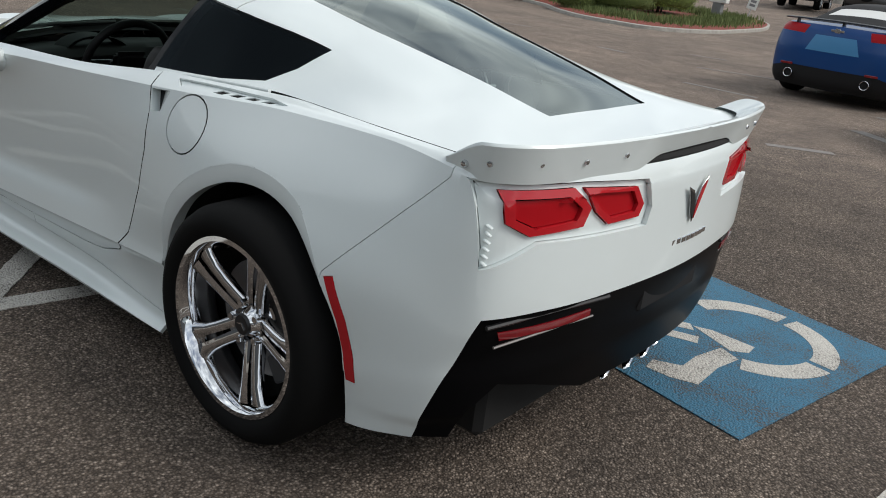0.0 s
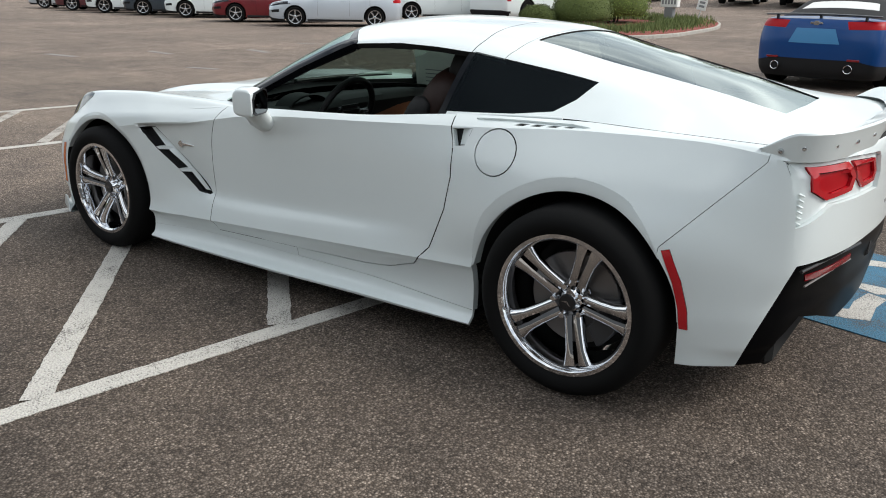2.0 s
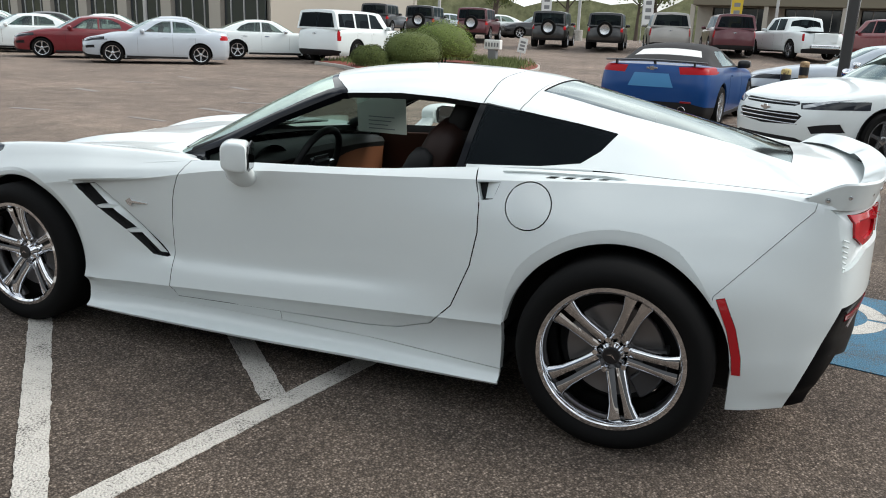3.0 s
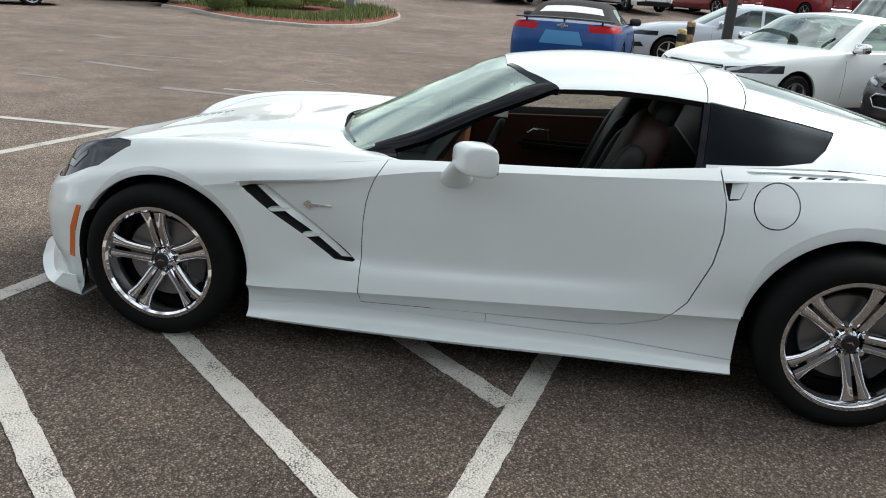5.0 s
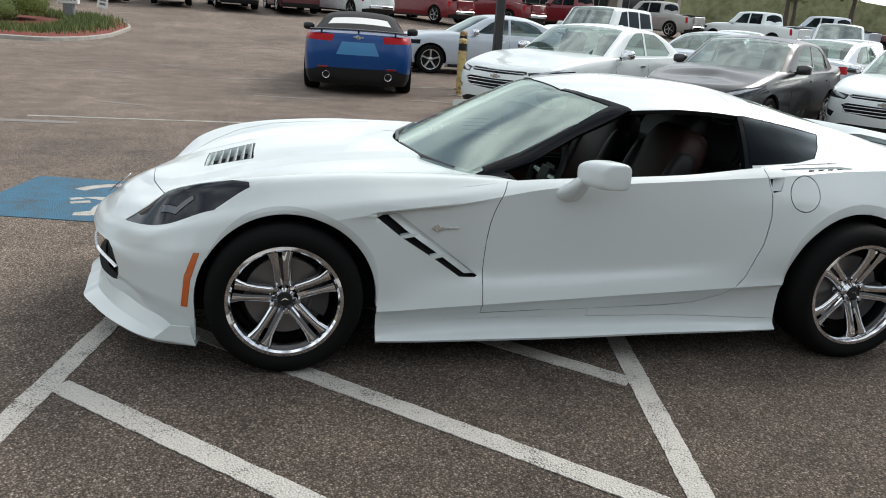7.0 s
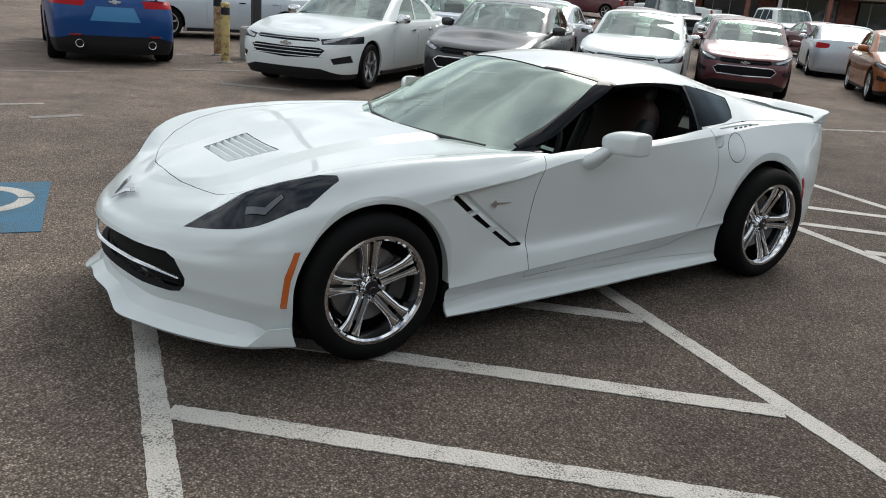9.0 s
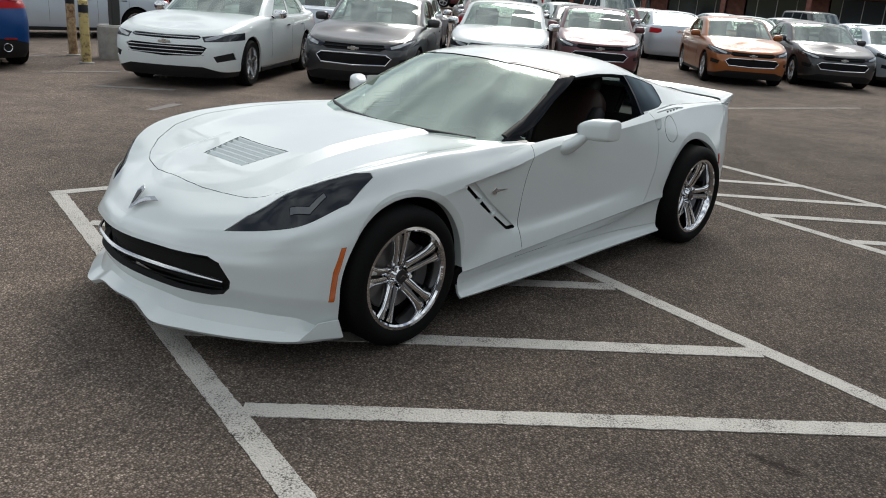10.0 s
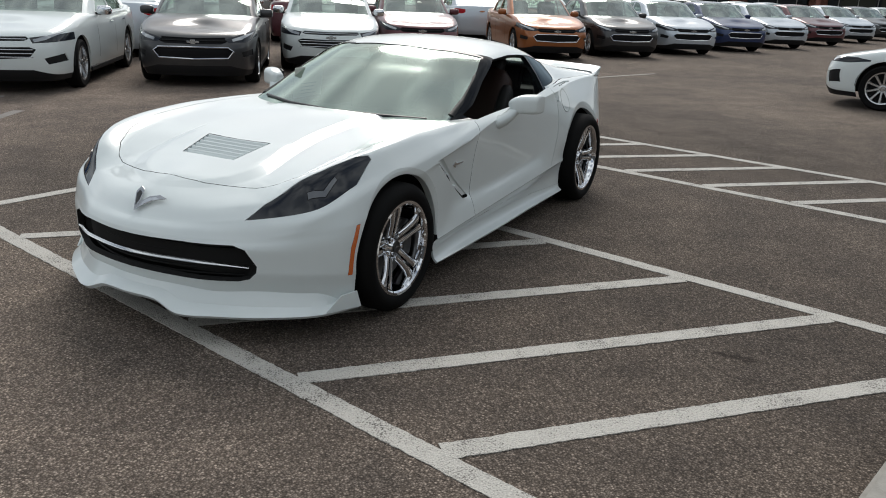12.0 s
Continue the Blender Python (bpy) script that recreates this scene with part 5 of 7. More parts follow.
# ---------------------------------------------------------------- other cars
PAINTS = {
    "white": WHITE,
    "silver": paint("silver_paint", (0.50, 0.55, 0.60), 0.35, 0.35, 0.04),
    "grey": paint("dark_grey_paint", (0.022, 0.023, 0.026), 0.3, 0.1, 0.05),
    "black": paint("black_paint", (0.012, 0.012, 0.013), 0.3, 0.0, 0.05),
    "maroon": paint("maroon_paint", (0.10, 0.022, 0.030), 0.3, 0.3, 0.06),
    "red": paint("red_paint", (0.15, 0.006, 0.012), 0.3, 0.15, 0.03),
    "orange": paint("copper_orange_paint", (0.30, 0.095, 0.022), 0.3, 0.35, 0.05),
    "blue": paint("bright_blue_paint", (0.004, 0.050, 0.19), 0.28, 0.1, 0.01),
    "navy": paint("navy_paint", (0.012, 0.03, 0.10), 0.3, 0.25, 0.03),
    "tan": paint("silver_tan_paint", (0.32, 0.31, 0.29), 0.35, 0.35, 0.06),
    "dark_blue": paint("slate_blue_paint", (0.03, 0.045, 0.06), 0.3, 0.2, 0.05),
}
for _tone in PAINTS.values():
    _tone.node_tree.nodes["Principled BSDF"].inputs["Coat Weight"].default_value = 0.7 if _tone is WHITE else 0.5
PAINTS["blue"].node_tree.nodes["Principled BSDF"].inputs["Coat Weight"].default_value = 0.12
PAINTS["blue"].node_tree.nodes["Principled BSDF"].inputs["Specular IOR Level"].default_value = 0.3
SOFT_TOP = material("black_canvas", (0.018, 0.018, 0.019), 0.85)
bumped(SOFT_TOP, noise_node(SOFT_TOP, 220.0, 2.0).outputs["Fac"], 0.4, 0.001)
ALLOY = material("silver_alloy", (0.5, 0.51, 0.52), 0.25, 0.9)
PLATE_BLUE = material("dull_blue_plate", (0.045, 0.21, 0.42), 0.45)
DUSK = material("car_cabin_dark", (0.02, 0.02, 0.02), 0.8)


def plain_wheel(parent, radius, width, style=5):
    """A road wheel with alloy spokes; its outer face looks to -y."""
    rim, w = radius * .70, width / 2
    root = new("wheel")
    root.parent = parent
    side = [(rim, -w * .9), (radius - .03, -w), (radius - .004, -w * .75)]
    part("tyre", lathe(side + [(radius, 0)] + [(r, -h) for r, h in reversed(side)], 36), RUBBER, root, "black tyre", 40)
    part("rim", lathe([(rim + .004, -w * .93), (rim - .016, -w * .9), (rim - .03, -w * .2), (rim - .03, w * .6)], 36), ALLOY, root, "silver alloy rim")
    part("wheel_back", lathe([(0, -w * .1), (rim - .03, -w * .1)], 24), MATT_BLACK, root)
    part("hub", lathe([(0, -w * .80), (.035, -w * .80), (.055, -w * .70), (.06, -w * .3)], 20), ALLOY, root)
    for k in range(style):
        s = bmesh.new()
        rows = []
        for t in (0, .5, 1):
            rad = .04 + (rim - .06) * t
            hw = (.032 - .006 * math.sin(math.pi * t)) * (5 / style) ** .5
            y = -w * (.74 + .10 * t)
            rows.append([s.verts.new((d * hw, y + dy, rad)) for d, dy in ((-1, .03), (-.7, 0), (.7, 0), (1, .03))])
        for p, q in zip(rows, rows[1:]):
            for i in range(3):
                s.faces.new((p[i], p[i + 1], q[i + 1], q[i]))
        bmesh.ops.recalc_face_normals(s, faces=s.faces)
        part("spoke", moved(s, Matrix.Rotation(2 * math.pi * k / style, 4, "Y")), ALLOY, root)
    return root


def shell(spec):
    """Left half of a road car's lower body, bumper to bumper, with hood and tail deck. The nose looks to -x."""
    w, xf, xr = spec["w"] / 2, -spec["l"] / 2, spec["l"] / 2
    fa, ra = spec["front_axle"], spec["front_axle"] + spec["wb"]
    cowl = spec["cowl"]
    plan = [(xf, 0), (xf + .035, .45 * w), (xf + .20, .84 * w), (fa, .975 * w), (cowl + .1, .985 * w), ((fa + ra) / 2 + .1, w), (ra - .1, w), (xr - .22, .90 * w), (xr - .05, .5 * w), (xr, 0)]

    def line(inset, zs, pull=0.0):
        out = []
        for k, ((x, y), z) in enumerate(zip(plan, zs)):
            d = pull if k < 3 else -pull if k > 6 else 0
            out.append((x + d, -y * (1 - inset), z))
        return out

    b, hood, deck, belt = spec["low"], spec["nose_z"], spec["deck_z"], spec["belt"]
    cz = spec["cowl_z"]
    low = line(.07, [b] * 10, .07)
    sill = line(.02, [b + .12] * 10, .01)
    waist = line(0.0, [.50, .50, .52, .56, .56, .57, .60, .62, .62, .62], -.012)
    flank = line(.012, [hood - .10, hood - .09, hood - .06, .5 * (hood + cz) - .07, belt - .16, belt - .15, belt - .12, deck - .16, deck - .12, deck - .11], .03)
    top = line(.055, [hood - .02, hood - .01, hood + .02, .5 * (hood + cz) + .02, belt - .02, belt, belt + .01, deck - .035, deck - .01, deck - .005], .10)
    edge = line(.14, [hood + .02, hood + .03, hood + .06, .5 * (hood + cz) + .055, cz - .02, belt, belt + .01, deck - .005, deck + .0, deck + .005], .20)
    mid = [(x + .12 * (k < 3) - .12 * (k > 6), y * .52, z + .02) for k, (x, y, z) in enumerate(edge)]
    xs = [xf + .38, xf + .50, xf + .68, fa + .05, cowl, (fa + ra) / 2, ra - .2, xr - .50, xr - .40, xr - .34]
    spine = [(x, 0, z) for x, z in zip(xs, [hood + .055, hood + .07, hood + .09, .5 * (hood + cz) + .085, cz, cz, deck, deck + .015, deck + .012, deck + .01])]
    return grid_bm(loft([low, sill, waist, flank, top, edge, mid, spine], 84, 32, True, True, True))


def glasshouse(spec):
    """Left half of the cabin above the belt."""
    w, belt, h, rail_y = spec["w"] / 2, spec["belt"], spec["h"], spec["rail"] * spec["w"] / 2
    c, t, e, g = spec["cowl"], spec["screen_top"], spec["roof_end"], spec["glass_end"]
    cz, dz = spec["cowl_z"], spec["tail_z"]
    yb = .925 * w
    k = [c, c + (t - c) * .5, t, t + (e - t) * .5, e, e + (g - e) * .5, g]
    k0 = [c + .38, c + (t - c) * .5 + .32, t + .25, k[3], e, max(e, e + (g - e) * .5 - .06), g - .05 if g - e > .3 else g]
    low = [(x, -y, z) for x, y, z in zip(k0, [yb, yb, yb, yb, yb, yb * .985, yb * .94], [belt - .02] * 6 + [min(belt, dz) - .01])]
    tops = [cz, cz + (h - .05 - cz) * .55, h - .05, h - .005, h - .035, (h - .035 + dz) / 2 + spec["arc"], dz]
    rails = [belt + .0, belt + (h - .10 - belt) * .55, h - .105, h - .075, h - .10, (h - .10 + dz) / 2 + spec["arc"] * .8, dz - .015]
    ry = [yb * .93, rail_y + (yb * .93 - rail_y) * .45, rail_y, rail_y, rail_y * .985, rail_y * .98 + .02, yb * .84]
    rx = [c + .20, k[1] + .17, t + .13, k[3], e - .02, k[5] - .03, g - .03]
    rail = [(x, -y, z) for x, y, z in zip(rx, ry, rails)]
    pane = [((a[0] + b[0]) / 2, (a[1] + b[1]) / 2 * 1.015, (a[2] + b[2]) / 2) for a, b in zip(low, rail)]
    roof = [((a + b) / 2 * 1 - (b - a) * .18, r[1] * .55, q - (q - r[2]) * .22) for a, b, r, q in zip(k, rx, rail, tops)]
    spine = [(x, 0, z) for x, z in zip(k, tops)]
    return grid_bm(loft([low, pane, rail, roof, spine], 60, 26, False, False, True))


def road_car(name, label, spec, colour):
    """A road car whose nose looks to -x, with its wheels on the ground."""
    car = thing(name, label, spec.get("category", "car"), spec.get("group", ""))
    coat = PAINTS[colour]
    w, xf, xr, r = spec["w"] / 2, -spec["l"] / 2, spec["l"] / 2, spec["r"]
    fa, ra = spec["front_axle"], spec["front_axle"] + spec["wb"]
    body = shell(spec)
    skin = BVHTree.FromBMesh(body)

    def at_nose(y, z):
        p = skin.ray_cast(Vector((-9, -max(abs(y), .006), z)), Vector((1, 0, 0)))[0]
        return p.x if p is not None and p.x < 0 else xf + .2

    def at_tail(y, z):
        p = skin.ray_cast(Vector((9, -max(abs(y), .006), z)), Vector((-1, 0, 0)))[0]
        return p.x if p is not None and p.x > 0 else xr - .2

    def at_side(x, z):
        p = skin.ray_cast(Vector((x, -9, z)), Vector((0, 1, 0)))[0]
        return -p.y if p is not None else w

    for x in (fa, ra):
        take(body, circle(x, r, r + .055, 26), "xz", lambda m: m.y < -.4 * w).free()
    nose = spec["nose_z"]

    def front(m):
        return m.x < xf + .75

    def back(m):
        return m.x > xr - (.65 if spec.get("plate") else .34)

    pieces = []
    for key, where, where_name in (("inner", front, "lamp_reflector"), ("lamp", front, "headlight"), ("upper", front, "grille"), ("lower", front, "lower_grille"), ("fog", front, "fog_pocket"), ("chin", front, "lower_trim"), ("tail", back, "tail_light"), ("bumper", back, "rear_valance")):
        if key in spec:
            pieces.append((key, where_name, take(body, port(*spec[key]), "yz", where)))
    part("body", hem(both(body), .03, .0), coat, car, "", 35)
    for key, nm, bm in pieces:
        mat, d, lab = {"lamp": (SMOKED, .001, "dark glossy headlight"), "inner": (CLEAR_LAMP, .002, "bright lamp reflector"), "upper": (GRILLE_BLACK, -.015, "black grille"), "lower": (GRILLE_BLACK, -.02, "black lower grille"), "fog": (TRIM_BLACK, -.012, "dark lamp pocket"), "chin": (TRIM_BLACK, -.003, "black lower bumper"), "tail": (DEEP_RED, .002, "red tail light"), "bumper": (TRIM_BLACK, -.004, "black lower rear trim")}[key]
        if key in ("upper", "lower", "bumper", "chin"):
            part(nm, hem(sunk(both(bm), d), .01, .0), mat, car, lab)
        else:
            other = mirrored(bm)
            for b in (bm, other):
                part(nm, hem(sunk(b, d), .012, .001), mat, car, lab)
    # bars in the grilles
    for key in ("upper", "lower"):
        if key in spec:
            zs = [p[1] for p in spec[key]]
            ys = max(p[0] for p in spec[key])
            mid = (min(zs) + max(zs)) / 2
            bars = spec.get("bars", 2) if key == "lower" else 1
            for i in range(bars):
                z = mid + (i - (bars - 1) / 2) * (max(zs) - min(zs)) / (bars + .5)
                pts = [(at_nose(y, z) + .004, y, z) for y in np.linspace(-ys * .93, ys * .93, 13)]
                part("grille_bar", tube(pts, .008, 6), ALLOY if spec.get("bright") else TRIM_BLACK, car)
    if "surround" in spec:
        pts = [(at_nose(y, z) - .004, y, z) for y, z in spec["surround"] + [(-a, b) for a, b in reversed(spec["surround"])]]
        part("grille_surround", tube(pts + pts[:1], .013, 6), CHROME, car, "chrome grille surround")
    if "emblem" in spec:
        for x, z, tilt in ((at_nose(0, spec["emblem"]) - .010, spec["emblem"], 0), (at_tail(0, spec.get("rear_emblem", .8)) + .010, spec.get("rear_emblem", .8), 0)):
            e = plate([(a * 1.15, b * 1.15 + z) for a, b in [(-.075, -.012), (-.075, .012), (-.028, .012), (-.028, .026), (.028, .026), (.028, .012), (.075, .012), (.075, -.012), (.028, -.012), (.028, -.026), (-.028, -.026), (-.028, -.012)]], .014, "yz", x - .007, .002)
            part("emblem", e, BRIGHT, car, "small unlettered bar emblem")
    house = glasshouse(spec)
    t, e, c, g = spec["screen_top"], spec["roof_end"], spec["cowl"], spec["glass_end"]
    ry, belt, h = spec["rail"] * w, spec["belt"], spec["h"]
    screen = take(house, neg((c - .3, -.01), (t, -.01), (t + .04, ry * .55), (t + .10, ry * .90), (c + .10, w * .82), (c - .3, w * .82)), "xy", lambda m: m.x < t + .2 and m.y > -w * .85)
    if g - e > .12:
        rear = take(house, neg((e + .22, -.01), (e + .22, ry * .80), (g - .30, ry * .92), (g - .30, -.01)) if spec.get("soft_top") else neg((e + .05, -.01), (e + .05, ry * .86), (g - .06, w * .72), (g - .02, -.01)), "xy", lambda m: m.x > e - .05)
    else:
        rear = take(house, port((-.01, belt + .04), (w * .80, belt + .04), (ry * .88, h - .16), (-.01, h - .13)), "yz", lambda m: m.x > e - .04)
    soft = spec.get("soft_top")
    windows = []
    for poly in spec["windows"]:
        windows.append(take(house, poly, "xz", lambda m: m.y < -.45 * w))
    shade = DARK_GLASS if spec.get("tinted") else CAR_GLASS
    part("windscreen", both(sunk(screen, -.003)), SCREEN_GLASS, car, "").visible_shadow = False
    part("rear_window", both(sunk(rear, -.003)), shade if not soft else PAPER, car, "pale plastic rear window" if soft else "").visible_shadow = False
    for bm in windows:
        other = mirrored(bm)
        for b in (bm, other):
            part("side_window", sunk(b, -.004), shade, car).visible_shadow = False
    part("roof", hem(both(house), .02, .0), SOFT_TOP if soft else coat, car, "black canvas roof" if soft else "", 35)
    part("cabin", box((spec["wb"] * .72, spec["w"] * .80, .34), ((fa + ra) / 2 + .15, 0, belt - .30), .05, 1), DUSK, car, "dark cabin inside")
    for y in (-.36, .36):
        part("seat", moved(box((.14, .46, .62), (0, 0, 0), .05, 2), Matrix.Translation(((fa + ra) / 2 + .12, y, belt + .02)) @ Matrix.Rotation(radians(16), 4, "Y")), DUSK, car)
    part("underbody", box((spec["l"] * .88, spec["w"] * .72, .30), (0, 0, spec["low"] + .22), .04, 1), MATT_BLACK, car)
    for s in (1, -1):
        x = c + .52
        m = blob((.15, .215, .140), (x, -(w + .055) * s, belt + .055))
        part("door_mirror", m, CHROME if spec.get("bright") else SATIN_BLACK if spec.get("dark_mirror") else coat, car, "", 60)
        part("mirror_stalk", box((.05, .12, .035), (x + .02, -(w - .03) * s, belt + .0), .01, 1), TRIM_BLACK, car)
        for hx in spec.get("handles", ()):
            part("door_handle", box((.17, .03, .025), (hx, -(at_side(hx, belt - .13) + .004) * s, belt - .13), .01, 2), CHROME if spec.get("bright") else coat, car)
        for jx in spec.get("joints", ()):
            part("door_joint", tube([(jx, -(at_side(jx, b) - .0015) * s, b) for b in np.linspace(.36, belt - .03, 7)], .0035, 5), MATT_BLACK, car)
        part("sill_strip", box((spec["wb"] - 2 * r - .18, .03, .07), ((fa + ra) / 2, -(w * .955) * s, spec["low"] + .045), .01, 1), TRIM_BLACK, car)
    if "plate" in spec:
        zp = spec["plate"]
        rows = []
        for v in np.linspace(0, 1, 5):
            z, half = zp - .11 + .21 * v, .36 - .09 * v
            rows.append([(at_tail(y, z) + .004, y, z) for y in np.linspace(-half, half, 11)])
        sheet = grid_bm(np.array(rows))
        bmesh.ops.recalc_face_normals(sheet, faces=sheet.faces)
        part("plate_panel", sheet, PLATE_BLUE, car, "paler blue panel without a plate")
    for x in (fa, ra):
        wl_ = plain_wheel(car, r, spec.get("tyre", .225), spec.get("spokes", 5))
        wl_.location = (x, -(w - .135), r)
        wl_.rotation_euler = (0, radians(20 + 13 * x), 0)
        mate = copy_thing(wl_, Matrix.Translation((x, w - .135, r)) @ Matrix.Rotation(radians(180), 4, "Z"))
        mate.parent = car
        for s in (1, -1):
            arch = lathe([(.12, -.14 * s), (r + .06, -.14 * s), (r + .06, .12 * s)], 30)
            bmesh.ops.delete(arch, geom=[f for f in arch.faces if f.calc_center_median().z < -.03], context="FACES")
            part("wheel_well", moved(arch, Matrix.Translation((x, (w - .15) * -s * -1, r))), MATT_BLACK, car)
    return car


def parked(proto, x, y, heading, colour=None, label="", group=""):
    """A copy of a prototype car, its nose turned to the heading (a direction in plan)."""
    turn = math.atan2(-heading[1], -heading[0])
    ob = copy_thing(proto, Matrix.Translation((x, y, rise(y))) @ Matrix.Rotation(turn, 4, "Z"))
    if colour:
        for o in ob.children_recursive:
            if o.data and o.data.materials and o.data.materials[0] in PAINTS.values():
                o.material_slots[0].link = "OBJECT"
                o.material_slots[0].material = PAINTS[colour]
    tagged(ob, label, "", group)
    return ob


def put(ob, x, y, heading):
    ob.location = (x, y, rise(y))
    ob.rotation_euler = (0, 0, math.atan2(-heading[1], -heading[0]))
    return ob


CRUZE = dict(
    l=4.62, w=1.80, h=1.46, wb=2.70, front_axle=-1.38, r=.325, low=.17, nose_z=.76, cowl=-.98, cowl_z=1.00, belt=.97, deck_z=1.06, tail_z=1.07,
    screen_top=-.18, roof_end=.95, glass_end=1.72, rail=.755, arc=.035, emblem=.66, rear_emblem=.88, bars=0, spokes=5, tyre=.215,
    lamp=[(.44, .705), (.62, .755), (.86, .83), (.93, .83), (.87, .735), (.74, .660), (.50, .655)],
    inner=[(.54, .705), (.66, .745), (.84, .80), (.80, .765), (.68, .70), (.56, .672)],
    upper=[(-.01, .715), (.44, .725), (.50, .68), (.40, .635), (-.01, .63)],
    lower=[(-.01, .585), (.50, .585), (.57, .53), (.48, .44), (-.01, .42)],
    surround=[(-.50, .585), (0, .59), (.50, .585), (.57, .53), (.48, .435), (0, .42)],
    fog=[(.68, .52), (.82, .56), (.82, .47), (.70, .45)],
    chin=[(-.01, .325), (.52, .325), (.66, .285), (.80, .25), (.95, .235), (.95, .05), (-.01, .05)],
    tail=[(.52, .93), (.90, .96), (.95, .90), (.90, .80), (.62, .80), (.52, .84)],
    windows=[[(-.40, 1.00), (-.05, 1.25), (.16, 1.345), (.42, 1.355), (.42, 1.0)], [(.48, 1.0), (.48, 1.355), (.85, 1.33), (1.12, 1.20), (1.20, 1.02)]],
    handles=(.25, 1.05), joints=(-.62, .46, 1.16), group="parked cars")
MALIBU = dict(CRUZE, l=4.92, w=1.85, wb=2.83, front_axle=-1.44, r=.335, nose_z=.78, deck_z=1.05, glass_end=1.95, roof_end=1.0, cowl=-.92, screen_top=-.10, bright=True, bars=3, emblem=.645,
    lamp=[(.50, .73), (.88, .78), (.93, .74), (.88, .68), (.54, .66)],
    upper=[(-.01, .735), (.46, .745), (.50, .715), (.44, .69), (-.01, .68)],
    lower=[(-.01, .605), (.50, .615), (.58, .585), (.50, .48), (-.01, .45)],
    fog=[(.66, .47), (.84, .52), (.85, .42), (.70, .39)],
    windows=[[(-.34, 1.0), (.02, 1.25), (.22, 1.345), (.46, 1.355), (.46, 1.0)], [(.52, 1.0), (.52, 1.355), (.92, 1.33), (1.22, 1.21), (1.42, 1.04), (1.30, 1.0)]],
    handles=(.28, 1.10), joints=(-.56, .49, 1.22))
MALIBU.pop("surround")
MUSCLE = dict(CRUZE, l=4.78, w=1.90, h=1.35, wb=2.81, front_axle=-1.43, r=.345, nose_z=.76, cowl=-.55, cowl_z=.97, belt=.97, deck_z=1.02, tail_z=1.02, screen_top=.10, roof_end=.95, glass_end=1.72, rail=.64, arc=.02, emblem=.70, rear_emblem=.955, tyre=.26, spokes=10, plate=.78,
    lamp=[(.52, .74), (.86, .78), (.92, .74), (.86, .69), (.55, .68)],
    upper=[(-.01, .735), (.50, .735), (.50, .69), (-.01, .685)],
    lower=[(-.01, .60), (.56, .60), (.60, .52), (.48, .34), (-.01, .32)],
    fog=[(.68, .52), (.84, .58), (.84, .38), (.70, .36)],
    tail=[(.40, .99), (.84, 1.0), (.92, .975), (.88, .91), (.42, .905)],
    bumper=[(-.01, .45), (.60, .45), (.70, .42), (.95, .36), (.95, .05), (-.01, .05)],
    windows=[[(.02, 1.0), (.28, 1.16), (.46, 1.235), (.92, 1.235), (1.02, 1.18), (1.08, 1.0)]],
    handles=(.62,), joints=(-.42, .80))
MUSCLE.pop("surround")
SUV = dict(CRUZE, l=5.18, w=2.04, h=1.89, wb=2.95, front_axle=-1.62, r=.41, low=.26, nose_z=1.05, cowl=-1.05, cowl_z=1.22, belt=1.20, deck_z=1.20, tail_z=1.20, screen_top=-.42, roof_end=2.42, glass_end=2.50, rail=.76, arc=.12, emblem=.85, rear_emblem=1.02, tyre=.275, category="suv", tinted=True,
    lamp=[(.56, .98), (.92, 1.02), (.94, .90), (.60, .88)], inner=[(.62, .97), (.86, .99), (.86, .92), (.64, .90)],
    upper=[(-.01, 1.0), (.54, 1.0), (.56, .72), (-.01, .70)], lower=[(-.01, .58), (.62, .58), (.58, .46), (-.01, .45)], fog=[(.70, .56), (.82, .56), (.82, .49), (.70, .49)],
    tail=[(.86, 1.17), (1.03, 1.17), (1.03, .78), (.90, .78)],
    bumper=[(-.01, .47), (.72, .47), (.98, .43), (1.03, .05), (-.01, .05)],
    windows=[[(-.42, 1.24), (-.18, 1.50), (.0, 1.72), (.42, 1.76), (.42, 1.24)], [(.50, 1.24), (.50, 1.76), (1.30, 1.76), (1.30, 1.24)], [(1.40, 1.24), (1.40, 1.75), (2.25, 1.72), (2.32, 1.26)]],
    handles=(.30, 1.2), joints=(-.70, .46, 1.35))
SUV.pop("surround")
JEEP = dict(SUV, l=4.25, w=1.86, h=1.82, wb=2.65, front_axle=-1.45, nose_z=1.06, cowl=-.62, cowl_z=1.15, belt=1.15, deck_z=1.14, tail_z=1.14, screen_top=-.30, roof_end=1.98, glass_end=2.06, rail=.86, r=.40, low=.36, arc=.2,
    windows=[[(-.10, 1.20), (.0, 1.66), (.45, 1.70), (.45, 1.20)], [(.55, 1.20), (.55, 1.70), (1.15, 1.70), (1.15, 1.20)], [(1.25, 1.20), (1.25, 1.69), (1.85, 1.67), (1.88, 1.20)]],
    handles=(.35, 1.05), joints=(-.40, .50, 1.20), tail=[(.74, 1.08), (.88, 1.08), (.88, .88), (.74, .88)])

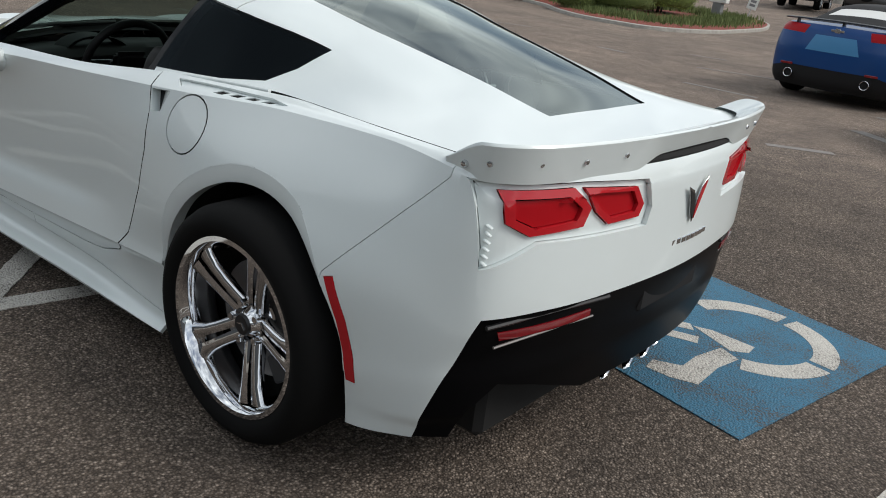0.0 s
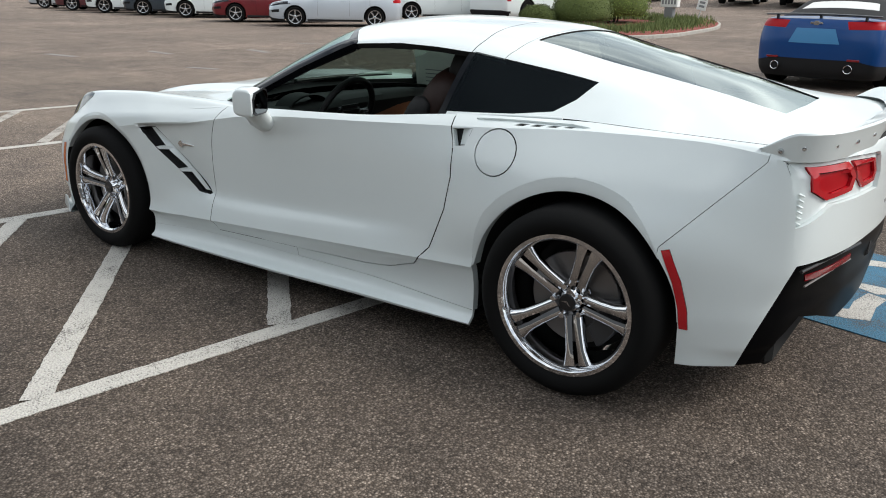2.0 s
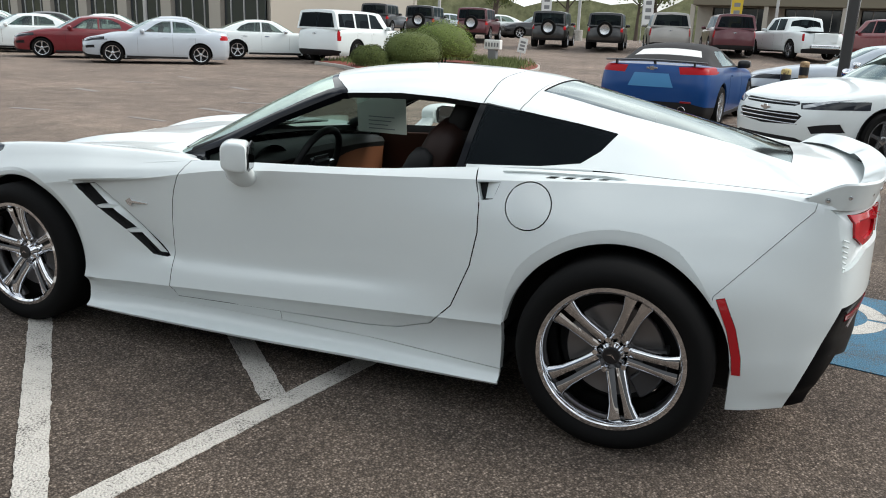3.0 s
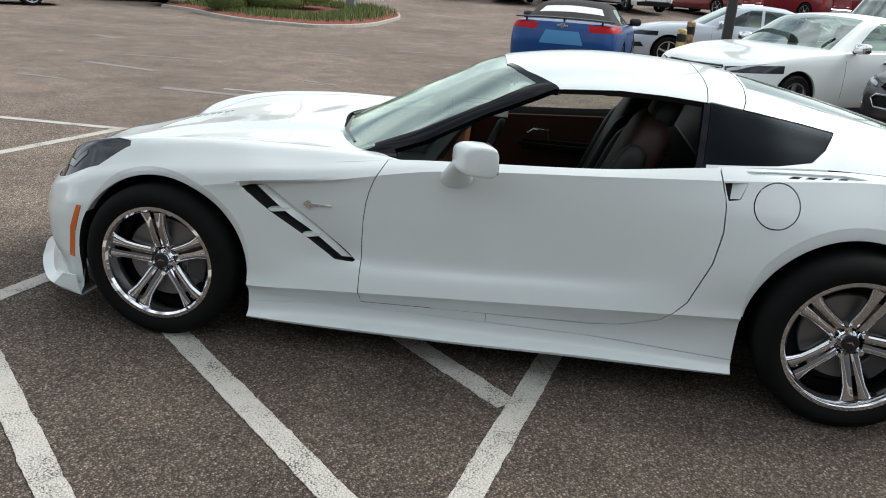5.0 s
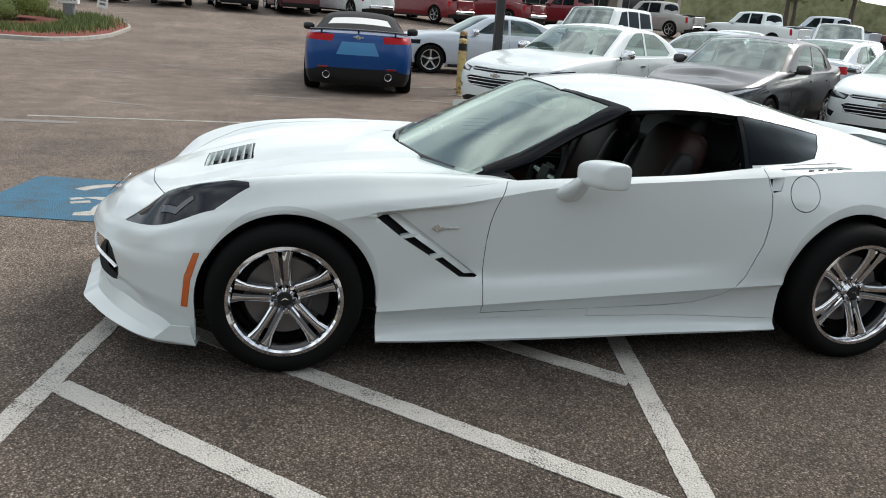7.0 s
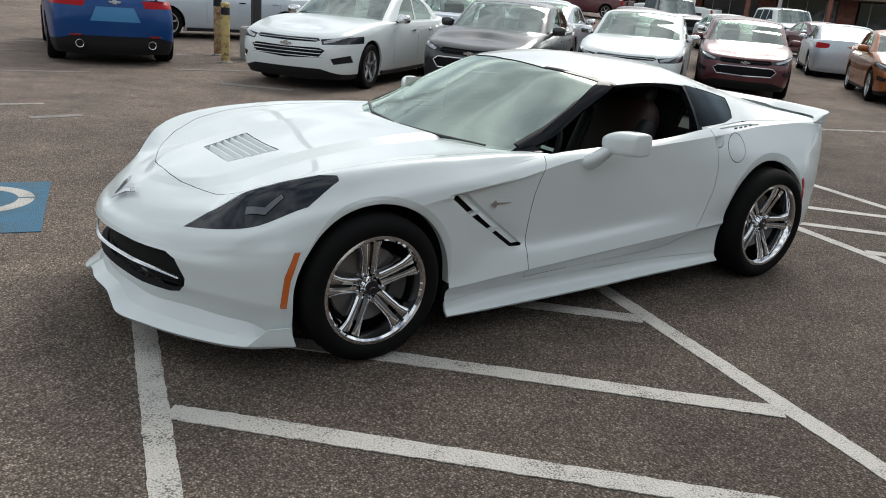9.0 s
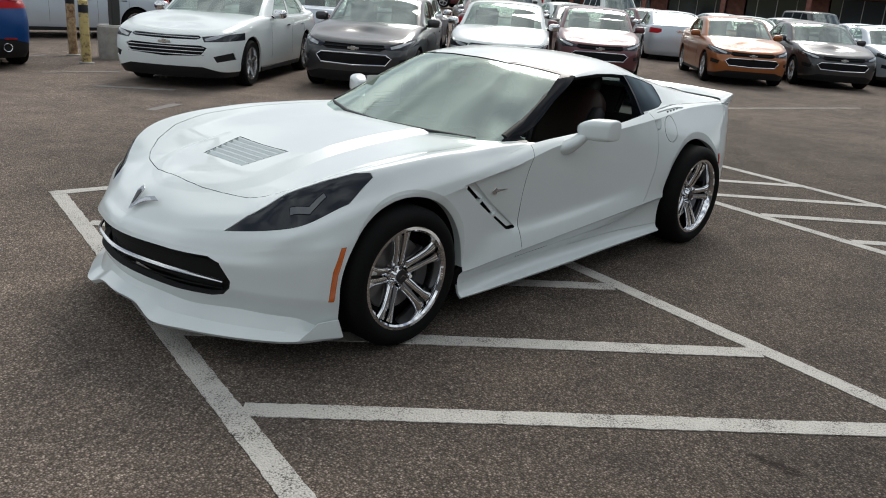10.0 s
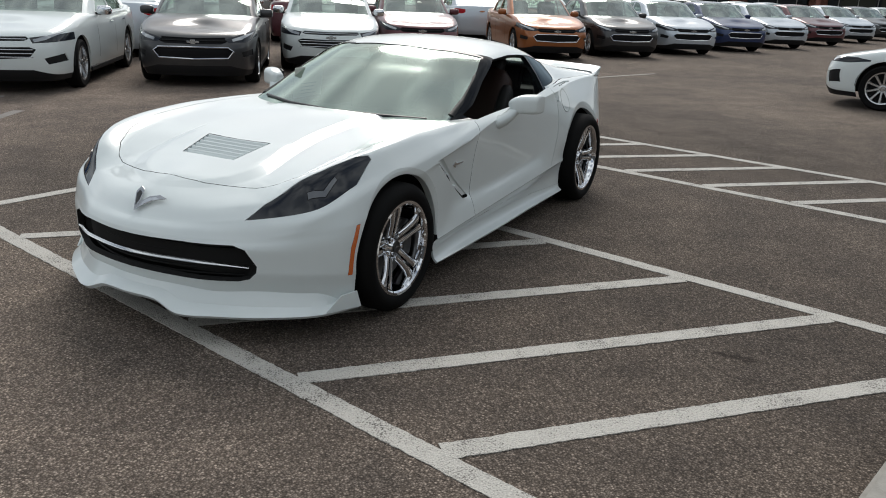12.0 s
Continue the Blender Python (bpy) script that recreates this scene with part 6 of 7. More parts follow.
PARK = Vector((-0.79, -0.61)).normalized()
cruze = put(road_car("sedan", "dark grey compact sedan with a chrome-ringed grille", CRUZE, "grey"), 5.87, 7.42, PARK)
malibu = put(road_car("sedan", "white mid-size sedan with slim dark headlights", MALIBU, "white"), 3.65, 8.72, PARK)
tagged(malibu, group="parked cars")
parked(malibu, 8.9, 7.2, PARK, "white", "white sedan half hidden behind the sports car", "parked cars")
for x, y, col, lab in ((12.1, 7.2, "maroon", "dusty maroon compact sedan"), (15.5, 5.5, "orange", "copper orange compact sedan"), (17.8, 4.35, "grey", "dark grey compact sedan"), (20.5, 3.4, "silver", "pale silver compact sedan"), (23.7, 2.5, "navy", "dark blue compact sedan"), (27.1, 1.6, "silver", "pale silver compact sedan"), (31.1, .65, "maroon", "maroon compact sedan down the row"), (35.5, -.26, "silver", "pale silver compact sedan"), (39.5, -1.3, "grey", "grey compact sedan down the row"), (44.0, -2.3, "white", "white compact sedan down the row")):
    parked(cruze, x, y, PARK, col, lab, "parked cars")
muscle = put(road_car("muscle_car", "white two-door muscle coupe with dark wheels", MUSCLE, "white"), 10.24, -4.4, Vector((0.15, 0.99)))
ROADSTER = dict(MUSCLE, soft_top=True, h=1.36, dark_mirror=True, tail=[(.40, .985), (.84, .995), (.93, .97), (.90, .885), (.44, .875)])
roadster = put(road_car("convertible_car", "bright blue convertible with a closed black canvas roof", ROADSTER, "blue"), .25, 11.97, Vector((0.12, 0.99)))


def blue_extras(car):
    """Tail wing on three stems and two round exhausts."""
    xr = 4.78 / 2
    wing = tube([(xr - .16 - .10 * (abs(y) / .8) ** 2, y, 1.075 - .02 * (abs(y) / .8) ** 2) for y in np.linspace(-.80, .80, 13)], .055, 10, None, .25)
    part("tail_wing", wing, SATIN_BLACK, car, "black tail wing")
    for y in (-.62, 0, .62):
        part("wing_stem", box((.07, .03, .08), (xr - .20, y, 1.03), .008, 1), SATIN_BLACK, car)
    for y in (-.52, .52):
        pipe = lathe([(.055, .10), (.062, 0), (.058, -.005), (.052, 0), (.05, .10)], 24, "y")
        part("exhaust_pipe", moved(pipe, Matrix.Translation((xr - .02, y, .33)) @ Matrix.Rotation(radians(90), 4, "Z")), CHROME, car, "round chrome exhaust tip")
        part("exhaust_hole", moved(lathe([(0, .02), (.051, .02)], 20, "y"), Matrix.Translation((xr - .02, y, .33)) @ Matrix.Rotation(radians(90), 4, "Z")), MATT_BLACK, car)
        part("reflector", box((.012, .17, .03), (xr - .035, y * 1.1, .455), .004, 1), DARK_RED_LENS, car)


blue_extras(roadster)
# cars behind the first row
parked(malibu, 3.66, 15.9, (-1, -.02), "silver", "silver sedan standing across behind the bollards", "parked cars")
for x, y, col, lab in ((8.2, 11.8, "silver", "silver sedan seen from behind"), (11.0, 12.2, "silver", "pale sedan in the second row"), (14.2, 12.0, "maroon", "maroon sedan in the second row"), (17.2, 11.2, "black", "black sedan in the second row"), (20.5, 10.0, "silver", "pale sedan in the second row"), (23.8, 9.0, "white", "white sedan in the second row"), (27.0, 8.4, "grey", "grey sedan in the second row"), (30.5, 7.4, "silver", "silver sedan in the second row")):
    parked(malibu, x, y, -PARK, col, lab, "parked cars")
# the far row on the other side of the lot
FAR = Vector((-0.74, -0.67))
for x, y, col, lab in ((-17.4, 18.2, "silver", "pale silver compact sedan at the row's end"), (-21.0, 18.7, "red", "red compact sedan in the far row"), (-25.1, 19.6, "white", "white compact sedan in the far row"), (-28.1, 19.7, "dark_blue", "slate blue compact sedan in the far row"), (-31.3, 19.9, "white", "white compact sedan in the far row"), (-34.6, 20.3, "maroon", "dark red compact sedan in the far row"), (-38.0, 20.8, "silver", "silver compact sedan in the far row")):
    parked(cruze, x, y, FAR, col, lab, "far row cars")
for x, y, col in ((-16.6, 23.6, "white"), (-21.5, 24.6, "silver"), (-25.5, 25.0, "white"), (-29.5, 25.5, "black"), (-34.0, 26.0, "white")):
    parked(malibu, x, y, (0.72, 0.69), col, "sedan parked nose to nose behind the far row", "far row cars")
suv = put(road_car("suv", "large white sport utility vehicle seen from behind", SUV, "white"), -13.3, 24.6, Vector((0.15, 0.99)))
jeep = put(road_car("off_roader", "black boxy off-road car with a spare wheel behind", JEEP, "black"), -9.3, 39.0, Vector((-0.12, 1.0)))


def spare(car, x, z):
    root = new("spare_wheel")
    root.parent = car
    part("tyre", moved(lathe([(.24, -.1), (.36, -.11), (.38, 0), (.36, .11), (.24, .1)], 28), Matrix.Translation((x, 0, z)) @ Matrix.Rotation(radians(90), 4, "Z")), RUBBER, root)
    part("rim", moved(lathe([(0, -.08), (.10, -.07), (.24, -.1)], 28), Matrix.Translation((x, 0, z)) @ Matrix.Rotation(radians(90), 4, "Z")), ALLOY, root)


spare(jeep, 2.16, .98)
for x, y, col in ((-6.4, 38.8, "black"), (-17.8, 42.0, "black"), (-14.2, 41.0, "maroon"), (-21.5, 43.5, "grey")):
    parked(jeep, x, y, (-.12, 1.0), col, "boxy off-road car with a spare wheel behind", "street row cars")


def pickup(label, colour):
    """A crew-cab pickup with an open bed, nose to -x."""
    spec = dict(SUV, l=5.85, wb=3.65, front_axle=-1.95, cowl=-1.35, screen_top=-.72, roof_end=.95, glass_end=1.10, tail_z=1.22, deck_z=1.15, h=1.88, category="pickup truck",
                windows=[[(-.72, 1.24), (-.48, 1.50), (-.30, 1.72), (.08, 1.76), (.08, 1.24)], [(.16, 1.24), (.16, 1.76), (.85, 1.74), (.88, 1.24)]], handles=(0, .8), joints=(-1.0, .12, .95), group="street row cars")
    car = road_car("pickup_truck", label, spec, colour)
    part("bed_floor", box((1.75, 1.5, .04), (1.95, 0, 1.185), .01, 1), TRIM_BLACK, car)
    part("rear_bumper", box((.14, 1.35, .16), (2.90, 0, .55), .03, 1), CHROME, car, "chrome rear bumper")
    part("tailgate", box((.05, 1.10, .40), (2.90, 0, .93), .015, 1), PAINTS[colour], car)
    return car


red_truck = put(pickup("red crew-cab pickup with chrome bumper", "red"), 6.4, 39.0, Vector((-0.55, 0.83)))
for x, y, h, col, lab in ((10.6, 40.0, (-.55, .83), "red", "red crew-cab pickup with chrome bumper"), (15.0, 40.5, (-.55, .83), "red", "red crew-cab pickup with chrome bumper"), (2.4, 38.8, (-.45, .9), "white", "white crew-cab pickup seen from behind"), (20.0, 40.0, (-.5, .85), "tan", "beige crew-cab pickup seen from behind"), (24.0, 36.0, (-.4, .9), "white", "white crew-cab pickup in the distance"), (29.0, 37.0, (-.4, .9), "silver", "silver crew-cab pickup in the distance"), (34.0, 35.0, (-.4, .9), "maroon", "dark red crew-cab pickup in the distance"), (40.0, 33.0, (-.4, .9), "white", "white crew-cab pickup in the distance")):
    parked(red_truck, x, y, h, col, lab, "street row cars")
for x, y, h, col, lab in ((-3.5, 39.0, (-.2, 1), "tan", "silver-tan sport utility vehicle seen from behind"), (-.6, 39.0, (-.2, 1), "maroon", "maroon sport utility vehicle seen from behind"), (9.0, 21.5, (-.75, -.66), "white", "white van-like utility vehicle behind the row"), (20.0, 24.0, (-.6, -.8), "white", "large sport utility vehicle in the distance"), (27.0, 22.0, (-.6, -.8), "black", "large sport utility vehicle in the distance"), (33.0, 20.0, (-.6, -.8), "white", "large sport utility vehicle in the distance"), (45.0, 14.0, (-.6, -.8), "grey", "large sport utility vehicle in the distance")):
    parked(suv, x, y, h, col, lab, "street row cars")
for x, y, col in ((-12.5, 47.0, "grey"), (-16.0, 48.0, "white"), (-20.0, 49.0, "silver"), (13.0, 19.5, "white"), (16.5, 18.5, "silver"), (20.0, 17.5, "grey"), (24.0, 16.5, "white"), (28.0, 15.0, "maroon"), (32.0, 13.5, "silver"), (36.0, 12.0, "white"), (34.0, 7.0, "silver"), (38.0, 6.0, "black"), (42.0, 4.5, "white"), (46.0, 3.5, "silver")):
    parked(malibu, x, y, (-.6, -.8) if x > 0 else (-.8, -.6), col, "parked sedan in the distance", "distant cars")


# ---------------------------------------------------------------- planting, street furniture and distance
CONCRETE = material("concrete", (0.36, 0.34, 0.31), 0.85)
n_c, l_c, b_c = nodes_of(CONCRETE)
l_c.new(ramp(CONCRETE, noise_node(CONCRETE, 7.0, 6.0, 0.65).outputs["Fac"], (0.25, (0.24, 0.225, 0.20)), (0.75, (0.44, 0.42, 0.38))), b_c.inputs["Base Color"])
bumped(CONCRETE, noise_node(CONCRETE, 120.0, 3.0).outputs["Fac"], 0.5, 0.003)
MULCH = material("red_mulch", (0.20, 0.045, 0.03), 0.9)
n_c, l_c, b_c = nodes_of(MULCH)
l_c.new(ramp(MULCH, noise_node(MULCH, 28.0, 4.0, 0.7).outputs["Fac"], (0.3, (0.10, 0.02, 0.014)), (0.7, (0.30, 0.075, 0.05))), b_c.inputs["Base Color"])
bumped(MULCH, noise_node(MULCH, 40.0, 4.0).outputs["Fac"], 1.0, 0.03)


def leaf_material(name, dark, light):
    m = material(name, light, 0.85)
    n, l, b = nodes_of(m)
    geo = n.new("ShaderNodeNewGeometry")
    l.new(ramp(m, geo.outputs["Random Per Island"], (0.0, dark), (1.0, light)), b.inputs["Base Color"])
    b.inputs["Subsurface Weight"].default_value = 0.0
    return m


SHRUB_LEAF = leaf_material("shrub_leaf", (0.030, 0.050, 0.010), (0.11, 0.14, 0.028))
BRIGHT_LEAF = leaf_material("bright_shrub_leaf", (0.06, 0.11, 0.015), (0.20, 0.27, 0.045))
TREE_LEAF = leaf_material("spring_leaf", (0.06, 0.08, 0.025), (0.17, 0.20, 0.07))
GRASS_BLADE = leaf_material("grass_blade", (0.055, 0.085, 0.02), (0.17, 0.21, 0.07))
BARK = material("bark", (0.09, 0.07, 0.055), 0.9)
bumped(BARK, noise_node(BARK, 14.0, 5.0).outputs["Fac"], 0.8, 0.02)
YELLOW = material("worn_yellow_paint", (0.55, 0.40, 0.10), 0.6)
n_c, l_c, b_c = nodes_of(YELLOW)
l_c.new(ramp(YELLOW, noise_node(YELLOW, 9.0, 6.0, 0.7).outputs["Fac"], (0.38, (0.16, 0.10, 0.06)), (0.5, (0.55, 0.43, 0.17)), (0.8, (0.62, 0.50, 0.22))), b_c.inputs["Base Color"])
RUST = material("rusty_paint", (0.30, 0.18, 0.10), 0.8)
n_c, l_c, b_c = nodes_of(RUST)
l_c.new(ramp(RUST, noise_node(RUST, 11.0, 6.0, 0.7).outputs["Fac"], (0.35, (0.14, 0.06, 0.03)), (0.6, (0.48, 0.34, 0.18))), b_c.inputs["Base Color"])
DARK_STEEL = material("dark_painted_steel", (0.028, 0.026, 0.025), 0.5)
PALE_STEEL = material("pale_steel", (0.42, 0.42, 0.41), 0.5)
SIGN_WHITE = material("sign_white", (0.72, 0.72, 0.70), 0.5)
SIGN_GREY = material("sign_grey", (0.20, 0.205, 0.21), 0.6)


def leaves(count, place, size, seed):
    """Small leaf blades; place(rng) gives a point and the way out."""
    rng = random.Random(seed)
    bm = bmesh.new()
    for _ in range(count):
        p, out = place(rng)
        out = (out + Vector((rng.uniform(-1, 1), rng.uniform(-1, 1), rng.uniform(-.6, 1))) * .9).normalized()
        u = out.cross(Vector((rng.uniform(-1, 1), rng.uniform(-1, 1), rng.uniform(-1, 1)))).normalized()
        s = size * rng.uniform(.6, 1.3)
        w = out.cross(u).normalized()
        a, b, c, d = (p - u * s * .32, p + w * s * .5 * .4 + out * s * .1, p + u * s * .32, p - w * s * .5)
        bm.faces.new([bm.verts.new(v) for v in (a, b, c, d)])
    return bm


def shrub(x, y, wide, tall, leaf, label, seed):
    z0 = rise(y) + .10
    root = thing("shrub", label, "shrub", "island shrubs", at=(x, y, z0))

    def skin(d):
        k = 1 + .10 * noise.noise(d * 2.1 + Vector((seed, 0, 0))) + .05 * noise.noise(d * 6 + Vector((0, seed, 0)))
        flat = max(-.35, d.z)
        return Vector((d.x * wide / 2 * k, d.y * wide / 2 * k, tall * .40 + flat * tall * .60 * k))

    core = bmesh.new()
    bmesh.ops.create_icosphere(core, subdivisions=3, radius=1.0)
    for v in core.verts:
        v.co = skin(v.co.normalized()) * .93
    part("inner_growth", core, SHRUB_LEAF, root, "", 0)

    def place(rng):
        d = Vector((rng.gauss(0, 1), rng.gauss(0, 1), rng.gauss(.15, 1))).normalized()
        return skin(d) * rng.uniform(.93, 1.03), d

    tagged(part("foliage", leaves(8500, place, .05, seed), leaf, root, "", 0), kind="stuff")
    for k in range(4):
        a = k * 1.7
        part("stem", tube([(.1 * math.cos(a), .1 * math.sin(a), -.12), (.25 * math.cos(a), .25 * math.sin(a), tall * .4)], .03, 6), BARK, root)


ISLAND = ((-13.6, 21.9), (-12.3, 21.2), (-10.6, 19.6), (-8.9, 18.6), (-7.3, 18.4), (-6.4, 19.4), (-6.0, 21.5), (-6.0, 24.0), (-6.4, 26.2), (-7.6, 28.4), (-9.6, 29.4), (-11.6, 28.6), (-12.8, 26.0))


def island():
    """A planted island: a low curb, red mulch along its edge, grass in the middle."""
    c = Vector((sum(p[0] for p in ISLAND) / len(ISLAND), sum(p[1] for p in ISLAND) / len(ISLAND)))
    pts = np.array([(*p, 0) for p in ISLAND + ISLAND[:1]])
    edge = smooth_rows(pts[None], 80)[0][:-1]

    def ring(scale, dz):
        return [(c.x + (x - c.x) * scale, c.y + (y - c.y) * scale, rise(c.y + (y - c.y) * scale) + dz) for x, y, _ in edge]

    def band(name, levels, mat, label, kind="structure"):
        bm = bmesh.new()
        rows = [[bm.verts.new(p) for p in ring(*lv)] for lv in levels]
        for p, q in zip(rows, rows[1:]):
            for i in range(len(p)):
                bm.faces.new((p[i], p[(i + 1) % len(p)], q[(i + 1) % len(p)], q[i]))
        if levels[-1][0] < .8:
            bm.faces.new(rows[-1])
        bmesh.ops.recalc_face_normals(bm, faces=bm.faces)
        return single(name, bm, mat, label, "planting" if mat is not CONCRETE else "kerb", kind=kind)

    band("island_kerb", ((1.0, 0), (.998, .09), (.985, .11), (.975, .10)), CONCRETE, "low concrete kerb round the planted island")
    band("mulch_bed", ((.977, .10), (.95, .13), (.86, .15), (.70, .14)), MULCH, "red bark mulch round the shrubs")
    bm = bmesh.new()
    rng = random.Random(5)
    for _ in range(14000):
        k = rng.randrange(len(edge))
        s = rng.uniform(.35, .90) ** .8
        x, y = c.x + (edge[k][0] - c.x) * s + rng.uniform(-.2, .2), c.y + (edge[k][1] - c.y) * s + rng.uniform(-.2, .2)
        if s > .80 and rng.random() < .7:
            continue
        h, a = rng.uniform(.10, .26), rng.uniform(0, 6.28)
        dx, dy = .018 * math.cos(a), .018 * math.sin(a)
        z = rise(y) + .12
        bm.faces.new([bm.verts.new(v) for v in ((x - dx, y - dy, z), (x + dx, y + dy, z), (x + rng.uniform(-.08, .08), y + rng.uniform(-.08, .08), z + h))])
    single("grass", bm, GRASS_BLADE, "patchy ground-cover grass on the island", "grass", kind="stuff", sharp=0)


island()
shrub(-10.75, 20.75, 1.25, .72, SHRUB_LEAF, "small clipped dark green shrub on mulch", 1)
shrub(-9.75, 21.9, 2.1, 1.25, SHRUB_LEAF, "broad clipped dark green shrub on mulch", 2)
shrub(-9.6, 24.2, 2.4, 1.55, BRIGHT_LEAF, "large rounded bright green shrub", 3)


def yard_sign(x, y):
    z = rise(y) + .10
    root = thing("box_sign", "white box sign on a short grey post", "sign", at=(x, y, z))
    part("post", box((.34, .22, .55), (0, 0, .27), .02, 1), SIGN_GREY, root, "grey post")
    part("sign_box", box((.66, .24, .36), (0, 0, .70), .02, 1), SIGN_WHITE, root, "white sign box")
    for k in range(5):
        part("text_bar", box((.07, .006, .15), (-.24 + .12 * k, -.123, .70)), SIGN_GREY, root)
    root.rotation_euler = (0, 0, radians(-8))
    board = thing("small_board", "small leaning white board with dark print", "sign", at=(x + .85, y + .6, z))
    part("board", moved(box((.34, .02, .55), (0, 0, .72), .004, 1), Matrix.Rotation(radians(10), 4, "Y")), SIGN_WHITE, board)
    for k in range(3):
        part("text_bar", moved(box((.20, .004, .08), (0, -.013, .58 + .13 * k)), Matrix.Rotation(radians(10), 4, "Y")), SIGN_GREY, board)
    part("stake", moved(box((.03, .03, .46), (0, 0, .23)), Matrix.Rotation(radians(10), 4, "Y")), PALE_STEEL, board)


yard_sign(-8.2, 25.9)


def bollard(x, y, mat, label, tall):
    root = thing("bollard", label, "bollard", "bollards", at=(x, y, 0))
    part("pipe", lathe([(.078, 0), (.076, .1), (.076, tall - .02), (.06, tall), (0, tall + .01)], 20, "z"), mat, root)
    part("base_ring", lathe([(.12, 0), (.12, .02), (.08, .03)], 20, "z"), CONCRETE, root)
    part("scuff", lathe([(.0775, tall * .80), (.0780, tall * .83), (.0775, tall * .92)], 20, "z"), SATIN_BLACK, root, "black tape scuff")


bollard(1.93, 10.35, YELLOW, "yellow steel bollard with peeling paint", 1.02)
bollard(2.22, 11.6, RUST, "rusty pale steel bollard", 1.12)


def lamp_pole(x, y, mat, tall, base=.55, label="dark square light pole on a concrete base"):
    root = thing("light_pole", label, "light pole", "light poles", at=(x, y, rise(y)))
    part("concrete_base", lathe([(.30, 0), (.30, base), (.27, base + .03), (0, base + .03)], 24, "z"), CONCRETE, root)
    part("shaft", box((.16, .16, tall), (0, 0, base + tall / 2), .02, 1), mat, root)
    part("arm", box((1.6, .07, .07), (0, 0, base + tall - .1), .01, 1), mat, root)
    for s in (-1, 1):
        part("lamp_head", box((.6, .35, .12), (s * .95, 0, base + tall - .12), .03, 1), mat, root)


lamp_pole(2.78, 11.1, DARK_STEEL, 7.0)
for x, y in ((-18.0, 44.0), (-9.5, 45.5), (1.5, 46.0), (20.0, 45.0), (38.0, 24.0), (-34.0, 36.0)):
    lamp_pole(x, y, PALE_STEEL, 8.5, .6, "pale steel light pole in the distance")
KERB_WAY = Vector((0.969, -0.246, 0))


def kerb():
    root = thing("kerb", "low concrete kerb at the edge of the bays", "kerb", kind="structure")
    p = Vector((-2.35, -2.93, 0))
    for k in range(6):
        b = box((1.48, .55, .15), (.75, -.29, .075), .02, 2)
        moved(b, Matrix.Translation(p + KERB_WAY * 1.5 * k) @ Matrix.Rotation(math.atan2(KERB_WAY.y, KERB_WAY.x), 4, "Z"))
        part("kerb_stone", b, CONCRETE, root)


kerb()


def banner(x, y, colour, tall=4.2):
    z = rise(y)
    root = thing("feather_banner", "tall feather banner on a thin pole", "banner", "banners", at=(x, y, z))
    part("pole", tube([(0, 0, 0), (0, 0, tall * .8), (.25, 0, tall)], .02, 6), PALE_STEEL, root)
    part("flag", plate([(.02, 1.0), (.62, 1.2), (.66, tall * .85), (.50, tall * .96), (.25, tall), (.02, tall * .85)], .01, "xz", 0), colour, root)
    for k in range(5):
        part("text_bar", box((.34, .004, .22), (.33, -.004, 1.5 + .42 * k)), SIGN_GREY, root)


BANNER_YELLOW = material("banner_yellow", (0.60, 0.42, 0.03), 0.6)
for x, y, mat in ((-12.0, 46.0, SIGN_WHITE), (-6.0, 47.0, SIGN_WHITE), (-1.0, 47.0, BANNER_YELLOW), (5.0, 46.5, SIGN_WHITE), (34.0, 27.0, SIGN_WHITE)):
    banner(x, y, mat)

STUCCO = material("beige_stucco", (0.38, 0.35, 0.30), 0.9)
bumped(STUCCO, noise_node(STUCCO, 30.0, 4.0).outputs["Fac"], 0.3, 0.01)
ROOF_BROWN = material("olive_brown_canopy", (0.16, 0.14, 0.10), 0.8)
BRICK_RED = material("red_brown_brick", (0.20, 0.085, 0.065), 0.9)
n_c, l_c, b_c = nodes_of(BRICK_RED)
l_c.new(ramp(BRICK_RED, noise_node(BRICK_RED, 3.0, 6.0).outputs["Fac"], (0.3, (0.14, 0.055, 0.042)), (0.7, (0.25, 0.11, 0.085))), b_c.inputs["Base Color"])
SHOP_GLASS = material("shop_glass", (0.03, 0.036, 0.04), 0.06)
GREY_PANEL = material("grey_metal_panel", (0.33, 0.33, 0.32), 0.5, 0.3)


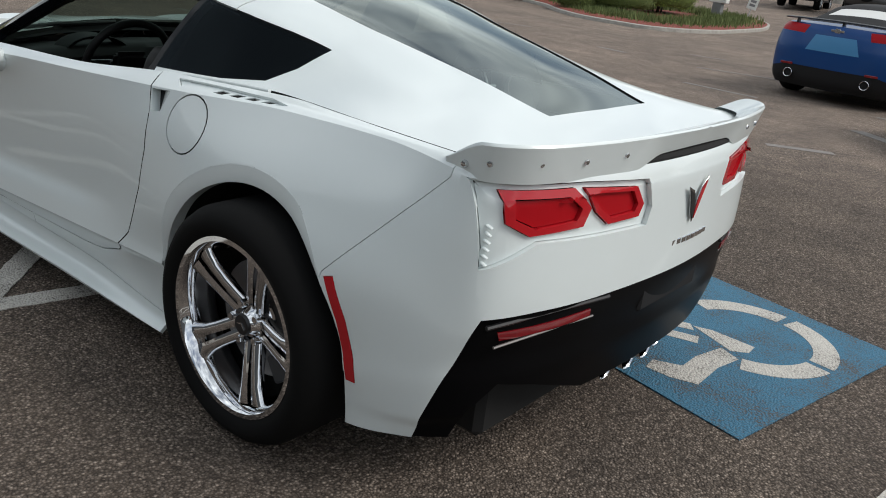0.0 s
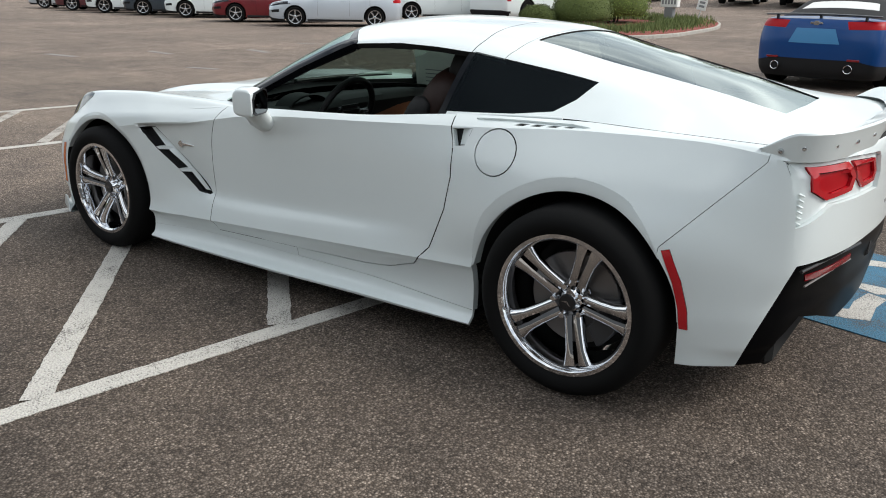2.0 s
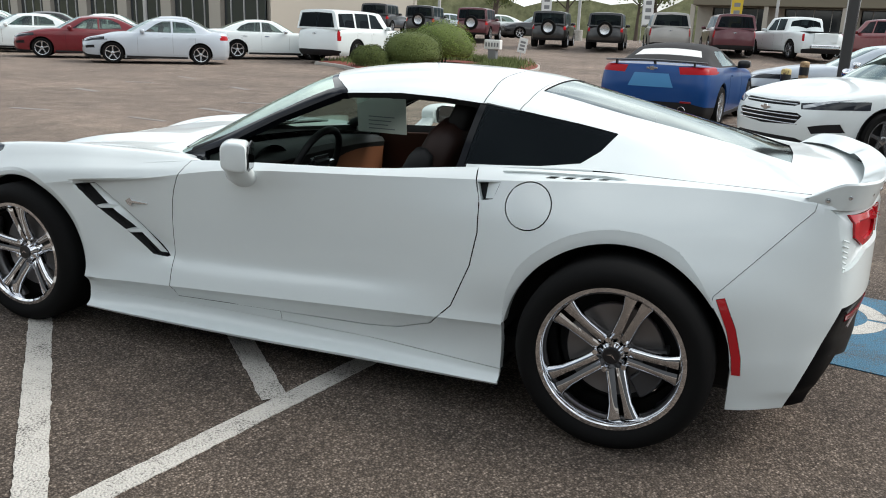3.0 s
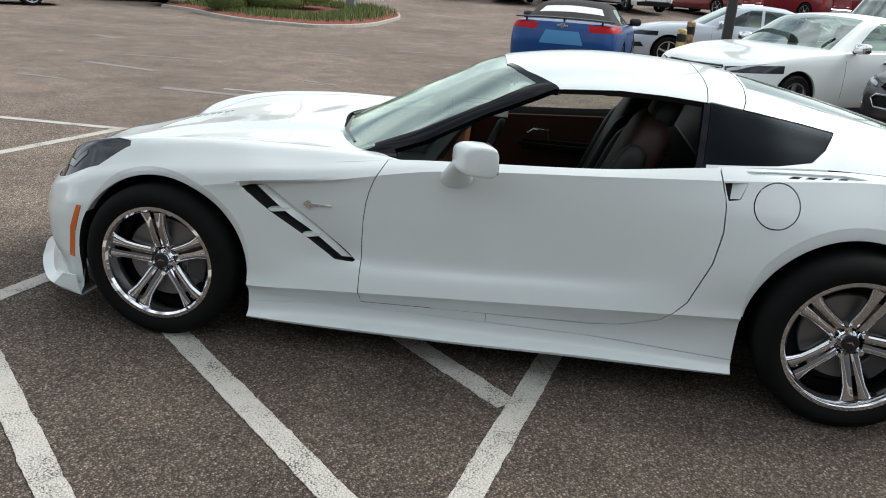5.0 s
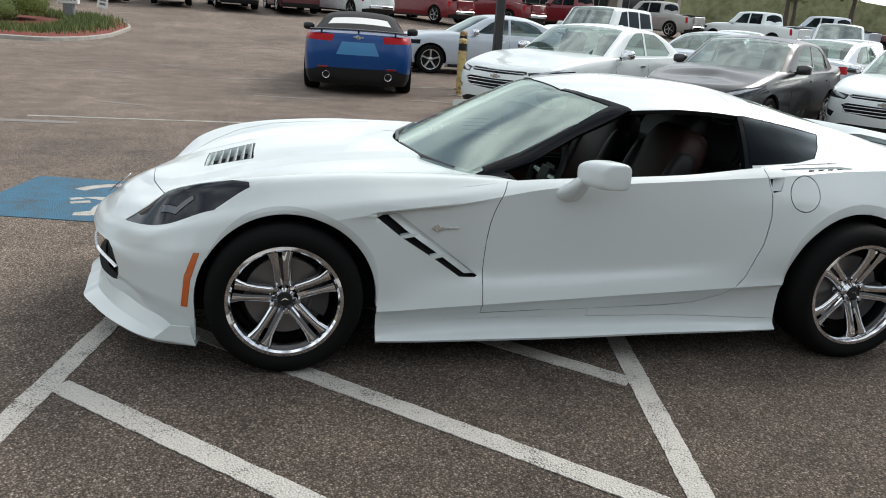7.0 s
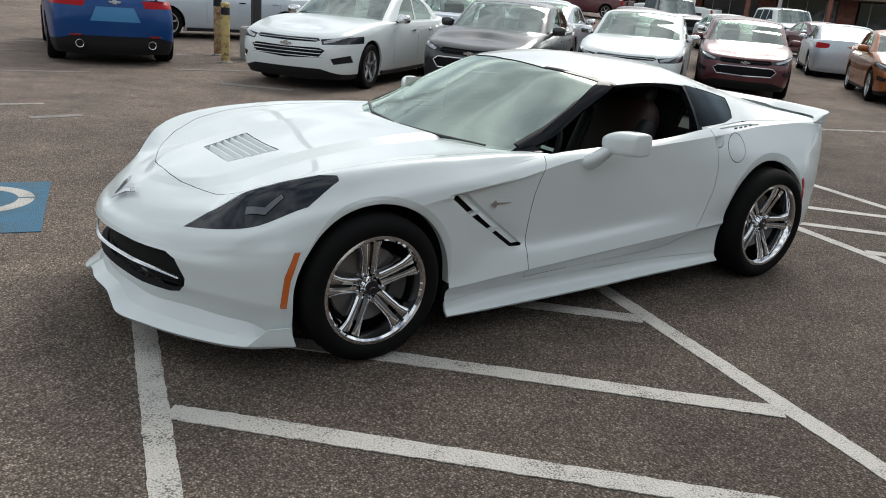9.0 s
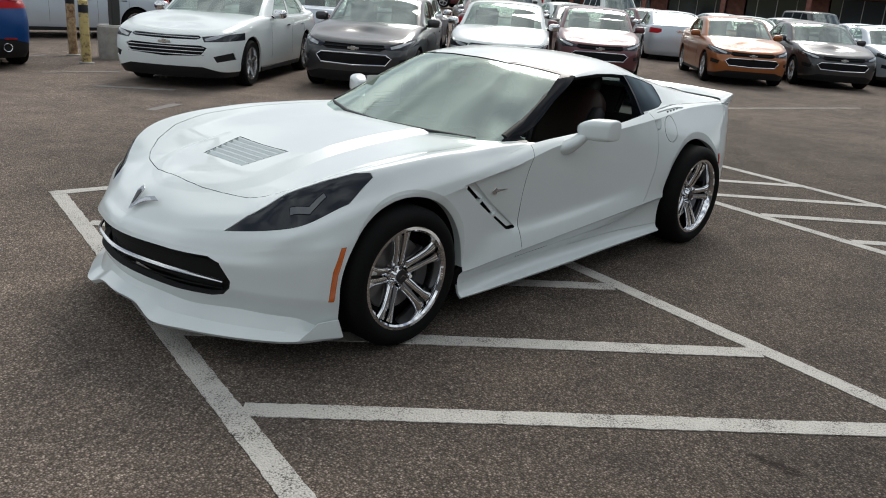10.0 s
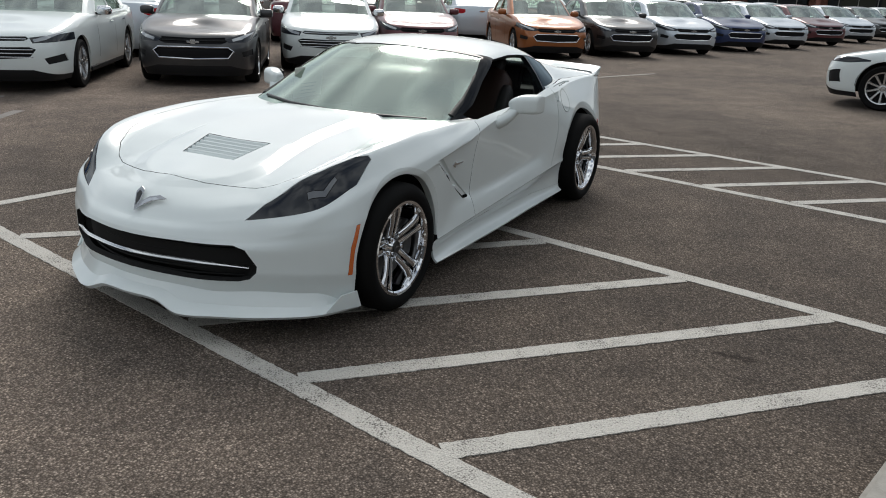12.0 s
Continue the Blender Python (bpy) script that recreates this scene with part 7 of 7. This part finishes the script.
def long_building(name, label, at, turn, length, height, wall, band, bays, canopy=True, kind_glass=SHOP_GLASS):
    """A low commercial building: wall, roof band, canopy on posts, and a row of shop windows."""
    root = thing(name, label, "building", at=at)
    root.rotation_euler = (0, 0, radians(turn))
    step = length / bays
    for k in range(bays):
        x = -length / 2 + step * (k + .5)
        part("wall", box((step * .22, .5, height), (x - step * .39, 0, height / 2)), wall, root)
        part("lintel", box((step * .78, .5, height - 3.1), (x + step * .11, 0, 3.1 + (height - 3.1) / 2)), wall, root)
        w = part("window", box((step * .74, .06, 2.9), (x + step * .11, .05, 1.6)), kind_glass, root, "dark shop window")
        for s in (-.24, 0, .24):
            part("mullion", box((.06, .08, 2.9), (x + step * (.11 + s), .0, 1.6)), PALE_STEEL, w)
    part("back_wall", box((length, .3, height), (0, 14, height / 2)), wall, root)
    for s in (-1, 1):
        part("end_wall", box((.3, 13.4, height), (s * (length / 2 - .15), 7.05, height / 2)), wall, root)
    part("roof", box((length, 14.5, .3), (0, 7, height + .12)), band, root)
    part("parapet", box((length + .4, .6, .9), (0, -.1, height + .1), .03, 1), band, root)
    if canopy:
        part("canopy", box((length, 3.0, .7), (0, -1.7, 3.5), .03, 1), band, root)
        for k in range(bays + 1):
            part("post", box((.35, .35, 3.2), (-length / 2 + step * k, -2.9, 1.6)), wall, root)


long_building("shopping_arcade", "long low shopping arcade with a brown canopy", (15, 70, rise(70)), -3, 40, 5.2, STUCCO, ROOF_BROWN, 7)
long_building("showroom", "beige dealership showroom with a dark glass front", (-47.3, 42.3, rise(37)), -14, 44, 5.5, STUCCO, GREY_PANEL, 9, False)
long_building("brick_building", "red-brown brick shop building with a flat roof", (66, 19, 0), -72, 70, 6.5, BRICK_RED, ROOF_BROWN, 11)


DARK_WALL = material("dark_wall_panel", (0.055, 0.06, 0.065), 0.6)
bumped(DARK_WALL, noise_node(DARK_WALL, 20.0, 4.0).outputs["Fac"], 0.3, 0.01)
# unseen wall added behind the walk: blocks low sky, darkens the car's near side
long_wall = box((90, .5, 6.4), (0, -15.5, 3.2), .02, 1)
single("wall_south", long_wall, DARK_WALL, "unseen plain dark wall added to shade the car's near side", "wall", kind="structure")


def tree(label, seed, tall, spread):
    rng = random.Random(seed)
    root = thing("tree", label, "tree", "distant trees")
    part("trunk", tube([(0, 0, 0), (.1, .05, tall * .25), (-.1, .1, tall * .5), (.05, 0, tall * .8)], .22, 8, (1.3, .9, .65, .25)), BARK, root)
    tips = []
    for k in range(9):
        a, h = k * 2.4 + rng.uniform(-.3, .3), tall * rng.uniform(.30, .62)
        r = spread * rng.uniform(.5, 1.0)
        tip = Vector((r * math.cos(a), r * math.sin(a), h + tall * rng.uniform(.12, .34)))
        part("limb", tube([(0, 0, h), tuple(tip * .5 + Vector((0, 0, h * .5 + .2))), tuple(tip)], .09, 6, (1, .7, .3)), BARK, root)
        tips += [tip, tip * .6 + Vector((0, 0, h * .42))]
    tips.append(Vector((0, 0, tall * .93)))

    def place(r):
        t = r.choice(tips)
        d = Vector((r.gauss(0, 1), r.gauss(0, 1), r.gauss(0, .8))).normalized()
        return t + d * spread * .36 * r.uniform(.2, 1.0) ** .6, d

    tagged(part("crown", leaves(3200, place, .34, seed), TREE_LEAF, root, "", 0), kind="stuff")
    return root


trees = [tree("tall tree in pale spring leaf", s, 9.0 + s, 3.4) for s in (0, 1, 2)]
spots = [(-62, 82), (-50, 86), (-40, 84), (-29, 87), (-20, 85), (-11, 88), (-4, 92), (50, 62), (56, 55), (61, 49), (46, 66), (70, 44), (-70, 70), (78, 36), (40, 88), (25, 90), (-55, 98), (-33, 100), (-15, 102), (55, 78), (66, 66), (75, 58)]
for k, (x, y) in enumerate(spots):
    m = Matrix.Translation((x, y, rise(y))) @ Matrix.Rotation(k * 1.3, 4, "Z")
    if k < 3:
        trees[k].matrix_world = m
    else:
        copy_thing(trees[k % 3], m)


def backdrop():
    """A low wooded rise all round the horizon."""
    bm = bmesh.new()
    rows = []
    for k in range(240):
        a = 2 * math.pi * k / 240
        r = 170 + 14 * noise.noise((math.cos(a) * 3, math.sin(a) * 3, 0))
        h = 9 + 4 * noise.noise((math.cos(a) * 9, math.sin(a) * 9, 2)) + 2.5 * noise.noise((math.cos(a) * 40, math.sin(a) * 40, 5))
        rows.append([bm.verts.new((r * math.cos(a), r * math.sin(a), z)) for z in (-1, h * .6, h)])
    for k in range(240):
        p, q = rows[k], rows[(k + 1) % 240]
        for i in range(2):
            bm.faces.new((p[i], q[i], q[i + 1], p[i + 1]))
    m = material("distant_woods", (0.11, 0.12, 0.06), 1.0)
    n, l, b = nodes_of(m)
    l.new(ramp(m, noise_node(m, .5, 8.0, .7).outputs["Fac"], (0.3, (0.10, 0.11, 0.055)), (0.7, (0.30, 0.31, 0.17))), b.inputs["Base Color"])
    single("backdrop", bm, m, "distant wooded rise in pale spring green", "woods", kind="structure", sharp=0)


backdrop()
